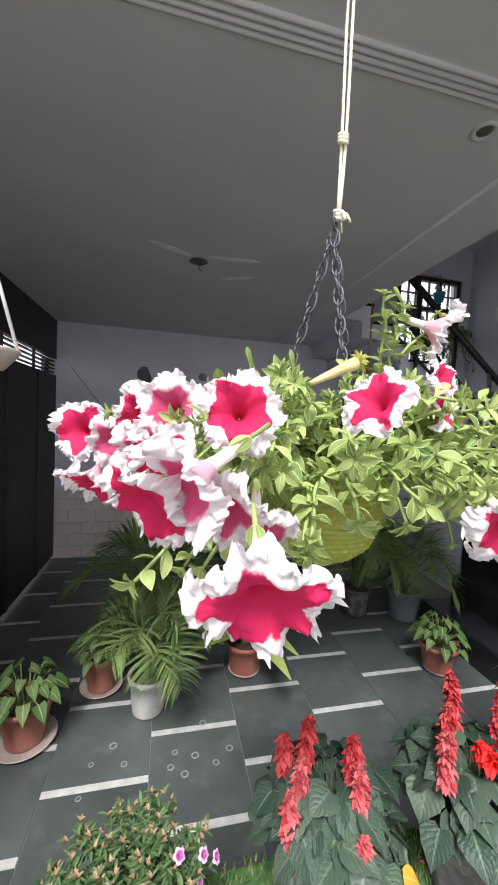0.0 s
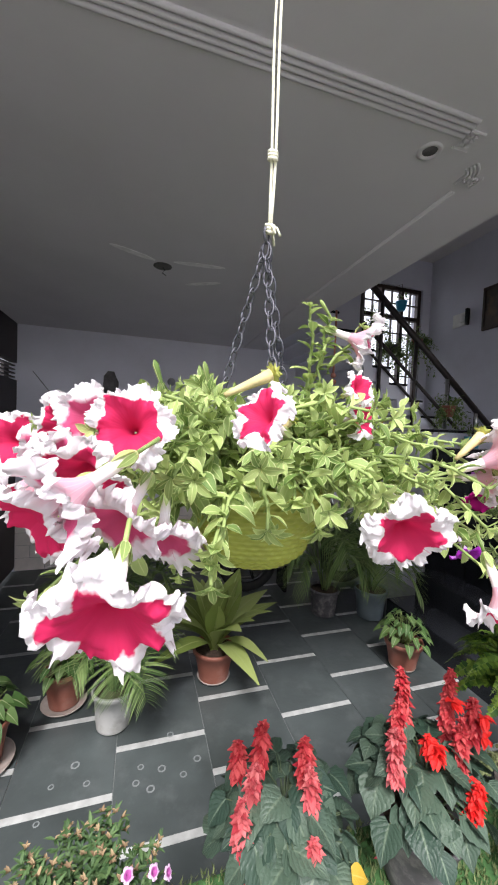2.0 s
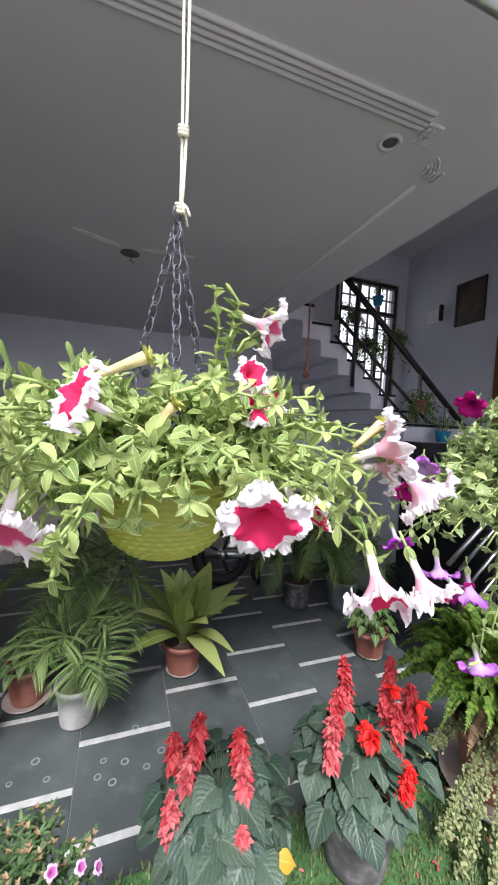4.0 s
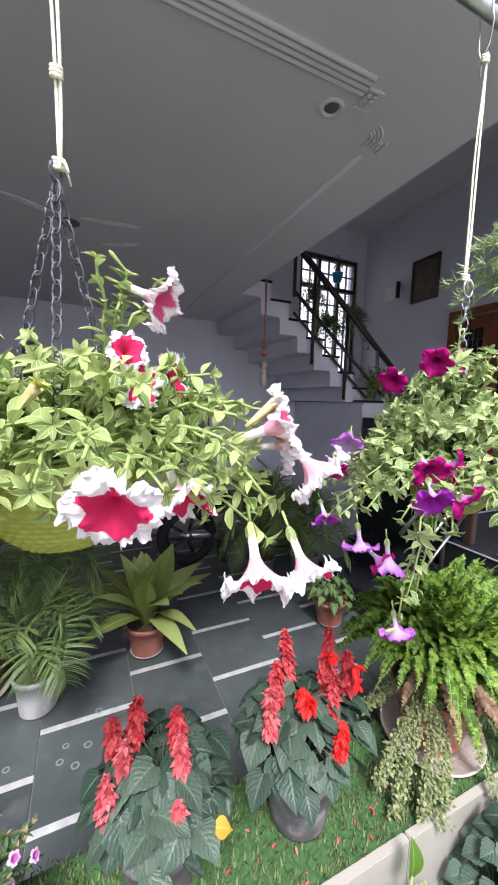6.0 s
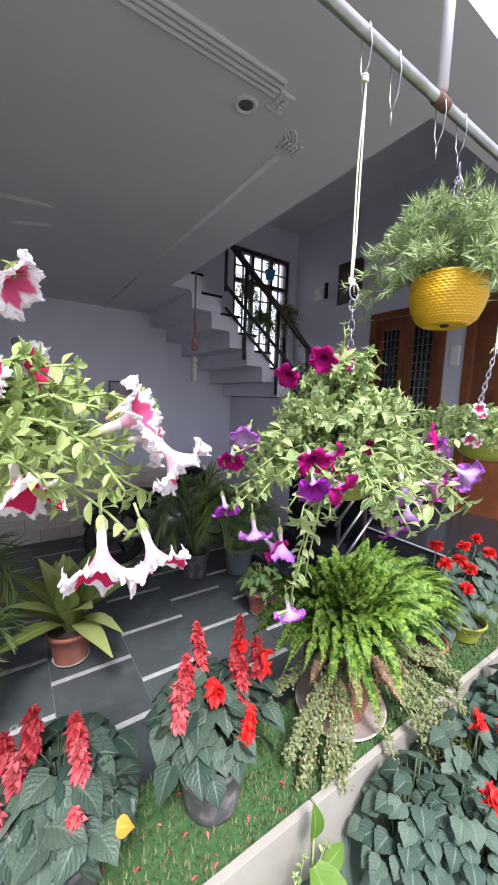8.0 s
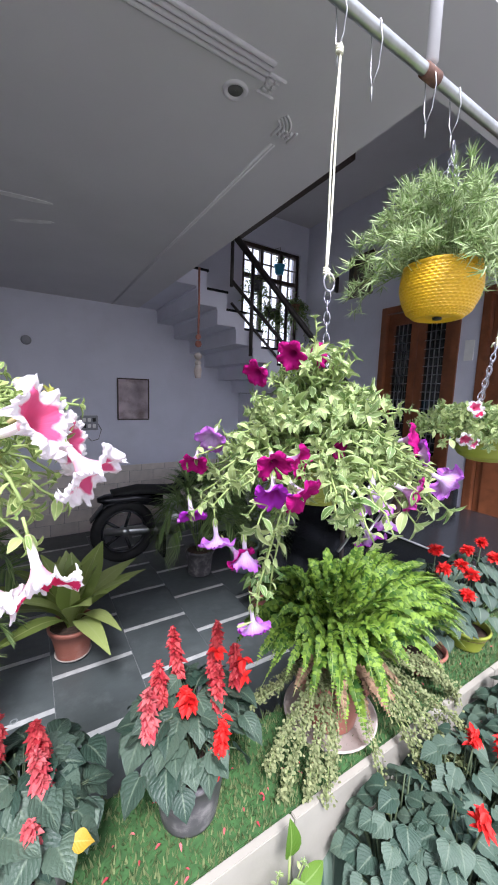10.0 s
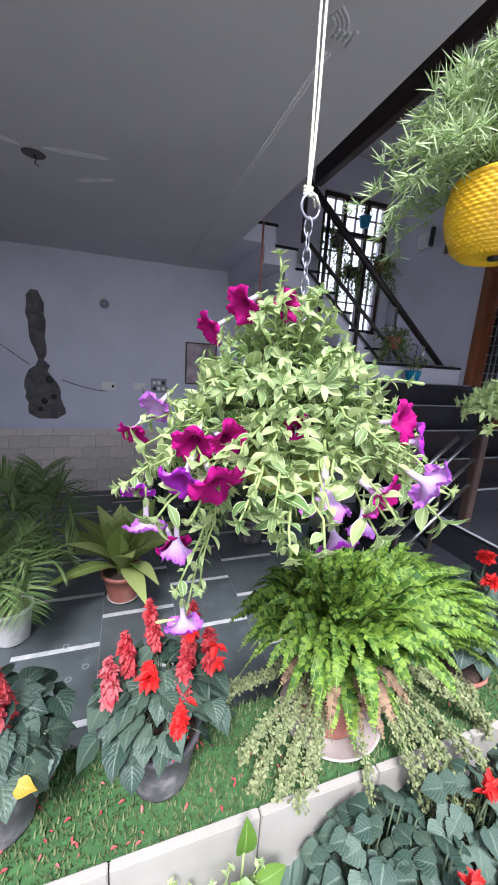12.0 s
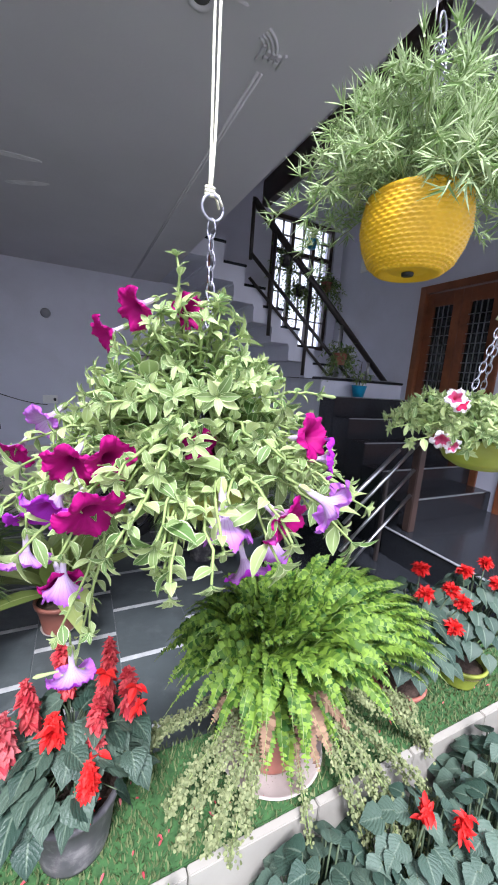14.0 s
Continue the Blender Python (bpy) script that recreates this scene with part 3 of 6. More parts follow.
# entrance platform of black granite with steps
plat = thing("entrance_platform", "polished black granite entrance platform with steps", "platform")
plat["kind"] = "structure"
part("slab", box(2.56, XR, 0.75, 1.66, -0.1, 0.57, 0.006), M_GRANITE, plat)
part("step", box(2.28, 2.558, 0.75, 2.4, -0.1, 0.38, 0.006), M_GRANITE, plat)
part("step", box(2.0, 2.278, 0.75, 2.4, -0.1, 0.19, 0.006), M_GRANITE, plat)
part("edge", box(2.553, 2.575, 0.75, 1.66, 0.5705, 0.578, 0.003), M_NOSE, plat)
for k, y0 in enumerate((1.66, 1.86, 2.08, 2.3, 2.52, 2.74)):
    y1 = (1.86, 2.08, 2.3, 2.52, 2.74, YB - 0.002)[k] - 0.0005
    z1 = 0.74 + 0.17 * k
    part("step", box(2.69, XR, y0, y1, -0.1 if k < 5 else z1 - 0.025, z1, 0.006), M_GRANITE, plat)
    part("nosing", box(2.69, XR - 0.11, y0 - 0.012, y0 + 0.008, z1 + 0.001, z1 + 0.009, 0.003), M_NOSE, plat)
part("landing_base", box(2.7, XR, 2.76, YB - 0.002, -0.1, 1.564), M_WALL, plat)

# folded concrete stair against the back wall, rising to the left
stair = thing("staircase", "white painted folded concrete staircase with dark granite treads", "staircase")
stair["kind"] = "structure"
RUN, RISE, SY0 = 0.195, 0.148, 2.9
for k in range(7):
    x1 = 2.875 - RUN * k
    z1 = 1.70 + RISE * k
    b = box(x1 - RUN - 0.09, x1, SY0, YB - 0.002, z1 - 0.13, z1)
    box(x1 - 0.10, x1 - 0.0005, SY0 + 0.0005, YB - 0.003, z1 - RISE - 0.001, z1 - 0.13, 0, b)
    part("flight_step", b, M_WALL, stair)
    part("tread", box(x1 - RUN - 0.002, x1 + 0.012, SY0 - 0.008, YB - 0.003, z1 + 0.0005, z1 + 0.022, 0.003), M_GRANITE, stair)

# upper flight, dark underside along the edge of the ceiling
uf = thing("upper_flight", "dark brown underside of the upper stair flight", "staircase")
uf["kind"] = "structure"
part("stringer", box(2.2, 2.27, 1.80, 3.3, 3.125, 3.34, 0.004), M_DARKWOOD, uf)
part("stringer", box(2.2, 2.27, 1.45, 1.798, 3.19, 3.40, 0.004), M_DARKWOOD, uf)

# window in the stair wall
win = thing("window", "dark framed stair window with small panes", "window")
win["kind"] = "structure"
for n, a in (("frame", (WX0, WX0 + 0.05, WZ0, WZ1)), ("frame", (WX1 - 0.05, WX1, WZ0, WZ1)), ("frame", (WX0 + 0.05, WX1 - 0.05, WZ1 - 0.05, WZ1)), ("frame", (WX0 + 0.05, WX1 - 0.05, WZ0, WZ0 + 0.05)), ("transom", (WX0 + 0.05, WX1 - 0.05, 3.05, 3.10))):
    part(n, box(a[0], a[1], YB + 0.03, YB + 0.09, a[2], a[3], 0.004), M_DARKWOOD, win)
for x in (2.99, 3.30):
    part("mullion", box(x, x + 0.045, YB + 0.032, YB + 0.088, WZ0 + 0.05, WZ1 - 0.05), M_DARKWOOD, win)
for x in (2.87, 3.165, 3.455):
    part("glazing_bar", box(x, x + 0.012, YB + 0.04, YB + 0.07, WZ0 + 0.05, WZ1 - 0.05), M_DARKWOOD, win)
for z in (2.3, 2.6, 2.86, 3.25):
    part("glazing_bar", box(WX0 + 0.05, WX1 - 0.05, YB + 0.041, YB + 0.069, z, z + 0.012), M_DARKWOOD, win)

# stair railing
rail = thing("stair_railing", "dark metal stair railing with steel posts", "railing")
rail["kind"] = "structure"
def bar_between(p0, p1, r, mat, parent, name="rail", sides=10):
    V, F, UV = tube_data([p0, p1], r, sides)
    return part(name, build(name, V, F, mat, UV), None, parent)
RY = 2.87
bar_between((3.72, RY, 1.50), (1.93, RY, 2.95), 0.03, M_RAILDARK, rail, "handrail")
bar_between((3.72, RY, 1.12), (1.93, RY, 2.55), 0.017, M_RAILDARK, rail, "rail")
bar_between((3.4, RY, 1.16), (1.93, RY, 2.36), 0.013, M_RAILDARK, rail, "rail")
for x in (3.35, 2.95, 2.55, 2.15):
    zt = 1.50 + (3.72 - x) * 0.81
    bar_between((x, RY, max(1.59, zt - 0.86)), (x, RY, zt), 0.017, M_STEEL if x > 2.8 else M_RAILDARK, rail, "post")
bar_between((1.93, RY, 2.5), (1.93, RY, 2.97), 0.016, M_RAILDARK, rail, "post")

# entrance railing beside the platform steps
er = thing("entrance_railing", "steel bar railing with a brown wooden post", "railing")
er["kind"] = "structure"
part("post", box(2.655, 2.715, 1.53, 1.59, 0.57, 1.22, 0.006), M_DARKWOOD, er)
for xa, za, xb, zb, w in ((2.486, 1.151, 2.0, 0.73, 0.014), (2.656, 1.19, 2.1, 0.69, 0.011), (2.656, 1.01, 2.1, 0.505, 0.011), (2.656, 0.832, 2.1, 0.315, 0.011)):
    bar_between((xa, 1.56, za), (xb, 1.56, zb), w, M_STEEL, er, "rail")
for x, z in ((2.14, 0.72), (2.42, 0.98)):
    part("post", box(x, x + 0.025, 1.562, 1.586, 0.18 if x < 2.3 else 0.37, z, 0.004), M_RAILDARK, er)

# ---- flowers ----
def petunia_mesh(name, R, L, mat, seed, ruffle=0.16, cup=0.35, close=0.0, tube_mat=None, back_mat=None):
    """A trumpet flower that opens along +z, its throat at the origin: the corolla and the tube as two meshes."""
    r = rng(seed)
    N, K = 240, 15
    fine = 1.0 if ruffle > 0.3 else 0.35
    ph = r.uniform(0, 6.28)
    V, F, UV = [], [], []
    for j in range(K):
        s = j / (K - 1)
        rad = R * (0.17 + 0.83 * s ** 1.1) * (1 - 0.42 * close * s)
        for i in range(N):
            a = 2 * math.pi * i / N
            ca, sa = math.cos(a), math.sin(a)
            n1 = noise.noise(Vector((ca * 1.2 + seed, sa * 1.2, s * 0.5)))
            n2 = noise.noise(Vector((ca * 2.6, sa * 2.6 + seed, s)))
            n3 = noise.noise(Vector((ca * s * 5.5, sa * s * 5.5, seed + 0.4)))
            n4 = noise.noise(Vector((ca * s * 11 + seed, sa * s * 11, 3.1)))
            n5 = noise.noise(Vector((ca * 21, sa * 21 + seed, 7.7 + s * 3)))
            lobe = math.cos(5 * a + ph)
            z = R * (-0.42 + (0.62 + cup) * s * (1 - 0.25 * s) - 0.42 * s ** 3 * (1 - close) + 0.35 * close * s)
            z -= R * 0.12 * s ** 3 * lobe * (1 - 0.6 * close)
            z -= R * 0.05 * s * (1 - abs(math.cos(2.5 * a + ph / 2))) ** 3
            z += R * s ** 2 * ruffle * (0.75 * n1 + 0.9 * n2) + R * fine * (0.32 * n3 * s ** 3 + 0.18 * n4 * s ** 4 + 0.06 * n5 * s ** 6)
            rr = rad * (1 + 0.06 * s * lobe - 0.14 * s ** 4 * max(0, -lobe) ** 5 + s ** 4 * (0.09 * n2 + fine * (0.08 * n3 + 0.06 * n4 + 0.05 * n5 + 0.028 * math.cos(44 * a + 9 * n2))))
            a += fine * s ** 3 * 0.09 * n4
            ca, sa = math.cos(a), math.sin(a)
            if j == 0:
                rr, z = 0.03 * R, -0.8 * R
            V.append((rr * ca, rr * sa, z))
            UV.append((i / N, s))
    for j in range(K - 1):
        for i in range(N):
            t = (i + 1) % N
            F.append((j * N + i, j * N + t, (j + 1) * N + t, (j + 1) * N + i))
    cor = build(name, V, F, mat, UV)
    back = build("petal_back", [(x * 0.992, y * 0.992, z - 0.02 * R - 0.0003) for x, y, z in V], F, back_mat, UV)
    prof = [(0.0025, -L), (0.0033, -L * 0.85), (0.0042, -L * 0.65), (R * 0.125, -R * 0.68), (R * 0.15, -R * 0.54)]
    tube = lathe(prof, 14, "tube", tube_mat)
    b = Batch()
    for k in range(5):
        a = k * 1.257
        b.put(L_LANCE, frame_at((0.002 * math.cos(a), 0.002 * math.sin(a), -L), (math.cos(a) * 0.5, math.sin(a) * 0.5, 1), (0, 0, -1), 0.017, 1.4))
    b.tube([(0, 0, -L - 0.018), (0, 0, -L)], 0.0016, 6)
    return cor, tube, b.mesh("calyx", M_PETLEAF), back


FLOWERS = {}
def flower(parent, p, face, kind, variant, size=1.0, spin=0.0):
    """Hangs one petunia with its throat at p, opening towards face."""
    variant += 3 * (len(parent.children) % 3)
    key = (kind, variant)
    if key not in FLOWERS:
        mats = {"picotee": (M_PICOTEE, M_PINKTUBE, M_PINKBACK), "pink": (M_PINKP, M_PINKTUBE, M_PINKBACK), "magenta": (M_MAGENTA, M_LILACTUBE, M_MAGBACK), "purple": (M_PURPLE, M_LILACTUBE, M_LILAC), "lilac": (M_LILAC, M_LILACTUBE, M_LILAC)}[kind]
        FLOWERS[key] = petunia_mesh("corolla", 0.034, 0.05, mats[0], 11 + variant * 7, 0.34 if kind in ("picotee", "pink") else 0.22, (0.35, 0.5, 0.42)[variant % 3], (0.0, 0.12, 0.45)[variant % 3], mats[1], mats[2])
    cor, tube, cal, back = FLOWERS[key]
    f = new("flower", cor)
    f.parent = parent
    q = Vector(face).normalized().to_track_quat("Z", "Y").to_matrix().to_4x4()
    inv = Matrix.Translation(-Vector(parent.location))
    f.matrix_local = inv @ Matrix.Translation(p) @ q @ Matrix.Rotation(spin, 4, "Z") @ Matrix.Scale(size, 4)
    for n, me in (("tube", tube), ("calyx", cal), ("petal_back", back)):
        o = new(n, me)
        o.parent = f
    return f


def spray(b, stems, p0, p1, lift, r, leaf=0.03, gap=0.014, tip=True, start=0.15, radius=0.0019, tpl=None, lsize=1.0):
    """A leafy shoot: stem into stems, leaves into b."""
    n = 9
    path = curve(p0, p1, lift, n, 0.004, r)
    stems.tube(path, radius, 5, 0.7)
    length = (Vector(p1) - Vector(p0)).length
    count = max(3, int(length / gap))
    az = r.uniform(0, 6.28)
    for k in range(count):
        t = start + (1 - start) * k / count
        i = min(n - 2, int(t * (n - 1)))
        f = t * (n - 1) - i
        p = path[i].lerp(path[i + 1], f)
        d = (path[i + 1] - path[i]).normalized()
        az += 2.4 + r.uniform(-0.4, 0.4)
        u = d.cross(Vector((0, 0, 1)))
        u = u.normalized() if u.length > 0.01 else Vector((1, 0, 0))
        w = u.cross(d)
        side = u * math.cos(az) + w * math.sin(az)
        ld = side * 0.9 + d * 0.5 + Vector((0, 0, 0.15))
        s = leaf * r.uniform(0.65, 1.2) * (1 - 0.35 * t) * lsize
        b.put(tpl or L_PETUNIA, frame_at(p, ld, Vector((0, 0, 1)) + side * -0.4 + Vector((r.uniform(-.4, .4), r.uniform(-.4, .4), 0)), s, r.uniform(0.75, 1.15)))
    if tip:
        e = path[-1]
        d = (path[-1] - path[-2]).normalized()
        for k in range(7):
            a = k * 0.9 + r.uniform(-0.2, 0.2)
            u = d.orthogonal().normalized()
            w = d.cross(u)
            ld = d * r.uniform(0.4, 1.1) + (u * math.cos(a) + w * math.sin(a)) * 0.8
            b.put(L_PETUNIA, frame_at(e, ld, d, leaf * r.uniform(0.35, 0.6), 0.8))


def woven_basket(parent, prof, mat, weaves, seg=72, amp=0.0034, hole=True):
    """A tub with a woven relief: rows of small staggered bumps."""
    V, F, UV = [], [], []
    pts = []
    rows = weaves * 4
    P = np.array(prof)
    t = np.concatenate([[0], np.cumsum(np.hypot(*np.diff(P, axis=0).T))])
    for k in range(rows + 1):
        s = t[-1] * k / rows
        pts.append((np.interp(s, t, P[:, 0]), np.interp(s, t, P[:, 1])))
    nseg = seg * 2
    for k, (rad, z) in enumerate(pts):
        row = k // 4
        ph = k % 4 / 4
        for i in range(nseg):
            a = 2 * math.pi * i / nseg
            bump = amp * math.sin(math.pi * ph) * (0.55 + 0.45 * math.cos(a * seg / 2 + (row % 2) * math.pi))
            V.append(((rad + bump) * math.cos(a), (rad + bump) * math.sin(a), z))
            UV.append((i / nseg, k / rows))
    for k in range(rows):
        for i in range(nseg):
            j = (i + 1) % nseg
            F.append((k * nseg + i, k * nseg + j, (k + 1) * nseg + j, (k + 1) * nseg + i))
    tub = part("tub", build("tub", V, F, mat, UV), None, parent)
    r0, z0 = prof[0]
    part("base", lathe([(0.0005, z0 + 0.004), (r0 * 0.55, z0 + 0.004), (r0 * 0.7, z0 + 0.006), (r0 * 0.9, z0 - 0.001), (r0, z0)], 36, "base", mat), None, parent)
    r1, z1 = prof[-1]
    part("rim", lathe([(r1 - 0.002, z1 - 0.006), (r1 + 0.003, z1 - 0.004), (r1 + 0.003, z1 + 0.002), (r1 - 0.004, z1 + 0.003), (r1 - 0.006, z1 - 0.01)], 48, "rim", mat), None, parent)
    part("soil", lathe([(0.0005, z1 - 0.006), (r1 * 0.5, z1 - 0.004), (r1 - 0.005, z1 - 0.012)], 24, "soil", M_SOIL), None, parent)
    if hole:
        part("drain_hole", lathe([(0.0005, z0 - 0.0015), (0.009, z0 - 0.0015), (0.0095, z0 + 0.003)], 14, "drain_hole", M_BLACKPLASTIC), None, parent)
    return tub


def chain(parent, p0, p1, link, mat, wire=0.0011):
    """A run of oval links from p0 to p1, as one chain."""
    p0, p1 = Vector(p0), Vector(p1)
    n = max(2, int((p1 - p0).length / link))
    d = (p1 - p0).normalized()
    u = d.orthogonal().normalized()
    w = d.cross(u)
    b = Batch()
    for k in range(n):
        c = p0.lerp(p1, (k + 0.5) / n)
        side = u if k % 2 else w
        ring = []
        for i in range(15):
            a = 2 * math.pi * i / 14
            ring.append(c + d * math.sin(a) * link * 0.66 + side * math.cos(a) * link * 0.3)
        b.tube(ring, wire, 5)
    return part("chain", b.mesh("chain", mat), None, parent)


def ring(parent, c, rad, wire, mat, turn=0.3, name="ring"):
    pts = [Vector(c) + Vector((math.cos(a) * rad * math.cos(turn), math.cos(a) * rad * math.sin(turn), math.sin(a) * rad)) for a in np.linspace(0, 2 * math.pi, 25)]
    V, F, UV = tube_data(pts, wire, 8)
    return part(name, build(name, V, F, mat, UV), None, parent)


def local(parent, me, name, label=""):
    """A mesh given in world coordinates, hung under a thing."""
    o = part(name, me, None, parent, label)
    o.location = -Vector(parent.location)
    return o


def bud(b, p, d, size=0.03):
    d = Vector(d).normalized()
    q = [Vector(p) + d * size * t for t in (0, 0.3, 0.6, 0.85, 1.0)]
    V, F, UV = [], [], []
    u = d.orthogonal().normalized()
    w = d.cross(u)
    for c, rr in zip(q, (0.0014, 0.0018, 0.0026, 0.003, 0.001)):
        for s in range(7):
            a = s * 6.283 / 7
            V.append(c + (u * math.cos(a) + w * math.sin(a)) * rr * size / 0.03)
            UV.append((s / 7, 0.8))
    for i in range(4):
        for s in range(7):
            F.append((i * 7 + s, i * 7 + (s + 1) % 7, (i + 1) * 7 + (s + 1) % 7, (i + 1) * 7 + s))
    b.add(V, F, UV)


# ---- the hanging bar under the edge of the ceiling ----
PY, PZ = 0.38, 2.145
bar = thing("hanging_bar", "galvanised pipe hung under the ceiling edge", "pipe")
def rod(parent, p0, p1, r, mat, name, sides=20):
    V, F, UV = tube_data([p0, p1], r, sides)
    return part(name, build(name, V, F, mat, UV), None, parent)
rod(bar, (-1.3, PY, PZ), (3.6, PY, PZ), 0.0098, M_PIPE, "pipe")
rod(bar, (0.978, PY, PZ), (1.018, PY, PZ), 0.0125, M_RUST, "coupling")
rod(bar, (0.998, PY, PZ + 0.02), (0.998, PY + 0.002, 2.62), 0.011, M_PIPEPAINT, "hanger")
rod(bar, (-0.9, PY, PZ + 0.02), (-0.9, PY, 2.62), 0.011, M_PIPEPAINT, "hanger")
rod(bar, (2.9, PY, PZ + 0.02), (2.9, PY, 2.62), 0.011, M_PIPEPAINT, "hanger")

def wire_loop(x, drop=0.08, name="wire_loop"):
    """A loop of wire over the bar, twisted together below."""
    b = Batch()
    for s in (-1, 1):
        b.tube([(x + 0.002 * s, PY + 0.011 * s, PZ + 0.006), (x + 0.006, PY + 0.011 * s, PZ - 0.02), (x + 0.004, PY + 0.008 * s, PZ - drop * 0.7), (x, PY, PZ - drop)], 0.0011, 5)
    b.tube([(x, PY, PZ - drop), (x + 0.003, PY + 0.002, PZ - drop - 0.02)], 0.0014, 5)
    b.tube([(x + 0.002, PY + 0.011 * math.cos(a), PZ + 0.011 * math.sin(a)) for a in np.linspace(0, math.pi, 9)], 0.0011, 5)
    tagged(part(name, b.mesh(name, M_WIRE), None), "loop of thin galvanised wire over the hanging bar", "wire", "wire loops on the bar")

for x in (0.175, 0.764, 0.845, 0.995, 1.078, 1.365, 1.45):
    wire_loop(x, 0.072 if x in (0.764, 1.078) else 0.085)

def cord(x, y, z0, z1, seed, knots=(), strands=3):
    """A looped cord hanging from z1 to z0."""
    r = rng(seed)
    ob = thing("cord", "cream nylon cord doubled and knotted", "cord", "cords on the bar", at=(x, y, z0))
    for s in range(strands):
        off = 0.0042 * (s - (strands - 1) / 2)
        pts = [(off * math.sin(math.pi * min(1, (t * 1.15))) * 1.6 + 0.0015 * math.sin(t * 7 + s), 0.002 * math.cos(3 * t + s), (z1 - z0) * t) for t in np.linspace(0, 1, 16)]
        V, F, UV = tube_data(pts, 0.0017, 7)
        part("strand", build("strand", V, F, M_ROPE, UV), None, ob)
    for z in knots:
        b = Batch()
        for k in range(3):
            pts = [(0.0045 * math.cos(a), 0.0045 * math.sin(a), z - z0 + 0.0038 * (k - 1) + 0.002 * math.sin(a)) for a in np.linspace(0, 6.28, 15)]
            b.tube(pts, 0.0021, 6)
        part("knot", b.mesh("knot", M_ROPE), None, ob)
    b = Batch()
    for k in range(3):
        a = r.uniform(0, 6.28)
        b.tube([(0, 0, 0.002), (0.01 * math.cos(a), 0.01 * math.sin(a), -0.002), (0.015 * math.cos(a), 0.015 * math.sin(a), -0.012)], 0.0016, 5)
    part("loose_end", b.mesh("loose_end", M_ROPE), None, ob)
    return ob

cord(0.175, 0.383, 1.765, 2.145, 1, (1.765, 1.846), 2)
cord(0.762, 0.372, 1.748, 2.078, 2, (1.75, 2.07), 2)
cord(1.365, 0.38, 1.70, 2.06, 3, (1.705, 2.05), 2)

# ---- first hanging basket: red petunias with white rims ----
hb = thing("hanging_basket", "lime green woven basket of red and white ruffled petunias", "hanging basket", "hanging baskets", at=(0.172, 0.384, 1.386))
woven_basket(hb, [(0.040, 0.0), (0.058, 0.015), (0.068, 0.04), (0.074, 0.07), (0.077, 0.092)], M_LIME, 17, 60, 0.0034)
ring(hb, (0, 0, 0.372), 0.008, 0.0016, M_CHAIN, 0.9)
for k in range(3):
    a = 0.5 + k * 2.094
    chain(hb, (0, 0, 0.362), (0.074 * math.cos(a), 0.074 * math.sin(a), 0.09), 0.0175, M_CHAIN)
r = rng(5)
lv, st = Batch(), Batch()
C = Vector((0.172, 0.384, 1.49))
for k in range(185):
    a = r.uniform(0, 6.28)
    q = math.sqrt(r.random())
    reach = 0.06 + 0.145 * q
    tipz = 0.075 * (1 - q * q) + r.uniform(-0.03, 0.03) - 0.05 * max(0, q - 0.7) / 0.3
    p0 = C + Vector((0.055 * math.cos(a) * q, 0.055 * math.sin(a) * q, -0.005))
    p1 = C + Vector((reach * math.cos(a + r.uniform(-.3, .3)), reach * math.sin(a + r.uniform(-.3, .3)), tipz))
    if p1.y < 0.2:
        p1.y = 0.2 + r.uniform(0, 0.05)
    spray(lv, st, p0, p1, 0.02, r, 0.0305, 0.0098)
SHOOTS = [((0.16, 0.33, 1.52), (0.055, 0.235, 1.558), 0.0), ((0.17, 0.33, 1.52), (0.09, 0.255, 1.562), 0.0), ((0.2, 0.35, 1.53), (0.155, 0.3, 1.585), 0.0),
          ((0.21, 0.36, 1.52), (0.232, 0.335, 1.655), 0.005), ((0.232, 0.335, 1.6), (0.262, 0.318, 1.645), 0.005), ((0.218, 0.35, 1.56), (0.205, 0.33, 1.665), 0.0), ((0.215, 0.35, 1.53), (0.225, 0.33, 1.63), 0.0),
          ((0.2, 0.33, 1.5), (0.30, 0.20, 1.50), 0.02), ((0.2, 0.33, 1.5), (0.36, 0.25, 1.505), 0.03), ((0.22, 0.36, 1.5), (0.38, 0.3, 1.53), 0.02), ((0.14, 0.33, 1.5), (0.02, 0.26, 1.53), 0.02), ((0.14, 0.35, 1.5), (-0.06, 0.40, 1.535), 0.02),
          ((0.12, 0.34, 1.5), (0.06, 0.215, 1.505), 0.02), ((0.2, 0.33, 1.5), (0.19, 0.18, 1.50), 0.02), ((0.15, 0.36, 1.5), (-0.03, 0.34, 1.505), 0.03), ((0.24, 0.36, 1.5), (0.33, 0.22, 1.46), 0.03), ((0.11, 0.34, 1.49), (0.075, 0.29, 1.41), 0.02), ((0.12, 0.3, 1.49), (0.085, 0.2, 1.44), 0.02), ((0.27, 0.36, 1.48), (0.31, 0.33, 1.41), 0.02), ((0.28, 0.4, 1.48), (0.34, 0.4, 1.42), 0.02), ((0.27, 0.42, 1.48), (0.30, 0.44, 1.40), 0.02), ((0.1, 0.36, 1.49), (0.05, 0.35, 1.42), 0.02)]
for p0, p1, lift in SHOOTS:
    spray(lv, st, p0, p1, lift, r, 0.026, 0.0065, start=0.1, radius=0.0021)
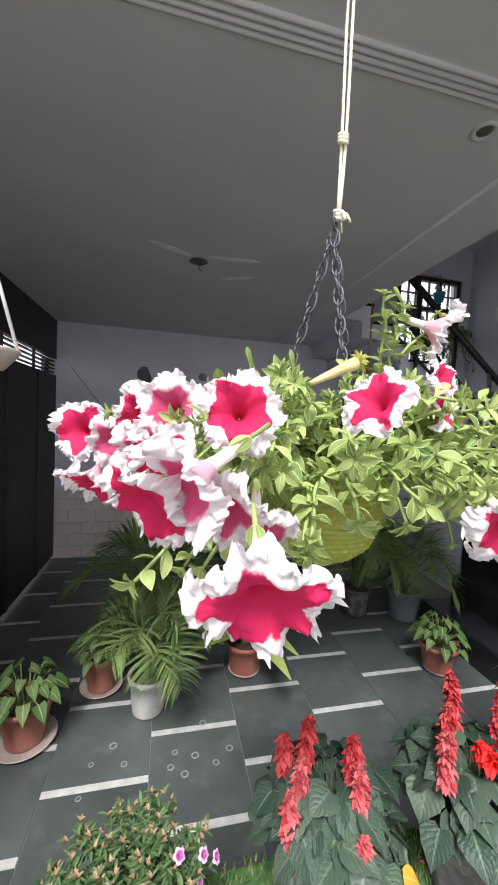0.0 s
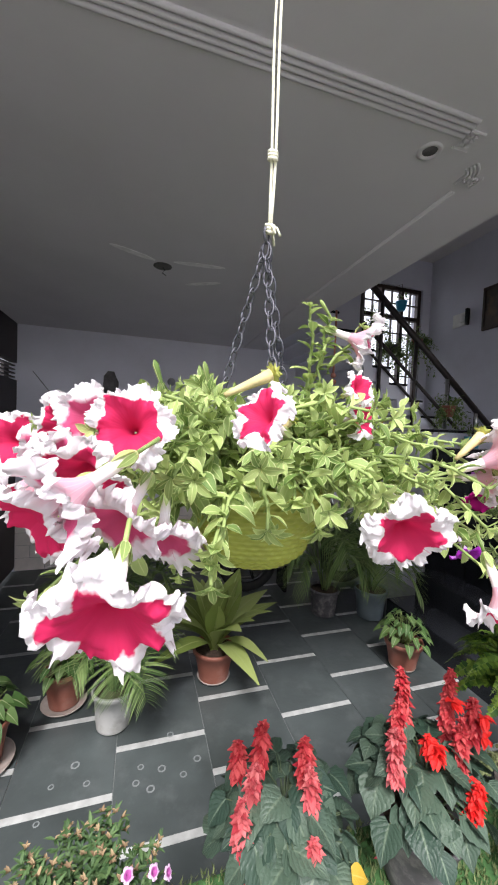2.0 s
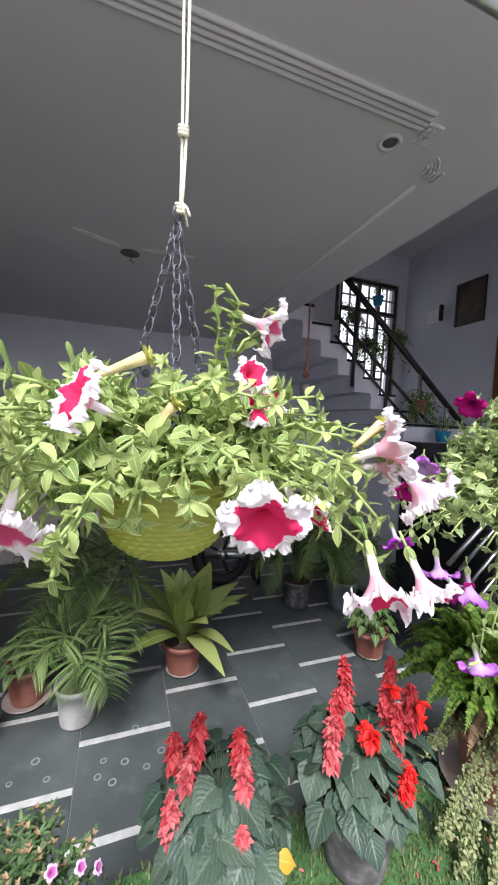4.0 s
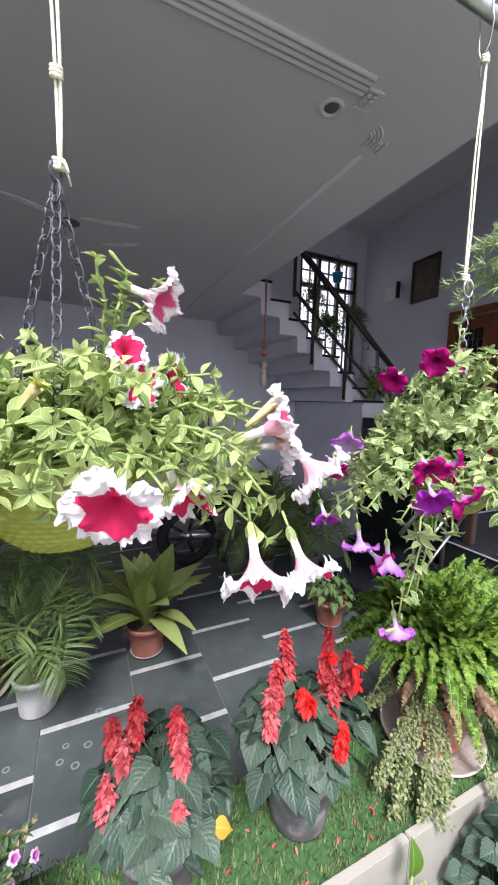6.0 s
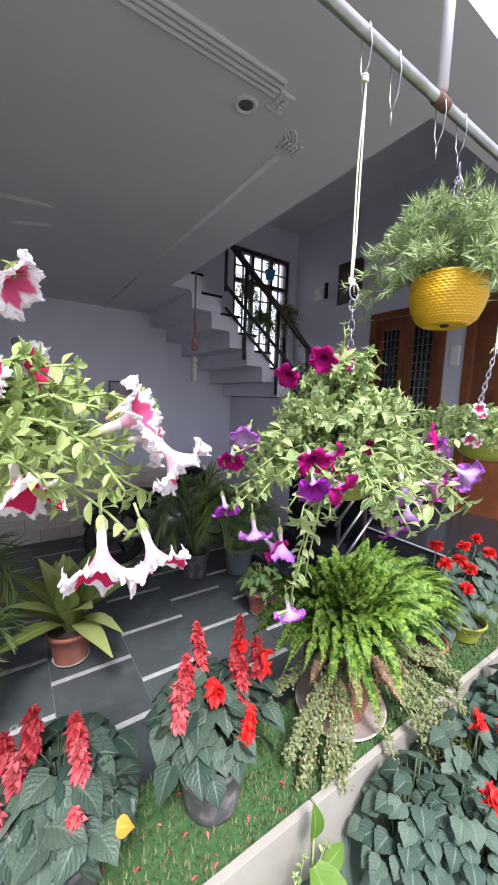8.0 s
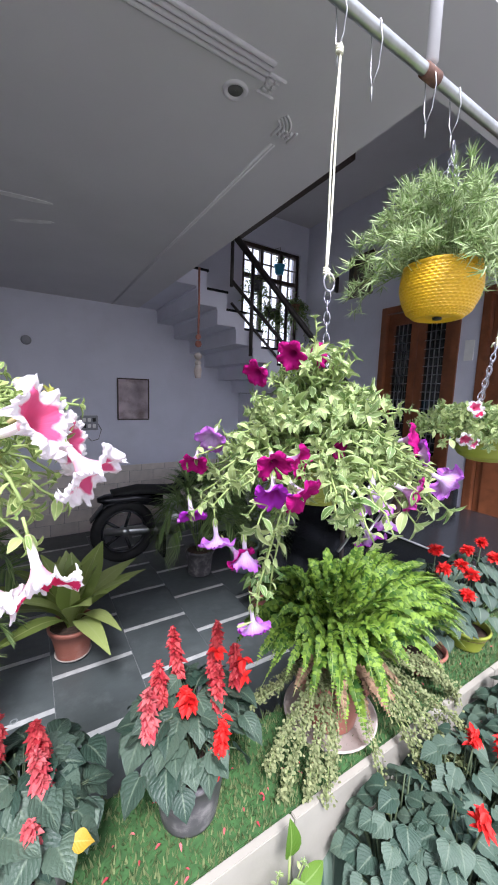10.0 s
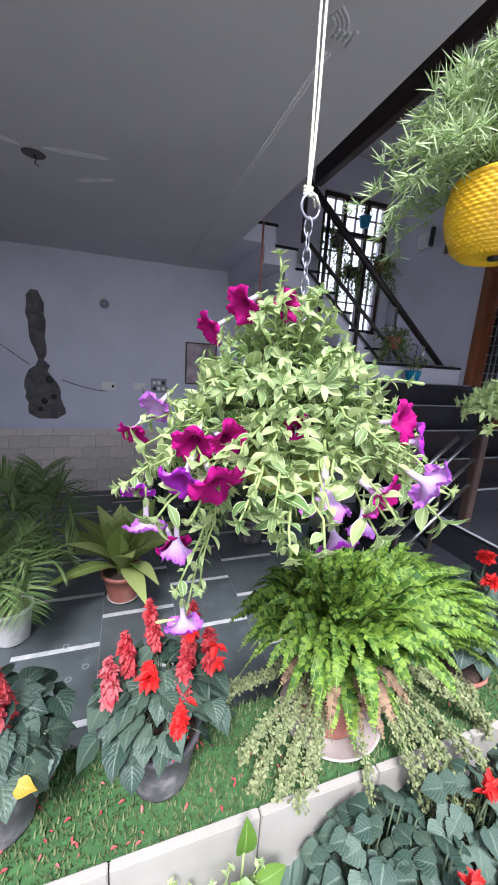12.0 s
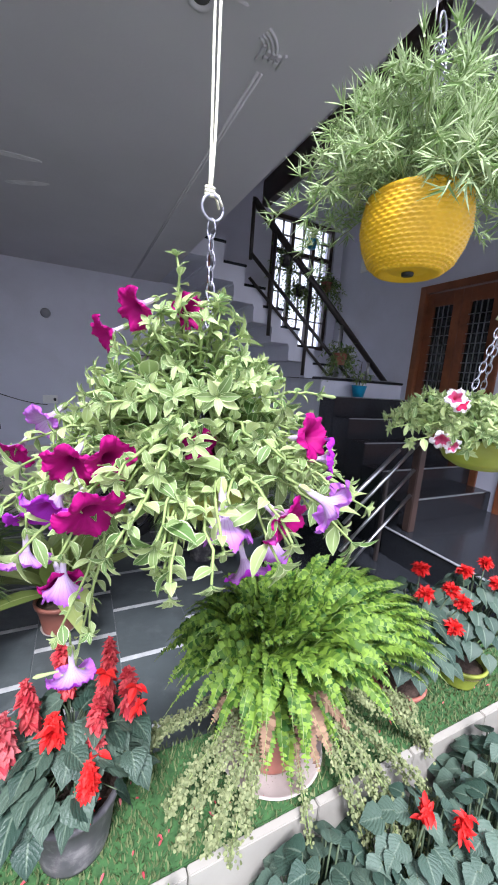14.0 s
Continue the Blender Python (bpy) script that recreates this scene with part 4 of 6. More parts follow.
for p, d in (((0.055, 0.235, 1.56), (-0.35, -0.1, 1)), ((0.09, 0.255, 1.565), (-0.3, -0.2, 1)), ((0.232, 0.335, 1.66), (-0.8, -0.2, 0.75)), ((0.155, 0.25, 1.555), (1, -0.1, 0.3)), ((0.345, 0.25, 1.53), (1, 0.1, 0.4)),):
    bud(lv, p, d, 0.022)
local(hb, lv.mesh("foliage", M_PETLEAF), "foliage")["kind"] = "stuff"
local(hb, st.mesh("stem_mass", M_STEM), "stem_mass")["kind"] = "stuff"
F1 = [((0.032, 0.108, 1.47), (-0.1, -0.82, -0.5), 0, 0.74, "picotee"), ((0.008, 0.158, 1.503), (-0.75, -0.35, -0.5), 1, 0.8, "pink"), ((0.03, 0.185, 1.482), (-0.4, -0.55, -0.6), 0, 0.8, "pink"), ((-0.012, 0.185, 1.485), (-0.6, -0.5, -0.5), 0, 0.85, "picotee"), ((0.055, 0.21, 1.462), (-0.1, -0.6, -0.7), 0, 0.8, "pink"),
      ((0.036, 0.18, 1.537), (-0.1, -0.9, 0.2), 0, 0.66, "picotee"), ((-0.022, 0.33, 1.528), (-0.35, -0.85, -0.15), 0, 1.0, "picotee"), ((-0.105, 0.46, 1.512), (-0.35, -0.9, 0.1), 0, 1.05, "picotee"), ((-0.085, 0.44, 1.452), (-0.3, -0.5, -0.75), 1, 1.15, "picotee"), ((-0.06, 0.42, 1.50), (-0.2, -0.8, -0.3), 0, 0.95, "pink"),
      ((0.0, 0.262, 1.497), (-0.3, -0.75, -0.5), 0, 0.95, "picotee"), ((0.0, 0.29, 1.54), (-0.35, -0.9, 0.0), 0, 0.85, "pink"), ((-0.04, 0.40, 1.47), (0.1, -0.3, -0.9), 2, 0.8, "pink"), ((-0.02, 0.3, 1.505), (-0.3, -0.8, -0.4), 0, 0.8, "pink"),
      ((0.206, 0.172, 1.472), (-0.25, -0.8, -0.45), 0, 0.85, "picotee"), ((0.304, 0.178, 1.412), (-0.1, -0.62, -0.85), 1, 0.85, "picotee"), ((0.258, 0.225, 1.462), (0.15, -0.6, -0.75), 1, 0.8, "picotee"), ((0.345, 0.22, 1.522), (0.75, -0.5, 0.35), 1, 0.95, "pink"), ((0.378, 0.215, 1.478), (0.5, -0.45, -0.65), 1, 0.9, "pink"), ((0.34, 0.17, 1.414), (0.2, -0.5, -0.9), 1, 0.72, "picotee"), ((0.37, 0.25, 1.5), (0.8, -0.5, 0.1), 0, 0.8, "pink"),
      ((0.262, 0.316, 1.632), (0.75, -0.45, -0.35), 1, 0.9, "pink"), ((0.236, 0.27, 1.552), (0.45, -0.8, 0.1), 0, 0.62, "picotee"), ((0.226, 0.262, 1.578), (0.3, -0.8, 0.3), 0, 0.5, "picotee"), ((0.098, 0.16, 1.546), (-0.8, -0.4, 0.4), 0, 0.56, "picotee"), ((0.28, 0.33, 1.56), (0.7, -0.5, 0.2), 0, 0.8, "picotee")]
for k, (p, d, v, s, kind) in enumerate(F1):
    flower(hb, p, d, kind, v, s, k * 1.3)

def withered_flower(parent, p0, p1):
    """A closed tan flower tube with a pale frayed crown."""
    p0, p1 = Vector(p0), Vector(p1)
    d = p1 - p0
    b = Batch()
    u = d.orthogonal().normalized()
    w = d.normalized().cross(u)
    b.add(*tube_data([p0 + d * t for t in (0, 0.2, 0.4, 0.6, 0.8, 1.0)], 0.002, 9, 2.6))
    f = local(parent, b.mesh("withered_flower", M_TANBUD), "withered_flower", "closed tan withered flower")
    c = Batch()
    for k in range(16):
        a = k * 0.9
        c.put(L_BRACT, frame_at(p1, d.normalized() * 0.5 + (u * math.cos(a) + w * math.sin(a)) * (0.4 + 0.5 * (k % 3)), d, 0.0105, 0.8))
    part("crown", c.mesh("crown", M_PISTIL), None, f)


for p0, p1 in (((0.1, 0.25, 1.562), (0.136, 0.25, 1.58)), ((0.146, 0.275, 1.528), (0.161, 0.27, 1.546)), ((0.323, 0.25, 1.517), (0.352, 0.25, 1.54))):
    withered_flower(hb, p0, p1)

# ---- second hanging basket: purple and magenta petunias ----
hb = thing("hanging_basket", "hanging basket overflowing with purple and magenta petunias", "hanging basket", "hanging baskets", at=(0.765, 0.37, 1.366))
woven_basket(hb, [(0.04, 0.0), (0.056, 0.015), (0.066, 0.045), (0.072, 0.085)], M_LIME, 15, 56)
ring(hb, (0, -0.002, 0.366), 0.0135, 0.0016, M_CHAINGREY, 0.15)
chain(hb, (0.0, 0, 0.353), (0.004, 0, 0.25), 0.017, M_CHAINGREY)
for k in range(3):
    a = 0.2 + k * 2.094
    chain(hb, (0.004, 0, 0.25), (0.07 * math.cos(a), 0.07 * math.sin(a), 0.083), 0.017, M_CHAINGREY)
r = rng(9)
lv, st = Batch(), Batch()
C = Vector((0.755, 0.36, 1.44))
for k in range(215):
    a = r.uniform(0, 6.28)
    h = r.random() ** 1.3
    rad = 0.20 * (1 - h) ** 0.7 * r.uniform(0.7, 1.05) + 0.02
    p0 = C + Vector((0.05 * math.cos(a) * (1 - h), 0.05 * math.sin(a) * (1 - h), 0.10 * h))
    p1 = C + Vector((rad * math.cos(a), rad * math.sin(a) * 0.9, -0.06 + 0.245 * h + r.uniform(-0.015, 0.015)))
    spray(lv, st, p0, p1, 0.02 * (1 - h), r, 0.031 + 0.022 * (k % 7 == 0), 0.0098 + 0.008 * (k % 7 == 0))
for p0, p1, lift in (((0.74, 0.35, 1.55), (0.72, 0.345, 1.665), 0), ((0.7, 0.33, 1.42), (0.60, 0.30, 1.27), 0.03), ((0.68, 0.34, 1.42), (0.615, 0.325, 1.205), 0.04), ((0.66, 0.3, 1.42), (0.63, 0.31, 1.26), 0.03), ((0.82, 0.33, 1.42), (0.85, 0.20, 1.44), 0.03), ((0.78, 0.3, 1.42), (0.745, 0.215, 1.43), 0.02), ((0.66, 0.38, 1.45), (0.55, 0.43, 1.44), 0.02), ((0.66, 0.38, 1.42), (0.56, 0.44, 1.345), 0.02), ((0.8, 0.34, 1.5), (0.875, 0.28, 1.53), 0.01)):
    spray(lv, st, p0, p1, lift, r, 0.028, 0.009, start=0.1)
for p, d in (((0.875, 0.28, 1.53), (1, -0.2, -0.1)), ((0.60, 0.31, 1.22), (-1, 0, 0)), ((0.68, 0.22, 1.39), (0, -0.3, -1))):
    bud(lv, p, d, 0.024)
local(hb, lv.mesh("foliage", M_PETLEAF2), "foliage")["kind"] = "stuff"
local(hb, st.mesh("stem_mass", M_STEM), "stem_mass")["kind"] = "stuff"
F2 = [((0.677, 0.345, 1.607), (-0.75, -0.4, -0.45), 1, 0.72, "magenta"), ((0.652, 0.403, 1.58), (-0.85, -0.3, -0.5), 1, 0.7, "magenta"), ((0.738, 0.353, 1.612), (0.25, -0.9, 0.1), 1, 0.65, "magenta"),
      ((0.632, 0.245, 1.418), (0.25, -0.8, -0.55), 0, 0.85, "magenta"), ((0.615, 0.29, 1.452), (-0.3, -0.75, -0.45), 1, 0.78, "magenta"), ((0.65, 0.28, 1.458), (0.3, -0.75, -0.1), 1, 0.75, "magenta"), ((0.60, 0.27, 1.418), (-0.4, -0.6, -0.6), 1, 0.8, "purple"),
      ((0.585, 0.426, 1.472), (-0.55, -0.5, -0.5), 1, 0.8, "lilac"), ((0.555, 0.42, 1.437), (-0.45, -0.55, -0.6), 1, 0.7, "magenta"), ((0.56, 0.44, 1.345), (-0.1, -0.6, -0.7), 1, 0.75, "purple"), ((0.568, 0.362, 1.322), (0, -0.25, -1), 0, 0.8, "lilac"), ((0.602, 0.352, 1.30), (0.2, -0.7, -0.4), 1, 0.7, "magenta"), ((0.605, 0.34, 1.30), (0, -0.2, -1), 2, 0.8, "lilac"),
      ((0.613, 0.322, 1.196), (0.05, -0.25, -1), 0, 0.75, "purple"), ((0.797, 0.272, 1.322), (0.1, -0.5, -0.8), 1, 0.82, "purple"), ((0.747, 0.23, 1.40), (0.02, -0.2, -1), 2, 1.0, "lilac"), ((0.83, 0.27, 1.345), (0, -0.1, -1), 2, 0.7, "purple"),
      ((0.835, 0.178, 1.432), (0.75, -0.45, -0.45), 0, 0.8, "lilac"), ((0.80, 0.205, 1.412), (0.4, -0.8, -0.35), 1, 0.85, "magenta"), ((0.852, 0.25, 1.485), (0.35, -0.85, 0.2), 1, 0.78, "magenta"), ((0.876, 0.24, 1.462), (0.7, -0.6, 0.1), 0, 0.7, "purple"), ((0.742, 0.30, 1.466), (0.1, -0.95, -0.1), 1, 0.62, "magenta")]
for k, (p, d, v, s, kind) in enumerate(F2):
    flower(hb, p, d, kind, v, s, k * 1.7)

# ---- third hanging basket: white petunias, lime tub ----
hb = thing("hanging_basket", "lime green hanging tub of white and red petunias", "hanging basket", "hanging baskets", at=(1.365, 0.38, 1.395))
woven_basket(hb, [(0.04, 0.0), (0.062, 0.012), (0.076, 0.034), (0.08, 0.06)], M_LIME, 6, 40, 0.0012)
for k in range(3):
    a = 0.9 + k * 2.094
    chain(hb, (0.0, 0, 0.308), (0.077 * math.cos(a), 0.077 * math.sin(a), 0.06), 0.017, M_CHAINGREY)
r = rng(19)
lv, st = Batch(), Batch()
C = Vector((1.365, 0.38, 1.455))
for k in range(110):
    a = r.uniform(0, 6.28)
    q = math.sqrt(r.random())
    p1 = C + Vector(((0.05 + 0.16 * q) * math.cos(a), (0.05 + 0.14 * q) * math.sin(a), 0.085 * (1 - q * q) + r.uniform(-0.02, 0.02)))
    spray(lv, st, C + Vector((0.05 * q * math.cos(a), 0.05 * q * math.sin(a), 0)), p1, 0.015, r, 0.034, 0.012)
local(hb, lv.mesh("foliage", M_PETLEAF2), "foliage")["kind"] = "stuff"
local(hb, st.mesh("stem_mass", M_STEM), "stem_mass")["kind"] = "stuff"
F3 = [((1.19, 0.33, 1.535), (-0.7, -0.6, 0.3), 1, 0.5, "pink"), ((1.21, 0.33, 1.525), (-0.4, -0.8, 0.1), 0, 0.45, "picotee"), ((1.2, 0.35, 1.46), (-0.6, -0.6, -0.4), 1, 0.55, "pink"), ((1.215, 0.335, 1.45), (-0.2, -0.8, -0.4), 0, 0.45, "pink"),
      ((1.29, 0.27, 1.445), (-0.3, -0.9, -0.1), 0, 0.5, "picotee"), ((1.32, 0.24, 1.445), (0.1, -0.95, -0.1), 1, 0.55, "pink"), ((1.335, 0.245, 1.455), (0.3, -0.8, 0.1), 0, 0.4, "picotee"), ((1.36, 0.24, 1.50), (0.2, -0.9, 0.2), 0, 0.45, "picotee"), ((1.34, 0.25, 1.39), (0, -0.8, -0.5), 1, 0.5, "pink")]
for k, (p, d, v, s, kind) in enumerate(F3):
    flower(hb, p, d, kind, v, s, k * 1.1)

# ---- asparagus fern in a yellow woven basket ----
hb = thing("hanging_basket", "yellow woven basket with a needle-leaved asparagus fern", "hanging basket", "hanging baskets", at=(1.10, 0.385, 1.722))
woven_basket(hb, [(0.046, 0.0), (0.062, 0.013), (0.073, 0.036), (0.079, 0.06), (0.078, 0.084), (0.074, 0.104)], M_YELLOW, 19, 84, 0.0036)
ring(hb, (0, 0, 0.335), 0.014, 0.0017, M_CHAINGREY, 0.4)
for k in range(3):
    a = 0.4 + k * 2.094
    chain(hb, (0.0, 0, 0.322), (0.072 * math.cos(a), 0.072 * math.sin(a), 0.103), 0.015, M_CHAINGREY)
r = rng(23)
lv, st = Batch(), Batch()
C = Vector((1.10, 0.385, 1.824))
for k in range(95):
    a = r.uniform(0, 6.28)
    q = r.random() ** 0.6
    up = (1 - q) * 0.15 + 0.035
    L = (0.06 + 0.16 * q) * r.uniform(0.75, 1.15)
    p1 = C + Vector((L * math.cos(a), L * math.sin(a), up - 0.09 * q * q + r.uniform(-0.03, 0.03)))
    path = curve(C + Vector((0.05 * q * math.cos(a), 0.05 * q * math.sin(a), -0.005)), p1, 0.035, 9, 0.003, r)
    st.tube(path, 0.0011, 4, 0.6)
    for i in range(1, 9):
        for s in range(2):
            t = r.random()
            p = path[i - 1].lerp(path[i], t)
            d = (path[i] - path[i - 1]).normalized()
            u = d.orthogonal().normalized()
            az = r.uniform(0, 6.28)
            sd = (Matrix.Rotation(az, 3, d) @ u)
            tw = p + sd * 0.012 + d * 0.006
            for nn in range(8):
                nd = sd * r.uniform(0.2, 1) + d * r.uniform(-0.3, 1) + Vector((r.uniform(-.6, .6), r.uniform(-.6, .6), r.uniform(-.4, .7)))
                lv.put(L_NEEDLE, frame_at(p.lerp(tw, r.random()), nd, (r.uniform(-1, 1), r.uniform(-1, 1), 1), r.uniform(0.018, 0.034), 1.2))
local(hb, lv.mesh("foliage", M_ASPAR), "foliage")["kind"] = "stuff"
local(hb, st.mesh("stem_mass", M_STEM), "stem_mass")["kind"] = "stuff"

# ---- pots ----
def pot(parent, R, H, mat, base=0.72, rim=0.012, soil=True, z=0.0, rimh=0.03):
    body = [(R * base - 0.006, z + 0.002), (R * base - 0.001, z + 0.004), (R * base, z + 0.01), (R * base + 0.001, z + 0.016), (R * (base + 0.97) / 2, z + H * 0.5), (R * 0.97, z + H - rimh), (R * 0.97 + rim * 0.2, z + H - rimh + 0.001)]
    part("body", lathe([(0.0005, z + 0.002)] + body, 40, "body", mat), None, parent)
    part("rim", lathe([(R * 0.97, z + H - rimh), (R + rim * 0.6, z + H - rimh + 0.003), (R + rim, z + H - 0.006), (R + rim * 0.7, z + H), (R - 0.004, z + H), (R - 0.008, z + H - 0.02)], 40, "rim", mat), None, parent)
    if soil:
        part("soil", lathe([(0.0005, z + H - 0.018), (R * 0.6, z + H - 0.016), (R - 0.004, z + H - 0.024)], 24, "soil", M_SOIL), None, parent)

def saucer(parent, R, H, mat, z=0.0):
    part("saucer", lathe([(0.0005, z + 0.001), (R * 0.85, z + 0.001), (R * 0.97, z + H * 0.7), (R, z + H), (R - 0.006, z + H), (R * 0.86, z + 0.009), (0.0005, z + 0.008)], 40, "saucer", mat), None, parent)

def leaf_object(parent, me, m, name="leaf"):
    o = new(name, me)
    o.parent = parent
    o.matrix_local = m
    return o

LEAFMESH = {}
def single(key, tpl, mat):
    if key not in LEAFMESH:
        LEAFMESH[key] = build("leaf", tpl[0], tpl[1], mat, tpl[2])
    return LEAFMESH[key]

# finer heart leaf with a quilted surface for the salvias
def heart_mesh(seed, mat, wide=1.0):
    r = rng(seed)
    n, V, F, UV = 11, [], [], []
    prof = [0.14, 0.33, 0.4, 0.41, 0.385, 0.34, 0.28, 0.21, 0.14, 0.07, 0.004]
    cols = (-1, -0.62, -0.3, 0, 0.3, 0.62, 1)
    ph = r.uniform(0, 6)
    cl = r.uniform(0.12, 0.38)
    for i in range(n):
        t = i / (n - 1)
        for s in cols:
            w = wide * prof[i] * (1 + 0.05 * math.sin(i * 2.4 + ph)) * s
            y = t * (1 - 0.25 * cl * t) - 0.10 * abs(s) * max(0, 1 - t * 4)
            z = -cl * t * t + abs(w) * 0.3 - 0.16 * w * w * 2 + 0.034 * math.sin(i * 2.9 + abs(s) * 6 + ph) * (1 - t) * (abs(s) > 0.1)
            V.append((w, y, z))
            UV.append((0.5 + 0.5 * s, t))
    k = len(cols)
    for i in range(n - 1):
        for j in range(k - 1):
            a = i * k + j
            F.append((a, a + 1, a + k + 1, a + k))
    return build("leaf", V, F, mat, UV)

HEARTS = [heart_mesh(s, M_SALVIALEAF) for s in range(4)]
BEDHEARTS = [heart_mesh(s + 7, M_BEDLEAF, 1.12) for s in range(4)]

def salvia_spike(parent, p, h, mat, r, bright=0):
    """A flower spike: whorls of drooping bracts round a stem."""
    b = Batch()
    lean = Vector((r.uniform(-0.12, 0.12), r.uniform(-0.12, 0.12), 1))
    n = int(h / 0.0048)
    for k in range(n):
        t = k / n
        c = Vector(p) + lean * h * t
        rad = 1.1 - 0.25 * t - 0.5 * max(0, t - 0.7) / 0.3
        for j in range(7):
            a = j * 0.9 + k * 0.52 + r.uniform(-0.3, 0.3)
            d = Vector((math.cos(a), math.sin(a), r.uniform(-1.1, 0.0) + t * 1.0))
            b.put(L_BRACT, frame_at(c, d, (0, 0, 1), 0.0205 * rad * r.uniform(0.7, 1.2), 1.0))
    b.tube([Vector(p), Vector(p) + lean * h], 0.0022, 5)
    o = part("flower_spike", b.mesh("flower_spike", mat), None, parent)
    if bright:
        for k in range(bright):
            b = Batch()
            c = Vector(p) + lean * h * r.uniform(0.0, 0.7) + Vector((r.uniform(-0.012, 0.012), -0.016, 0))
            for j in range(8):
                d = Vector((r.uniform(-1, 1), r.uniform(-1, 0.2), r.uniform(-0.9, 0.7)))
                b.put(L_BRACT, frame_at(c, d, (0, 0, 1), r.uniform(0.016, 0.028), 0.9))
            part("floret", b.mesh("floret", M_BRIGHTRED), None, o)
    return o

def salvia(at, seed, spikes, R=0.075, H=0.135, spread=0.165, leaves=110, potmat=M_BLACKPOT, label="red salvia in a dusty black plastic pot on turf", yellow=None, leaf=1.08):
    r = rng(seed)
    ob = thing("potted_salvia", label, "potted plant", "salvias on the ledge", at=at)
    pot(ob, R, H, potmat, 0.78, 0.006, rimh=0.018)
    st = Batch()
    for k in range(leaves):
        a = k * 2.399 + r.uniform(-0.3, 0.3)
        t = k / leaves
        rad = spread * (0.1 + 0.6 * math.sqrt(t)) * r.uniform(0.75, 1.1)
        z = H + 0.145 - 0.075 * t + r.uniform(-0.025, 0.025)
        p = Vector((rad * math.cos(a), rad * math.sin(a), z))
        a2 = a + r.uniform(-1.1, 1.1)
        d = Vector((math.cos(a2), math.sin(a2), r.uniform(-0.8, 0.25) - 0.25 * t))
        s = leaf * r.uniform(0.038, 0.058)
        leaf_object(ob, r.choice(HEARTS), frame_at(p, d, Vector((math.cos(a2) + r.uniform(-.35, .35), math.sin(a2) + r.uniform(-.35, .35), 0.8)), s, r.uniform(1.05, 1.3)))
        st.tube(curve((0.25 * p.x, 0.25 * p.y, z - 0.03), p, 0.003, 4), 0.0011, 5)
    for k in range(7):
        a = k * 2.4
        st.tube([(0.02 * math.cos(a), 0.02 * math.sin(a), H - 0.02), (0.04 * math.cos(a), 0.04 * math.sin(a), H + 0.14)], 0.002, 5)
    if yellow:
        leaf_object(ob, single("yellow", L_HEART, M_YELLOWLEAF), frame_at(yellow, (0.8, -0.3, -0.1), (0.1, -0.5, 0.8), 0.034, 1.0), "yellowed_leaf")
    for p, h, mat, br in spikes:
        p, h = (p[0], p[1] - 0.012, p[2] - 0.012), h * 1.25
        st.tube(curve((p[0] * 0.3, p[1] * 0.3, H), p, 0, 5), 0.0025, 5)
        salvia_spike(ob, p, h, mat, r, br)
    part("stem_mass", st.mesh("stem_mass", M_DARKSTEM), None, ob)["kind"] = "stuff"
    return ob

# local spike foot points follow the plants as they stand
SR, SF = M_SALVIARED, M_SALVIAFADE
salvia((0.302, 0.545, LEDGE + 0.002), 31, [((0.034, -0.004, 0.285), 0.085, SR, 0), ((0.032, -0.04, 0.255), 0.085, SF, 1), ((0.012, -0.078, 0.21), 0.065, SF, 0), ((-0.04, 0.04, 0.30), 0.07, SR, 0), ((-0.068, 0.005, 0.245), 0.085, SF, 1), ((-0.09, -0.038, 0.225), 0.08, SF, 0), ((-0.075, 0.045, 0.29), 0.05, SR, 0)], yellow=(0.068, -0.112, 0.225))
salvia((0.607, 0.548, LEDGE + 0.002), 37, [((-0.01, 0.055, 0.31), 0.09, SR, 0), ((-0.065, 0.012, 0.305), 0.075, SR, 0), ((-0.1, -0.028, 0.285), 0.07, SF, 0), ((0.03, -0.048, 0.245), 0.105, SR, 2), ((0.016, -0.085, 0.2), 0.085, M_BRIGHTRED, 0), ((-0.03, -0.03, 0.325), 0.02, M_BRIGHTRED, 3), ((0.055, 0.012, 0.305), 0.105, SR, 1), ((0.095, -0.018, 0.305), 0.07, SR, 2)], R=0.082, H=0.14, spread=0.185, leaf=1.12)

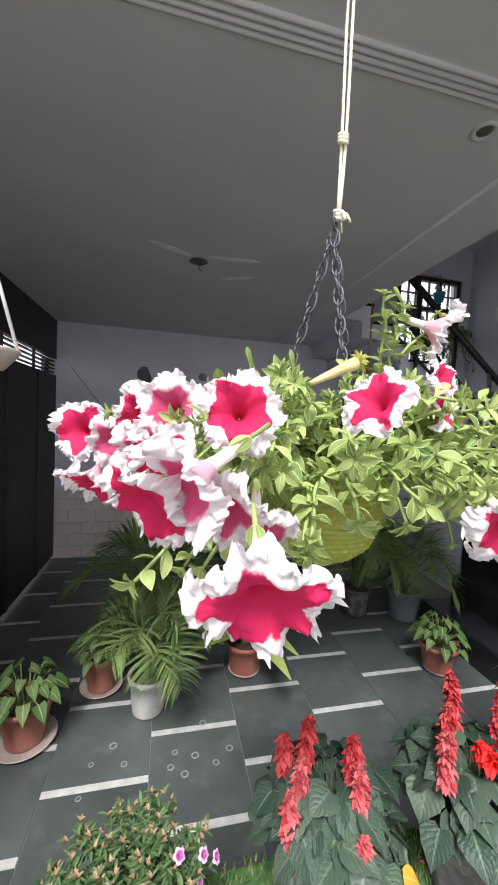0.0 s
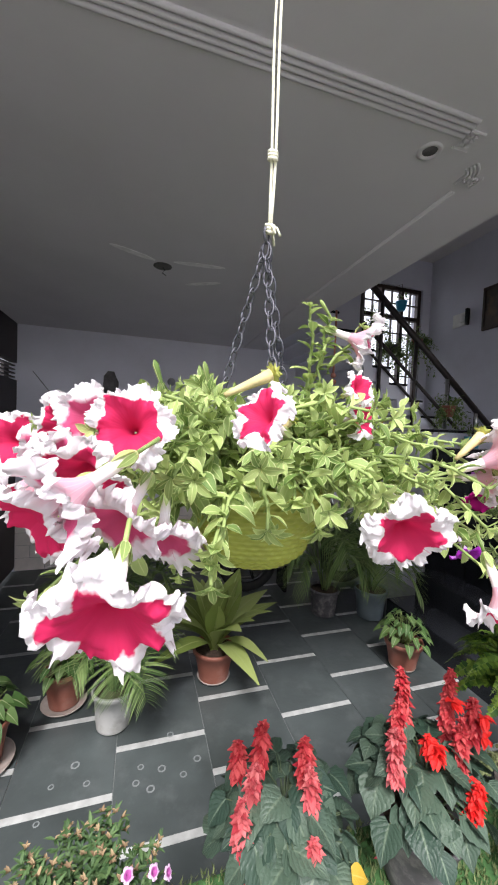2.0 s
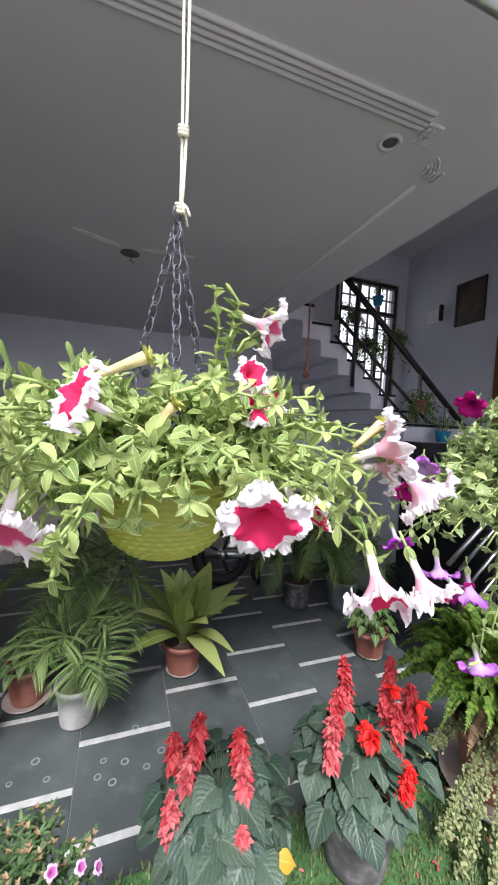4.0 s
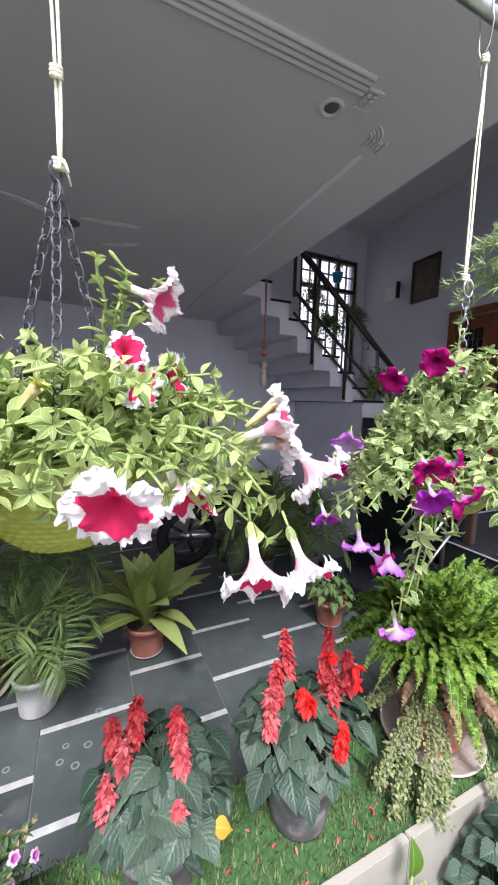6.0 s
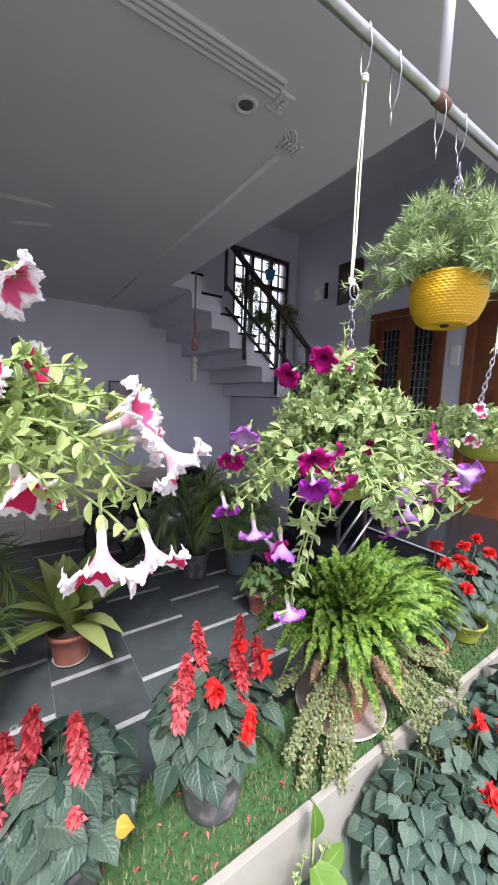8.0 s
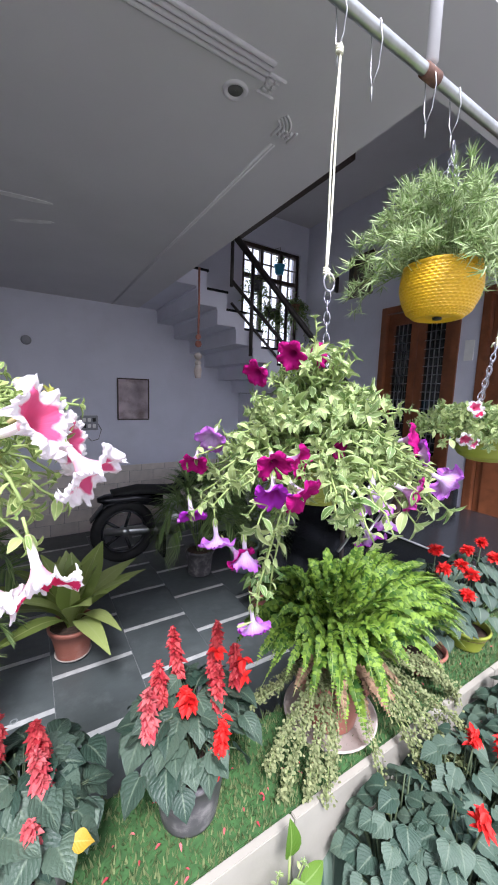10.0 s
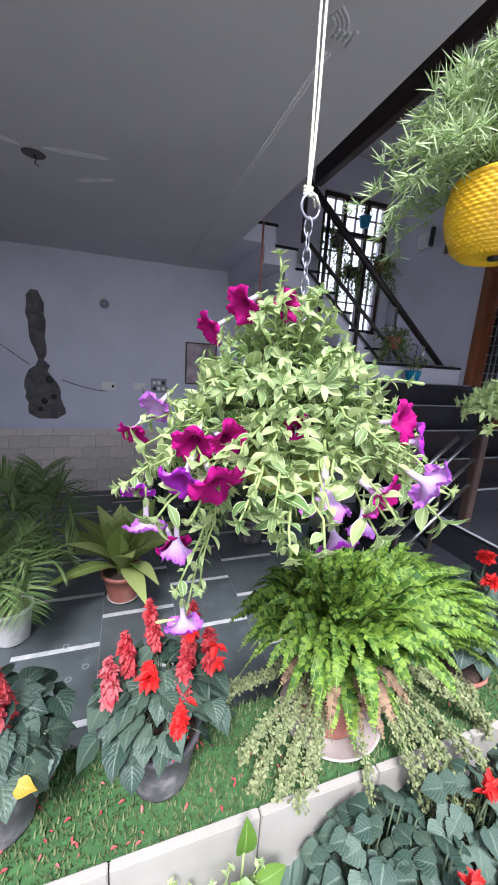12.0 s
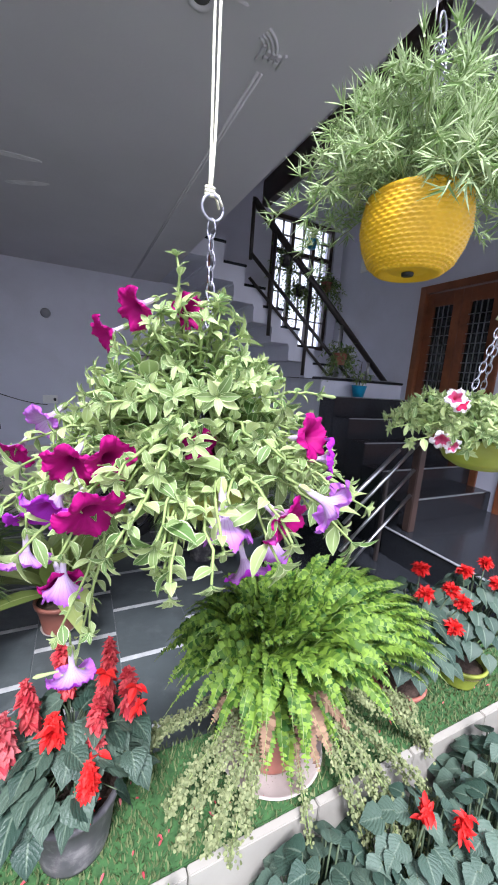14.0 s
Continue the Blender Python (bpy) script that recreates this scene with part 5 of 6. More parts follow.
# red and white annuals further along the ledge
def annual(at, seed, potmat, flowers, leaves=66, R=0.075, H=0.08, label="red salvia in a low plastic bowl on turf"):
    r = rng(seed)
    ob = thing("potted_annual", label, "potted plant", "annuals on the ledge", at=at)
    pot(ob, R, H, potmat, 0.7, 0.004, rimh=0.012)
    st = Batch()
    for k in range(leaves):
        a = k * 2.399
        t = math.sqrt((k + 0.5) / leaves)
        p = Vector((0.145 * t * math.cos(a), 0.12 * t * math.sin(a), H + 0.31 * (1 - 0.62 * t * t) * r.uniform(0.8, 1.0)))
        leaf_object(ob, r.choice(HEARTS), frame_at(p, (math.cos(a), math.sin(a), -0.5), (math.cos(a) * 0.4, math.sin(a) * 0.4 - 0.3, 1), r.uniform(0.045, 0.062), 1.2))
        st.tube(curve((0, 0, H), p, 0.01, 5), 0.0018, 5)
    for p in flowers:
        b = Batch()
        for k in range(110):
            d = Vector((r.uniform(-1, 1), r.uniform(-1, 1), r.uniform(-0.5, 1)))
            b.put(L_BRACT, frame_at(Vector(p) + d * 0.008 + Vector((0, -0.02, -0.03)), d, (r.uniform(-1, 1), r.uniform(-1, 1), 1), r.uniform(0.012, 0.021), 0.8))
        st.tube(curve((0, 0, H), Vector(p) + Vector((0, -0.02, -0.035)), 0, 4), 0.002, 5)
        part("flower_head", b.mesh("flower_head", M_BRIGHTRED), None, ob)
    part("stem_mass", st.mesh("stem_mass", M_DARKSTEM), None, ob)["kind"] = "stuff"
    return ob

annual((1.46, 0.545, LEDGE + 0.002), 41, M_TERRA, [(-0.03, -0.04, 0.42), (0.02, 0.02, 0.45), (0.09, -0.03, 0.40), (0.10, -0.06, 0.38), (0.05, -0.08, 0.33)])
annual((1.72, 0.53, LEDGE + 0.002), 43, M_LIME, [(0.0, -0.04, 0.40), (0.05, 0.03, 0.42), (-0.05, 0.03, 0.41)], label="red annual in a lime green bowl on turf")

# ---- boston fern with trailing stems on the ledge ----
fern = thing("potted_fern", "boston fern with pale trailing stems in a terracotta pot", "potted plant", at=(1.043, 0.56, LEDGE + 0.002))
saucer(fern, 0.132, 0.026, M_SAUCER)
pot(fern, 0.108, 0.165, M_TERRA, 0.68, 0.008, z=0.009, rimh=0.03)
r = rng(51)
fr, dry, st = Batch(), Batch(), Batch()
C = Vector((0, 0, 0.17))

def frond(b, p0, p1, lift, r, width=0.02, gap=0.0052, curl=0.0):
    n = 12
    path = curve(p0, p1, lift, n, 0.003, r)
    st.tube(path, 0.0011, 4, 0.6)
    L = sum((path[i + 1] - path[i]).length for i in range(n - 1))
    cnt = int(L / gap)
    roll = r.uniform(-0.9, 0.9)
    for k in range(cnt):
        t = k / cnt
        i = min(n - 2, int(t * (n - 1)))
        p = path[i].lerp(path[i + 1], t * (n - 1) - i)
        d = (path[i + 1] - path[i]).normalized()
        u = d.cross(Vector((0, 0, 1)))
        u = (u.normalized() if u.length > 0.01 else Vector((1, 0, 0)))
        u = Matrix.Rotation(roll, 3, d) @ u
        nrm = u.cross(d)
        w = width * (math.sin(math.pi * min(1, 0.12 + 0.9 * t)) ** 0.6) * r.uniform(0.85, 1.15)
        for s in (-1, 1):
            b.put(L_PINNA, frame_at(p, u * s + d * 0.35 + nrm * r.uniform(-0.25, 0.35), nrm, w, 1.15))

for k in range(270):
    a = r.uniform(0, 6.28)
    q = r.random() ** 0.5
    lift = r.uniform(0.55, 1.0)
    p1 = C + Vector((0.06, 0, 0.03)) + Vector(((0.46 if math.cos(a) > 0 else 0.36) * q * math.cos(a), (0.25 if math.sin(a) < 0 else 0.28) * q * math.sin(a), 0.26 * lift * math.sqrt(max(0.0, 1 - q * q)) + 0.05 * (1 - q)))
    frond(fr, C + Vector((0.06 * q * math.cos(a), 0.06 * q * math.sin(a), 0)), p1, 0.045 + 0.06 * q, r, r.uniform(0.017, 0.025), 0.0064)
for k in range(26):
    a = -1.4 + r.uniform(-1.4, 1.5)
    L = r.uniform(0.12, 0.27)
    frond(dry, C, C + Vector((L * math.cos(a), L * math.sin(a) * 0.8, r.uniform(-0.06, 0.04))), 0.06, r, r.uniform(0.016, 0.026), 0.0055)
for k in range(6):
    a = -1.5 + r.uniform(-1.0, 1.0)
    L = r.uniform(0.14, 0.2)
    frond(fr, C, C + Vector((L * math.cos(a), L * math.sin(a), r.uniform(-0.09, -0.01))), 0.07, r, 0.022, 0.0066)
part("fronds", fr.mesh("fronds", M_FERN), None, fern)
part("dry_fronds", dry.mesh("dry_fronds", M_FERNDRY), None, fern, "dry brown fronds")
tr = Batch()
TRAILS = [(-2.85, 0.3, 0.15), (-2.7, 0.27, 0.2), (-2.5, 0.25, 0.19), (-2.35, 0.23, 0.19), (-1.6, 0.25, 0.5), (-1.12, 0.36, 0.62), (-0.92, 0.42, 0.6), (-0.8, 0.45, 0.55), (-0.66, 0.46, 0.45), (-0.4, 0.4, 0.2), (-0.25, 0.42, 0.15), (3.0, 0.3, 0.12)]
for a, reach, drop in TRAILS:
    for rep in range(2 if a < -1.5 else 3):
        aa, rc, sh = a + r.uniform(-0.06, 0.06), reach * r.uniform(0.86, 1.05), r.uniform(0.6, 1.0)
        d2 = Vector((math.cos(aa), math.sin(aa), 0))
        n = 14
        path = [C + d2 * (rc * (1 - (1 - i / (n - 1)) ** 1.8)) + Vector((0, 0, 0.03 * math.sin(math.pi * min(1, i / 5)) - drop * sh * (i / (n - 1)) ** 1.7)) for i in range(n)]
        for i, q in enumerate(path):
            if q.z < 0.014 and fern.location.y + q.y > 0.40:
                q.z = 0.014 + r.uniform(0, 0.008)
        st.tube(path, 0.0013, 4, 0.7)
        for i in range(2, n - 1):
            for k in range(int((36 if a != -1.6 else 18) * (1.2 - 0.6 * i / n))):
                p = path[i].lerp(path[i + 1], r.random()) + Vector((r.gauss(0, 0.006), r.gauss(0, 0.006), r.gauss(0, 0.006)))
                d = Vector((r.uniform(-1, 1), r.uniform(-1, 0.6), r.uniform(-0.6, 0.7)))
                tr.put(L_OVATE, frame_at(p, d, (r.uniform(-0.6, 0.6), r.uniform(-1, 0), 1), r.uniform(0.0055, 0.0095), 1.4))
part("trailing_leaves", tr.mesh("trailing_leaves", M_IVY), None, fern, "pale yellowish trailing leaves")
part("stem_mass", st.mesh("stem_mass", M_STEM), None, fern)["kind"] = "stuff"

# ---- dianthus on the ledge ----
dian = thing("potted_dianthus", "bushy dianthus with pink flowers and dry heads", "potted plant", at=(-0.035, 0.55, LEDGE + 0.002))
pot(dian, 0.08, 0.11, M_BLACKPOT, 0.78, 0.006, rimh=0.018)
r = rng(61)
lv, dr = Batch(), Batch()
for k in range(190):
    a = r.uniform(0, 6.28)
    q = math.sqrt(r.random())
    tip = Vector((0.15 * q * math.cos(a), 0.13 * q * math.sin(a), 0.11 + 0.095 * math.sqrt(max(0, 1 - q * q * 0.8)) + r.uniform(-0.02, 0.015)))
    path = curve((0.05 * q * math.cos(a), 0.05 * q * math.sin(a), 0.10), tip, 0.01, 6)
    for i in range(1, 6):
        for j in range(4):
            aa = r.uniform(0, 6.28)
            lv.put(L_LANCE, frame_at(path[i], (math.cos(aa), math.sin(aa), r.uniform(0.1, 1.2)), (0, 0, 1), r.uniform(0.012, 0.022), 1.1))
    if r.random() < 0.85:
        for j in range(5):
            aa = r.uniform(0, 6.28)
            dr.put(L_BRACT, frame_at(tip, (math.cos(aa), math.sin(aa), 1.4), (0, 0, 1), 0.0105, 0.8))
o = part("foliage", lv.mesh("foliage", M_DIANLEAF), None, dian)
o["kind"] = "stuff"
part("dry_head_mass", dr.mesh("dry_head_mass", M_DRYBUD), None, dian, "dry brown flower heads")["kind"] = "stuff"
dm, _, _, _ = petunia_mesh("flower", 0.0095, 0.008, M_DIANTHUS, 5, 0.25, 0.2, 0.0, M_PISTIL)
for p, d in (((0.02, -0.11, 0.205), (-0.1, -0.7, 0.7)), ((0.115, -0.02, 0.205), (0.4, -0.5, 0.6)), ((0.13, -0.045, 0.155), (0.6, -0.5, 0.4)), ((0.105, -0.1, 0.125), (0.4, -0.8, 0.3)), ((0.075, -0.03, 0.225), (0.2, -0.6, 0.8)), ((0.14, 0.0, 0.17), (0.7, -0.4, 0.5)), ((0.09, -0.115, 0.19), (0.3, -0.7, 0.6)), ((0.125, -0.07, 0.18), (0.4, -0.6, 0.5)), ((0.06, -0.125, 0.175), (0.2, -0.7, 0.6)), ((0.02, -0.12, 0.165), (0, -0.8, 0.4)), ((0.1, -0.09, 0.15), (0.5, -0.7, 0.3)), ((-0.05, -0.115, 0.165), (-0.2, -0.8, 0.3)), ((0.11, -0.03, 0.17), (0.7, -0.4, 0.4)), ((-0.1, -0.08, 0.16), (-0.4, -0.6, 0.4))):
    f = new("flower", dm)
    f.parent = dian
    f.matrix_local = Matrix.Translation(p) @ Vector(d).normalized().to_track_quat("Z", "Y").to_matrix().to_4x4()

# ---- pots on the porch floor ----
def leafy_pot(name, at, R, H, mat, label, seed, maker, base=0.72, sauce=None, group=""):
    ob = thing(name, label, "potted plant", group, at=at)
    if sauce:
        saucer(ob, sauce, 0.02, M_SAUCER)
    pot(ob, R, H, mat, base, 0.009, z=0.0095 if sauce else 0.0)
    maker(ob, H, rng(seed))
    return ob

def arrowheads(count, spread, height, size):
    me = leaf_tpl([0.34, 0.36, 0.33, 0.27, 0.19, 0.09, 0.004], 0.12, 0.35, 0.01)
    def make(ob, H, r):
        st = Batch()
        for k in range(count):
            a = k * 2.399 + r.uniform(-0.3, 0.3)
            t = math.sqrt((k + 0.5) / count)
            p = Vector((spread * t * math.cos(a), spread * t * math.sin(a), H + height * (1 - 0.75 * t * t) * r.uniform(0.7, 1.05)))
            leaf_object(ob, single("arrow", me, M_SYNG), frame_at(p, (math.cos(a), math.sin(a), -0.45), (math.cos(a) * 0.5, math.sin(a) * 0.5 - 0.3, 1), size * r.uniform(0.75, 1.15), 0.9))
            st.tube(curve((0.02 * math.cos(a), 0.02 * math.sin(a), H - 0.02), p, 0.02, 5), 0.0025, 5)
        part("stem_mass", st.mesh("stem_mass", M_STEM), None, ob)["kind"] = "stuff"
    return make

L_PALM = leaf_tpl([0.01, 0.02, 0.021, 0.018, 0.012, 0.002], 0.25, 0.3)

def palm_leaves(count, length, height, droop, lean=(0, 0)):
    def make(ob, H, r):
        for k in range(count):
            b = Batch()
            a = k * 2.399 + r.uniform(-0.4, 0.4)
            q = 0.35 + 0.65 * ((k + 1) / count)
            p1 = Vector((length * q * math.cos(a) + lean[0], length * q * math.sin(a) + lean[1], H + height * (1.15 - q * 0.85) - droop * q))
            path = curve((0.02 * math.cos(a), 0.02 * math.sin(a), H - 0.02), p1, height * 0.36, 14)
            b.tube(path, 0.0035, 5, 0.3)
            for i in range(4, 14):
                for s in (-1, 1):
                    for f in (0, 0.25, 0.5, 0.75):
                        p = path[i] if f == 0 or i == 13 else path[i].lerp(path[i + 1], f)
                        d = (path[i] - path[i - 1]).normalized()
                        u = d.cross(Vector((0, 0, 1)))
                        u = u.normalized() if u.length > 0.01 else Vector((1, 0, 0))
                        ll = length * 0.52 * math.sin(math.pi * (0.15 + 0.75 * (i - 4) / 9)) * r.uniform(0.85, 1.1)
                        b.put(L_PALM, frame_at(p, u * s + d * 0.9 + Vector((0, 0, 0.28)), (0, 0, 1), ll, 0.8))
            part("frond", b.mesh("frond", M_PALM), None, ob)
    return make

def straps(count, length, width):
    prof = [0.024, 0.024, 0.034, 0.06, 0.085, 0.1, 0.1, 0.08, 0.045, 0.006]
    forms = [leaf_tpl(prof, 0.22, c) for c in (0.25, 0.6, 1.0)]
    def make(ob, H, r):
        for k in range(count):
            a = k * 2.399 + r.uniform(-0.3, 0.3)
            t = (k + 0.5) / count
            L = length * r.uniform(0.85, 1.1) * (1.05 - 0.2 * t)
            out = 0.07 + 0.55 * t
            d = Vector((math.cos(a) * out, math.sin(a) * out, 2.3 - 1.0 * t))
            form = min(2, int(t * 3))
            leaf_object(ob, single("strap" + str(form), forms[form], M_LILY), frame_at((0.02 * math.cos(a), 0.02 * math.sin(a), H - 0.015), d, (-math.cos(a) * 0.2 + r.uniform(-.3, .3), -math.sin(a) * 0.2 + r.uniform(-.3, .3), 1), L, width * r.uniform(0.85, 1.15)))
    return make

leafy_pot("potted_arrowhead", (-0.60, 1.755, 0.002), 0.115, 0.20, M_TERRA, "variegated arrowhead plant in a terracotta pot and saucer", 71, arrowheads(34, 0.15, 0.17, 0.085), sauce=0.135, group="floor pots")
leafy_pot("potted_arrowhead", (-0.318, 2.055, 0.002), 0.105, 0.20, M_TERRA, "arrowhead plant in a terracotta pot beside a palm", 73, arrowheads(30, 0.15, 0.17, 0.075), sauce=0.115, group="floor pots")
leafy_pot("potted_palm", (-0.055, 1.857, 0.002), 0.10, 0.20, M_WHITEPOT, "small areca palm in a dirty white bucket", 75, palm_leaves(20, 0.34, 0.46, 0.04), base=0.82, group="floor pots")
leafy_pot("potted_palm", (0.02, 2.32, 0.002), 0.11, 0.22, M_GREYPOT, "areca palm in a blue grey bucket", 77, palm_leaves(20, 0.46, 0.62, 0.0, (-0.14, 0)), base=0.8, group="floor pots")
leafy_pot("potted_lily", (0.505, 2.075, 0.002), 0.124, 0.19, M_TERRA, "broad-leaved lily in a terracotta pot", 79, straps(24, 0.45, 1.55), sauce=0.1, group="floor pots")
leafy_pot("potted_arrowhead", (1.735, 1.885, 0.002), 0.115, 0.175, M_TERRA, "pale variegated plant in a small terracotta pot", 81, arrowheads(46, 0.15, 0.19, 0.072), sauce=0.085, group="floor pots")
leafy_pot("potted_palm", (1.92, 2.50, 0.002), 0.13, 0.24, M_GREYPOT, "dark areca palm in a grey pot by the stairs", 83, palm_leaves(20, 0.42, 0.62, 0.18), base=0.8, group="floor pots")
leafy_pot("potted_palm", (1.55, 2.62, 0.002), 0.12, 0.22, M_BLACKPOT, "dark areca palm beside the stairs", 85, palm_leaves(22, 0.46, 0.8, 0.2), base=0.8, group="floor pots")

# ---- flower bed plants below the kerb ----
def bed_plant(at, seed, count, spread, height, spikes=()):
    r = rng(seed)
    ob = thing("bedding_salvia", "dark-leaved red salvia growing in the flower bed", "bedding plant", "bed salvias", at=at)
    st = Batch()
    for k in range(count):
        a = k * 2.399 + r.uniform(-0.3, 0.3)
        t = math.sqrt((k + 0.5) / count)
        p = Vector((spread * t * math.cos(a), spread * 0.75 * t * math.sin(a), height * (1 - 0.45 * t * t) * r.uniform(0.75, 1.0)))
        leaf_object(ob, r.choice(BEDHEARTS), frame_at(p, (math.cos(a), math.sin(a), -0.25), (math.cos(a) * 0.35, math.sin(a) * 0.35 - 0.25, 1), r.uniform(0.032, 0.05), 1.15))
        st.tube(curve((0.03 * math.cos(a), 0.03 * math.sin(a), 0), p, 0.02, 5), 0.002, 5)
    for p, h in spikes:
        st.tube(curve((0, 0, 0.1), p, 0, 4), 0.0022, 5)
        b = Batch()
        for k in range(40):
            c = Vector(p) + Vector((r.uniform(-.008, .008), r.uniform(-.008, .008), h * r.random()))
            a = r.uniform(0, 6.28)
            b.put(L_BRACT, frame_at(c, (math.cos(a), math.sin(a), r.uniform(-0.6, 0.8)), (0, 0, 1), r.uniform(0.014, 0.026), 0.8))
        part("flower_spike", b.mesh("flower_spike", M_BRIGHTRED), None, ob)
    part("stem_mass", st.mesh("stem_mass", M_DARKSTEM), None, ob)["kind"] = "stuff"

for k, (x, y, h, sp) in enumerate(((1.03, 0.30, 0.43, ()), (1.08, 0.22, 0.42, (((0.0, -0.05, 0.41), 0.05),)), (1.24, 0.29, 0.46, (((-0.02, -0.03, 0.44), 0.04), ((0.06, -0.06, 0.4), 0.05))), (1.4, 0.22, 0.46, (((0.02, -0.04, 0.45), 0.05),)), (1.56, 0.29, 0.48, (((0.0, 0.0, 0.48), 0.04),)), (1.74, 0.25, 0.46, (((-0.03, -0.03, 0.45), 0.05),)), (1.92, 0.28, 0.45, ()), (1.18, 0.12, 0.38, (((0.05, 0.0, 0.38), 0.045),)), (1.4, 0.08, 0.38, (((0.0, 0.0, 0.38), 0.045),)), (1.62, 0.12, 0.4, ()))):
    bed_plant((x, y, 0.35), 90 + k, 84, 0.15, h - 0.08, [((p[0], p[1], p[2] - 0.07), g) for p, g in sp])

lilyb = thing("strap_plant", "dark strap-leaved plant in the flower bed", "bedding plant", at=(0.845, 0.325, 0.35))
r = rng(101)
me = build("leaf", *(lambda t: (t[0], t[1], M_BEDLEAF, t[2]))(leaf_tpl([0.035, 0.06, 0.08, 0.085, 0.075, 0.05, 0.004], 0.25, 0.8)))
for k in range(16):
    a = k * 2.399
    leaf_object(lilyb, me, frame_at((0.01 * math.cos(a), 0.01 * math.sin(a), 0), (math.cos(a) * 0.6, math.sin(a) * 0.45, 1.0), (0, 0, 1), r.uniform(0.36, 0.5), 0.75))
canna = thing("broad_leaf_plant", "young plant with bright green broad leaves in the bed", "bedding plant", at=(0.735, 0.345, 0.35))
CM = build("leaf", *(lambda t: (t[0], t[1], M_CANNA, t[2]))(leaf_tpl([0.1, 0.26, 0.31, 0.3, 0.24, 0.14, 0.01], 0.15, 0.3)))
for p, d, s in (((0.005, 0.01, 0.30), (0.1, -0.1, 0.9), 0.07), ((-0.01, -0.01, 0.27), (0.0, -0.75, -0.35), 0.15), ((0.03, 0.0, 0.22), (0.9, -0.1, 0.2), 0.07), ((-0.03, 0.0, 0.2), (-0.8, -0.2, 0.1), 0.06)):
    leaf_object(canna, CM, frame_at(p, d, (0.1, -0.7, 0.7), s, 0.95))
    V, F, UV = tube_data(curve((0, 0, 0), p, 0.0, 5), 0.0025, 5)
    part("stem", build("stem", V, F, M_STEM, UV), None, canna)
weed = thing("bed_weed", "thin light green weed against the kerb", "weed", at=(0.66, 0.375, 0.35))
b, st = Batch(), Batch()
r = rng(103)
for k in range(9):
    p1 = (r.uniform(-0.07, 0.12), r.uniform(-0.05, 0.01), r.uniform(0.18, 0.29))
    spray(b, st, (r.uniform(-0.03, 0.05), 0, 0), p1, 0.0, r, 0.022, 0.022)
part("foliage", b.mesh("foliage", M_PETLEAF2), None, weed)["kind"] = "stuff"
part("stem_mass", st.mesh("stem_mass", M_STEM), None, weed)["kind"] = "stuff"

# ---- doors of the house ----
def grille_door(y0, y1, name):
    ob = thing(name, "varnished teak double door with grilled glass panels", "door")
    ob["kind"] = "structure"
    for a in ((y0, y0 + 0.07, DZ0, DZ1), (y1 - 0.07, y1, DZ0, DZ1), (y0 + 0.07, y1 - 0.07, DZ1 - 0.07, DZ1)):
        part("frame", box(XR - 0.02, XR + 0.12, a[0], a[1], a[2], a[3], 0.004), M_WOOD, ob)
    mid = (y0 + y1) / 2
    for a, b in ((y0 + 0.075, mid - 0.004), (mid + 0.004, y1 - 0.075)):
        for q in ((a, a + 0.08, DZ0 + 0.01, DZ1 - 0.075), (b - 0.08, b, DZ0 + 0.01, DZ1 - 0.075), (a + 0.08, b - 0.08, DZ1 - 0.2, DZ1 - 0.075), (a + 0.08, b - 0.08, DZ0 + 0.01, DZ0 + 0.55)):
            part("leaf_rail", box(XR + 0.02, XR + 0.06, q[0], q[1], q[2], q[3], 0.004), M_WOOD, ob)
        part("pane", box(XR + 0.045, XR + 0.05, a + 0.08, b - 0.08, DZ0 + 0.55, DZ1 - 0.2), M_DARKGLASS, ob)
        n = 3
        for k in range(1, n + 1):
            y = a + 0.08 + (b - a - 0.16) * k / (n + 1)
            part("grille_bar", box(XR + 0.026, XR + 0.034, y - 0.004, y + 0.004, DZ0 + 0.55, DZ1 - 0.2), M_STEEL, ob)
        for k in range(15):
            z = DZ0 + 0.6 + k * 0.085
            part("grille_bar", box(XR + 0.018, XR + 0.026, a + 0.08, b - 0.08, z - 0.003, z + 0.003), M_STEEL, ob)
    return ob

M_DARKGLASS = material("dark window glass", (0.012, 0.013, 0.015), 0.06, 0.1, 4, spec=0.6)
grille_door(D1[0], D1[1], "door_1")
d2 = thing("door_2", "varnished teak panelled door", "door")
d2["kind"] = "structure"
for a in ((D2[0], D2[0] + 0.07, DZ0, DZ1), (D2[1] - 0.07, D2[1], DZ0, DZ1), (D2[0] + 0.07, D2[1] - 0.07, DZ1 - 0.07, DZ1)):
    part("frame", box(XR - 0.02, XR + 0.12, a[0], a[1], a[2], a[3], 0.004), M_WOOD, d2)
part("leaf", box(XR + 0.03, XR + 0.07, D2[0] + 0.075, D2[1] - 0.075, DZ0 + 0.01, DZ1 - 0.075, 0.004), M_WOOD, d2)
for z0, z1 in ((0.55, 1.05), (1.15, 1.6), (1.7, 2.35)):
    for y0, y1 in ((0.88, 1.15), (1.21, 1.49)):
        part("panel", box(XR + 0.012, XR + 0.032, y0, y1, z0, z1, 0.008), M_WOOD, d2)

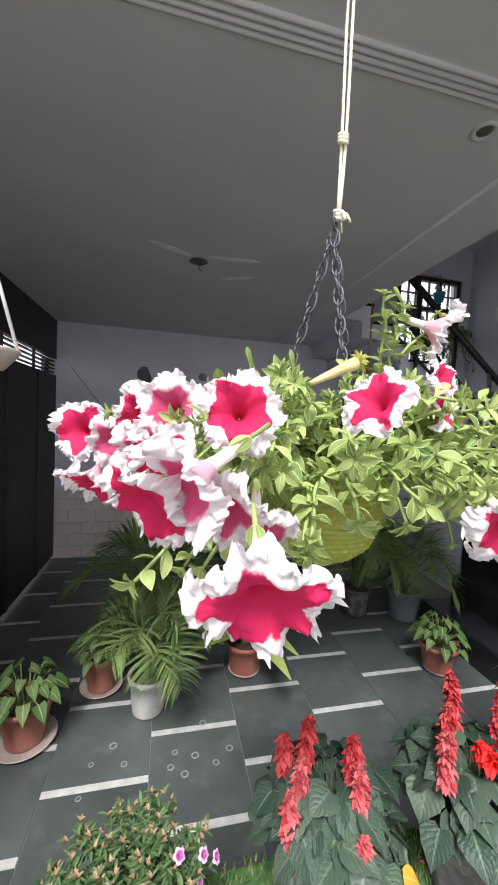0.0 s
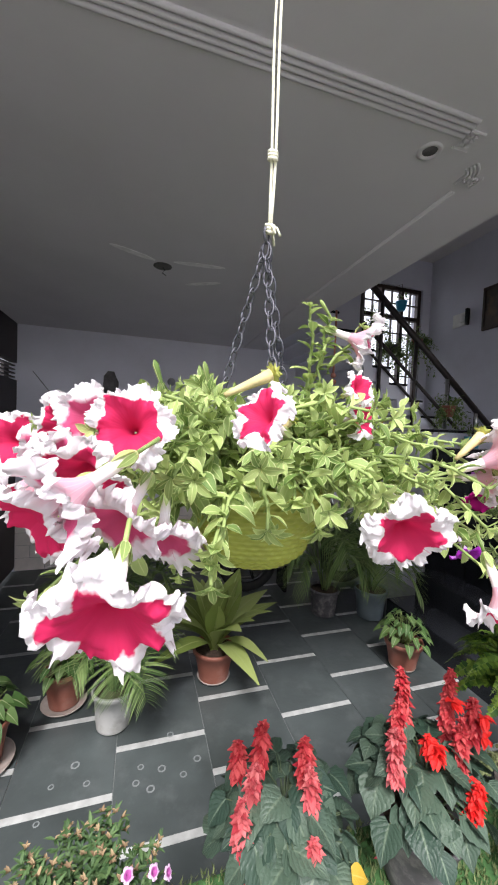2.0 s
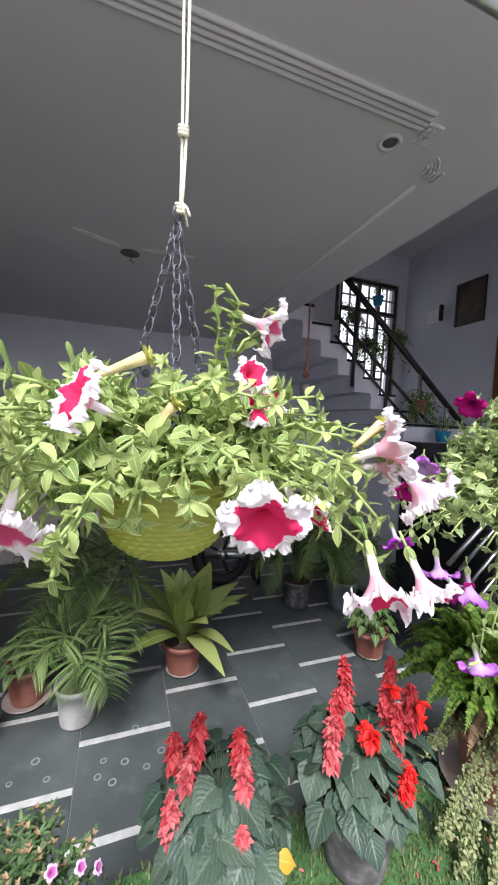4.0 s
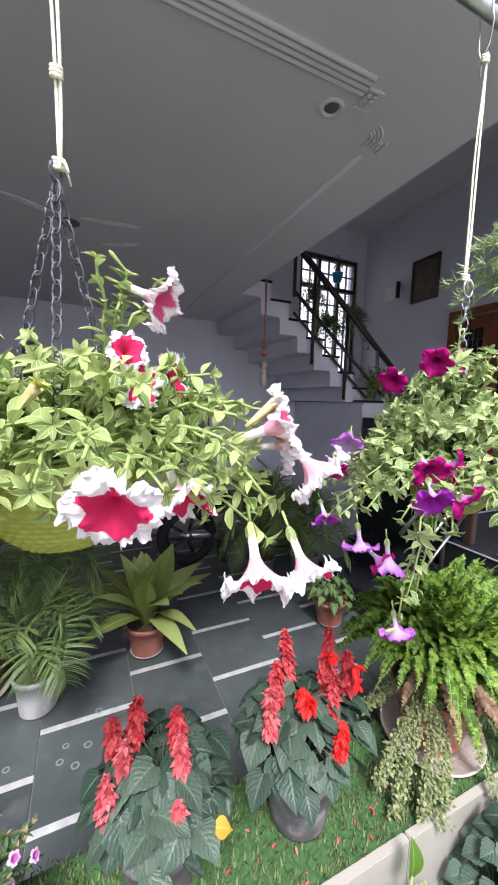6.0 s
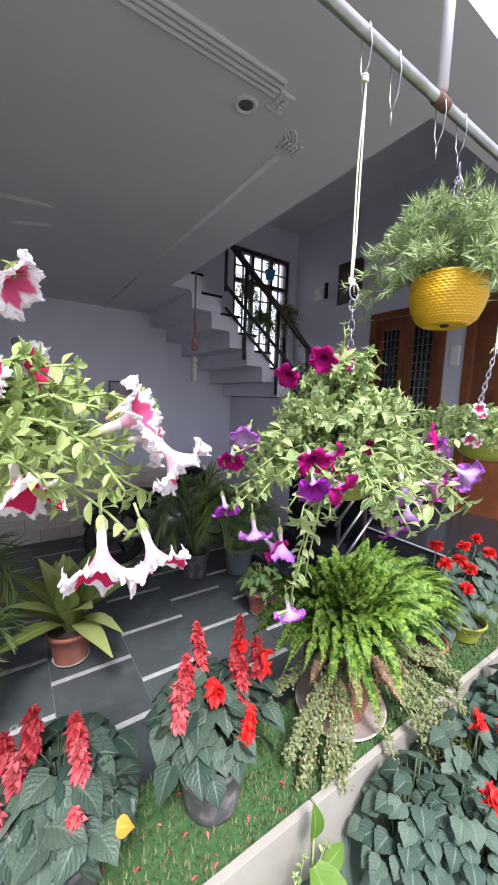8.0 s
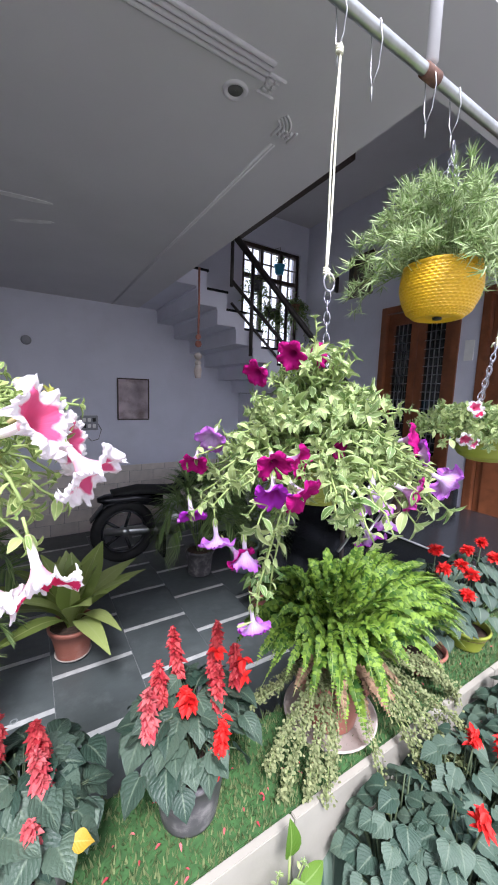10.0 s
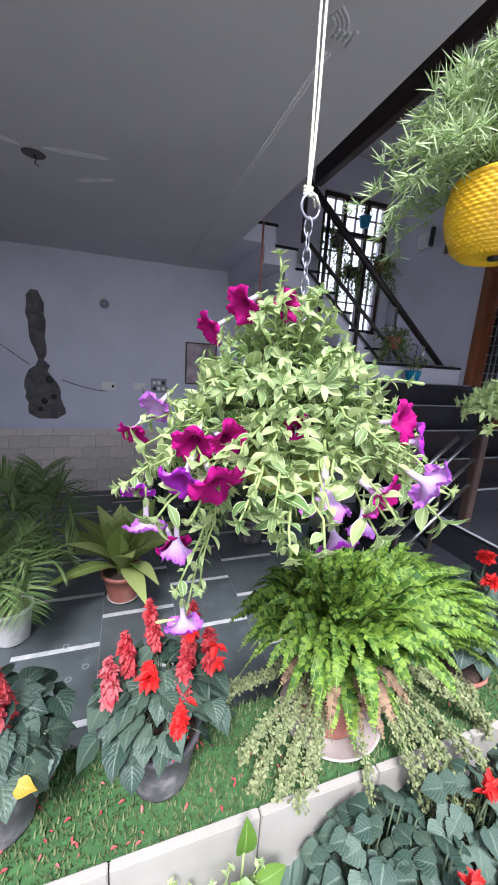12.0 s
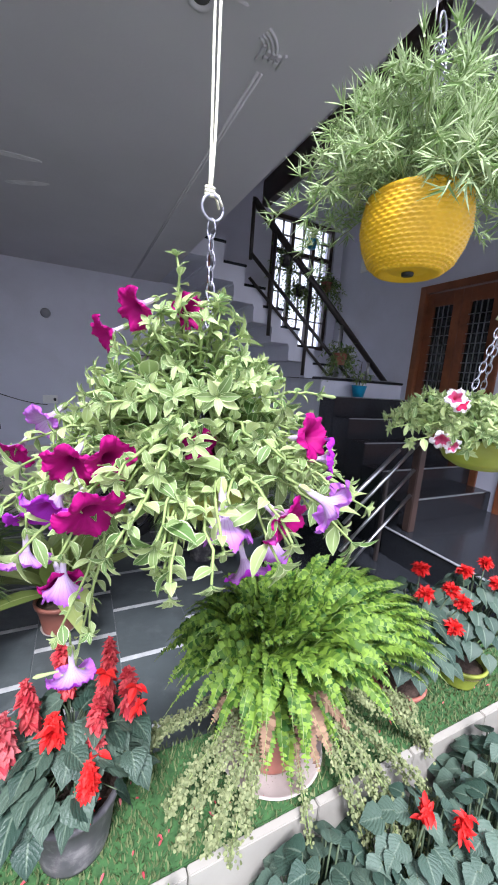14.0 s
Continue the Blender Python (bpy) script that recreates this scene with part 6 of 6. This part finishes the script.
# ---- things on the walls ----
def frame_picture(name, label, cx, cz, w, h, plane, inner, border=0.02):
    ob = thing(name, label, "picture")
    f = bmesh.new()
    if plane == "back":
        for a in ((cx - w / 2, cx + w / 2, cz + h / 2 - border, cz + h / 2), (cx - w / 2, cx + w / 2, cz - h / 2, cz - h / 2 + border), (cx - w / 2, cx - w / 2 + border, cz - h / 2 + border, cz + h / 2 - border), (cx + w / 2 - border, cx + w / 2, cz - h / 2 + border, cz + h / 2 - border)):
            box(a[0], a[1], YB - 0.022, YB - 0.001, a[2], a[3], 0.003, f)
        part("frame", f, M_DARKWOOD, ob)
        part("print", box(cx - w / 2 + border, cx + w / 2 - border, YB - 0.012, YB - 0.004, cz - h / 2 + border, cz + h / 2 - border), inner, ob)
    else:
        for a in ((cx - w / 2, cx + w / 2, cz + h / 2 - border, cz + h / 2), (cx - w / 2, cx + w / 2, cz - h / 2, cz - h / 2 + border), (cx - w / 2, cx - w / 2 + border, cz - h / 2 + border, cz + h / 2 - border), (cx + w / 2 - border, cx + w / 2, cz - h / 2 + border, cz + h / 2 - border)):
            box(XR - 0.022, XR - 0.001, a[0], a[1], a[2], a[3], 0.003, f)
        part("frame", f, M_DARKWOOD, ob)
        part("print", box(XR - 0.012, XR - 0.004, cx - w / 2 + border, cx + w / 2 - border, cz - h / 2 + border, cz + h / 2 - border), inner, ob)
    return ob

M_PRINT = material("mottled print", (0.42, 0.34, 0.36), 0.5, 0.5, 4, stain=(0.16, 0.11, 0.1), stain_amount=0.85, stain_scale=5)
M_PRINTDARK = material("dark print", (0.06, 0.045, 0.03), 0.4, 0.5, 7, stain=(0.2, 0.12, 0.05), stain_amount=0.7, stain_scale=5)
frame_picture("wall_picture", "small brown mottled print in a thin dark frame", 1.342, 1.455, 0.35, 0.46, "back", M_PRINT, 0.014)
frame_picture("wall_picture", "dark print in a brown wooden frame", 3.03, 2.985, 0.37, 0.48, "right", M_PRINTDARK, 0.03)

sw = thing("switch_board", "grey switch board with sockets on the wall", "switch board")
part("plate", box(0.795, 0.965, YB - 0.025, YB - 0.001, 1.12, 1.275, 0.004), M_GREYPLATE, sw)
for i in range(3):
    for j in range(2):
        part("switch", box(0.815 + 0.048 * i, 0.848 + 0.048 * i, YB - 0.032, YB - 0.0255, 1.145 + 0.065 * j, 1.185 + 0.065 * j, 0.003), M_PLASTIC if (i + j) % 3 else M_BLACKPLASTIC, sw)
sw2 = thing("wall_socket", "white wall socket plate", "socket")
part("plate", box(0.30, 0.43, YB - 0.014, YB - 0.001, 1.135, 1.215, 0.003), M_PLASTIC, sw2)
part("switch", box(0.395, 0.418, YB - 0.02, YB - 0.0145, 1.16, 1.19, 0.002), M_BLACKPLASTIC, sw2)
sw3 = thing("wall_socket", "white wall socket with a plug on a short lead", "socket")
part("plate", box(0.61, 0.73, YB - 0.014, YB - 0.001, 1.15, 1.215, 0.003), M_PLASTIC, sw3)
V, F, UV = tube_data([(0.71, YB - 0.016, 1.17), (0.715, YB - 0.02, 1.1), (0.712, YB - 0.02, 1.03)], 0.004, 6)
part("lead", build("lead", V, F, M_BLACKPLASTIC, UV), None, sw3)
part("plug", box(0.69, 0.735, YB - 0.04, YB - 0.004, 0.99, 1.035, 0.006), M_BLACKPLASTIC, sw3)
def cable(name, pts, label, rad=0.004):
    V, F, UV = tube_data(pts, rad, 6)
    tagged(part(name, build(name, V, F, M_BLACKPLASTIC, UV), None), label, "cable")
cable("cable", [(-0.08 + 0.42 * t, YB - 0.006, 1.22 - 0.10 * math.sin(t * 1.5)) for t in np.linspace(0, 1, 9)], "thin grey cable along the wall")
cable("cable", [(0.96, YB - 0.008, 1.2), (1.0, YB - 0.01, 1.12), (0.97, YB - 0.01, 1.02), (0.9, YB - 0.01, 1.0), (0.85, YB - 0.01, 1.06), (0.8, YB - 0.008, 1.13)], "loop of cable below the switch board")
cable("cable", [(-1.0, YB - 0.006, 2.0), (-0.7, YB - 0.006, 1.62), (-0.36, YB - 0.006, 1.36)], "thin cable slanting down the wall", 0.003)
knob = thing("wall_box", "small round grey wall box", "wall fitting", at=(0.344, YB - 0.001, 1.997))
me = lathe([(0.0005, 0.03), (0.034, 0.03), (0.042, 0.02), (0.045, 0.0)], 24, "cover", M_GREYPLATE)
o = part("cover", me, None, knob)
o.rotation_euler = (radians(90), 0, 0)

# hacked-out cable chase with bare cement
chase = bmesh.new()
r = rng(131)
left, right = [], []
for k in range(24):
    t = k / 23
    z = 2.06 - 1.24 * t
    w = 0.05 + 0.03 * math.sin(t * 7) if t < 0.55 else 0.06 + 0.10 * min(1, (t - 0.55) / 0.2)
    c = -0.28 + 0.10 * t * t - (0.04 if t > 0.6 else 0)
    if t < 0.04 or t > 0.97:
        w *= 0.5
    left.append(chase.verts.new((c - w + r.uniform(-.014, .014), YB - 0.003, z)))
    right.append(chase.verts.new((c + w + r.uniform(-.014, .014), YB - 0.003, z)))
for k in range(23):
    chase.faces.new((left[k], right[k], right[k + 1], left[k + 1]))
res = bmesh.ops.extrude_face_region(chase, geom=chase.faces[:])
bmesh.ops.translate(chase, verts=[v for v in res["geom"] if isinstance(v, bmesh.types.BMVert)], vec=(0, 0.002, 0))
ch = tagged(part("cable_chase", chase, M_CEMENT), "rough grey cement cable chase hacked into the wall", "wall patch", kind="structure")
for x, z, rr in ((-0.19, 1.22, 0.035), (-0.16, 1.05, 0.03), (-0.25, 1.0, 0.03), (-0.29, 0.92, 0.025)):
    me = lathe([(0.0005, 0.012), (rr * 0.8, 0.012), (rr, 0.004)], 16, "conduit_end", M_BLACKPLASTIC)
    o = part("conduit_end", me, None, ch)
    o.location, o.rotation_euler = (x, YB - 0.002, z), (radians(90), 0, 0)
wl = thing("wall_lamp", "glass wall lamp bracket on the house wall", "wall lamp", at=(XR - 0.001, 3.5, 2.95))
part("plate", box(-0.02, 0, -0.12, 0.12, -0.08, 0.08, 0.004), M_PLASTIC, wl)
part("arm", box(-0.07, -0.02, -0.13, -0.10, -0.09, 0.1, 0.004), M_BLACKPLASTIC, wl)
part("shade", lathe([(0.02, 0), (0.035, 0.03), (0.04, 0.08)], 16, "shade", M_PLASTIC), None, wl).location = (-0.06, -0.06, -0.05)
bell = thing("door_bell", "white bell push plate on the house wall", "bell")
part("plate", box(XR - 0.018, XR - 0.001, 1.66, 1.74, 1.92, 2.1, 0.003), M_PLASTIC, bell)

# hanging ornament by the stair
orn2 = thing("hanging_ornament", "red cord ornament with pale tassels hanging by the stair", "ornament", at=(1.435, 2.45, 1.72))
V, F, UV = tube_data([(0, 0, 0.25), (0.002, 0, 0.5), (0, 0, 0.73)], 0.008, 6)
part("cord", build("cord", V, F, M_TERRA, UV), None, orn2)
for k, (rr, z) in enumerate(((0.022, 0.24), (0.026, 0.19), (0.03, 0.10), (0.026, 0.05))):
    part("bead", lathe([(0.0005, z - rr), (rr * 0.7, z - rr * 0.7), (rr, z), (rr * 0.7, z + rr * 0.7), (0.0005, z + rr)], 12, "bead", M_TERRA if k < 2 else M_SAUCER), None, orn2)
part("tassel", lathe([(0.012, 0.06), (0.03, 0.0), (0.022, -0.06)], 10, "tassel", M_SAUCER), None, orn2)

# another planter's hanger at the gate end of the bar, simplified to a dish
feeder = thing("planter_hanger", "planter hanger drawn as a tan dish on white cords", "bird feeder", at=(-0.228, 0.49, 1.578))
part("dish", lathe([(0.0005, 0), (0.03, 0.002), (0.045, 0.02), (0.048, 0.026), (0.04, 0.022), (0.0005, 0.008)], 28, "dish", M_SAUCER), None, feeder)
for k in range(3):
    a = 0.6 + k * 2.094
    V, F, UV = tube_data([(0.046 * math.cos(a), 0.046 * math.sin(a), 0.024), (0, 0, 0.2)], 0.0022, 6)
    part("cord", build("cord", V, F, M_PIPEPAINT, UV), None, feeder)
V, F, UV = tube_data([(0, 0, 0.2), (0, -0.109, 0.572)], 0.0022, 6)
part("cord", build("cord", V, F, M_PIPEPAINT, UV), None, feeder)

# ---- plants about the stair and window ----
def window_pot(at, seed, mat, reach, drop, n, label):
    r = rng(seed)
    ob = thing("stair_planter", label, "potted plant", "stair planters", at=at)
    part("tub", lathe([(0.0005, 0), (0.05, 0), (0.07, 0.1), (0.075, 0.11), (0.068, 0.105)], 20, "tub", mat), None, ob)
    V, F, UV = tube_data([(0, 0, 0.1), (0, 0, 0.33), (0, YB + 0.04 - at[1] if at[1] > 3.5 else 0.07, 0.345)], 0.004, 5)
    part("hanger", build("hanger", V, F, M_RAILDARK, UV), None, ob)
    lv, st = Batch(), Batch()
    for k in range(n):
        a = r.uniform(0, 6.28)
        L = reach * r.uniform(0.4, 1)
        spray(lv, st, (0.03 * math.cos(a), 0.03 * math.sin(a), 0.1), (L * math.cos(a), L * math.sin(a) * 0.5, 0.1 + r.uniform(-drop, 0.12)), 0.06, r, 0.06, 0.03, False)
    part("foliage", lv.mesh("foliage", M_PALM), None, ob)["kind"] = "stuff"
    part("stem_mass", st.mesh("stem_mass", M_STEM), None, ob)["kind"] = "stuff"

window_pot((3.2, YB - 0.10, 3.12), 141, M_BLUE, 0.1, 0.08, 5, "blue pot hanging in the stair window")
window_pot((3.46, YB - 0.12, 2.66), 143, M_TERRA, 0.34, 0.5, 60, "terracotta hanging pot with trailing leaves by the window")
window_pot((3.08, YB - 0.12, 2.55), 145, M_BLACKPOT, 0.34, 0.5, 60, "dark hanging pot with trailing leaves by the window")
window_pot((2.85, YB - 0.12, 2.85), 149, M_BLACKPOT, 0.24, 0.45, 40, "small dark hanging pot at the window")
window_pot((2.95, 2.84, 1.72), 147, M_TERRA, 0.3, 0.4, 50, "terracotta pot with trailing leaves on the stair rail")
window_pot((3.05, 2.63, 1.425), 151, M_BLUE, 0.16, 0.0, 12, "bright blue pot with leaves beside the stair")

# ---- parked motorcycle against the back wall ----
bike = thing("motorcycle", "black motorcycle parked against the tiled wall", "motorcycle", at=(1.11, 3.13, 0.002))
def wheel(x):
    R = 0.24
    t = new("wheel", None)
    t.parent = bike
    t.location, t.rotation_euler = (x, 0, R + 0.045), (radians(90), 0, 0)
    n = 28
    ringp = [(R * math.cos(a), R * math.sin(a), 0) for a in np.linspace(0, 6.2832, n + 1)]
    V, F, UV = tube_data(ringp, 0.045, 10)
    part("tyre", build("tyre", V, F, M_RUBBER, UV), None, t)
    V, F, UV = tube_data([(0.19 * math.cos(a), 0.19 * math.sin(a), 0) for a in np.linspace(0, 6.2832, n + 1)], 0.014, 8)
    part("rim", build("rim", V, F, M_PAINTBLACK, UV), None, t)
    part("hub", lathe([(0.0005, -0.05), (0.04, -0.05), (0.04, 0.05), (0.0005, 0.05)], 16, "hub", M_STEEL), None, t)
    for k in range(5):
        a = k * 1.2566
        V, F, UV = tube_data([(0.03 * math.cos(a), 0.03 * math.sin(a), 0), (0.19 * math.cos(a), 0.19 * math.sin(a), 0)], 0.014, 6)
        part("spoke", build("spoke", V, F, M_PAINTBLACK, UV), None, t)
wheel(-0.08)
wheel(0.95)
def blob(name, pts, mat):
    """A rounded body along a run of (x, z, half width, half height)."""
    V, F = [], []
    k = 12
    for x, z, w, h in pts:
        for i in range(k):
            a = 2 * math.pi * i / k
            V.append((x, w * math.cos(a), z + h * math.sin(a)))
    for j in range(len(pts) - 1):
        for i in range(k):
            F.append((j * k + i, j * k + (i + 1) % k, (j + 1) * k + (i + 1) % k, (j + 1) * k + i))
    F += [tuple(range(k))[::-1], tuple((len(pts) - 1) * k + i for i in range(k))]
    part(name, build(name, V, F, mat), None, bike)
blob("tail", [(-0.30, 0.60, 0.03, 0.02), (-0.24, 0.60, 0.07, 0.04), (0.0, 0.60, 0.1, 0.06), (0.25, 0.56, 0.11, 0.09)], M_PAINTBLACK)
blob("seat", [(-0.18, 0.655, 0.08, 0.02), (0.05, 0.665, 0.12, 0.035), (0.35, 0.63, 0.12, 0.04), (0.45, 0.65, 0.07, 0.03)], M_RUBBER)
blob("tank", [(0.42, 0.68, 0.06, 0.05), (0.52, 0.74, 0.13, 0.1), (0.7, 0.76, 0.13, 0.1), (0.82, 0.72, 0.06, 0.06)], M_PAINTBLACK)
blob("engine", [(0.22, 0.3, 0.08, 0.1), (0.32, 0.34, 0.13, 0.16), (0.52, 0.36, 0.13, 0.17), (0.62, 0.34, 0.08, 0.1)], M_STEEL)
blob("mudguard", [(-0.36, 0.42, 0.05, 0.015), (-0.25, 0.55, 0.06, 0.015), (-0.05, 0.6, 0.06, 0.015)], M_PAINTBLACK)
blob("silencer", [(-0.25, 0.3, 0.035, 0.035), (0.1, 0.27, 0.045, 0.045), (0.4, 0.2, 0.025, 0.025)], M_STEEL)
V, F, UV = tube_data([(0.95, 0.06, 0.29), (0.8, 0.06, 0.85), (0.74, 0.28, 0.95)], 0.016, 8)
part("fork", build("fork", V, F, M_STEEL, UV), None, bike)
part("stand", box(0.25, 0.28, -0.1, 0.1, 0.0, 0.25, 0.004), M_PAINTBLACK, bike)

# ---- floor slabs with pale strips between them ----
GX, GY, SW, SL, ST = -0.031, 1.698, 0.419, 0.437, 0.03
slabs, strips = {}, {}
for i in range(-3, 9):
    x0, x1 = GX + SW * (i - 1) + 0.0018, GX + SW * i - 0.0018
    x0, x1 = max(x0, XL + 0.02), min(x1, 2.199)
    if x1 - x0 < 0.05:
        continue
    for j in range(-4, 8):
        ys = GY + SL * j + (0.2185 if i % 2 == 0 else 0.0)
        y0, y1 = ys + ST / 2 + 0.0012, ys + SL - ST / 2 - 0.0012
        if ys > YB or y1 < 0.66:
            continue
        y1 = min(y1, YB - 0.004)
        key = (round(x1 - x0, 3), round(y1 - y0, 3))
        if y1 - y0 > 0.02:
            if key not in slabs:
                ob = part("slab", box(0, x1 - x0, 0, y1 - y0, -0.02, 0, 0.0016), M_SLATE, floor)
                slabs[key] = ob.data
            else:
                ob = new("slab", slabs[key])
                ob.parent = floor
            ob.location = (x0, y0, -0.0006 * ((i * 7 + j * 3) % 3))
        k2 = round(x1 - x0, 3)
        if k2 not in strips:
            ob = part("strip", box(0, x1 - x0, -ST / 2, ST / 2, -0.02, 0.0, 0.0012), M_STRIP, floor)
            strips[k2] = ob.data
        else:
            ob = new("strip", strips[k2])
            ob.parent = floor
        ob.location = (x0, ys, -0.0004)

# dried water rings on the slabs
r = rng(201)
for x, y in ((-0.28, 1.58), (-0.14, 1.56), (-0.3, 1.44), (0.08, 1.58), (0.17, 1.55), (0.12, 1.47), (0.26, 1.5), (0.33, 1.56), (0.06, 1.51), (-0.2, 1.66), (0.22, 1.72)):
    rr = r.uniform(0.012, 0.02)
    me = lathe([(rr * 0.6, 0.0003), (rr * 0.8, 0.0008), (rr, 0.0003)], 18, "water_mark", M_RING)
    o = tagged(new("water_mark", me), "dried pale water ring on the slate", "stain", kind="structure")
    o.location = (x, y, 0.0002)

# ---- wall tiles along the foot of the back wall ----
TW, TH = 0.27, 0.128
tiles = {}
for j in range(6):
    z0 = 0.003 + TH * j
    z1 = min(z0 + TH - 0.004, 0.712)
    if z1 - z0 < 0.02:
        continue
    x = XL + 0.004 - (TW / 2 if j % 2 else 0)
    while x < 2.6:
        a, b = max(x, XL + 0.004), min(x + TW - 0.005, 2.61)
        if b - a > 0.02:
            key = (round(b - a, 3), round(z1 - z0, 3))
            if key not in tiles:
                ob = part("tile", box(0, b - a, -0.011, -0.004, 0, z1 - z0, 0.0016), M_WTILE, wall_back)
                tiles[key] = ob.data
            else:
                ob = new("tile", tiles[key])
                ob.parent = wall_back
            ob.location = (a, YB, z0)
        x += TW
part("tile_bed", box(XL, 2.615, YB - 0.006, YB + 0.01, 0.0, 0.708), M_WGROUT, wall_back)

# ---- turf blades, fallen petals ----
r = rng(211)
b = Batch()
for k in range(15000):
    x = -0.35 + 2.75 * r.random()
    y = r.uniform(0.424, 0.662)
    a = r.uniform(0, 6.28)
    b.put(L_BLADE, frame_at((x, y, LEDGE - 0.001), (math.cos(a) * 0.7, math.sin(a) * 0.7, 0.8), (0, 0, 1), r.uniform(0.010, 0.018), 1.3))
o = part("turf_blades", b.mesh("turf_blades", M_TURF, False), None, turf_mat)
o["kind"] = "stuff"
for k in range(92):
    x, y = (r.uniform(0.3, 0.98), r.uniform(0.43, 0.63)) if k < 78 else (r.uniform(1.2, 1.9), r.uniform(0.43, 0.63))
    a = r.uniform(0, 6.28)
    o = new("fallen_petal", single("petal", L_BRACT, M_SALVIAFADE))
    o.matrix_world = frame_at((x, y, LEDGE + 0.010), (math.cos(a), math.sin(a), r.uniform(-0.1, 0.3)), (0, 0, 1), r.uniform(0.007, 0.014), 0.7)
    tagged(o, "fallen red salvia petal lying on the turf", "petal", "fallen petals")
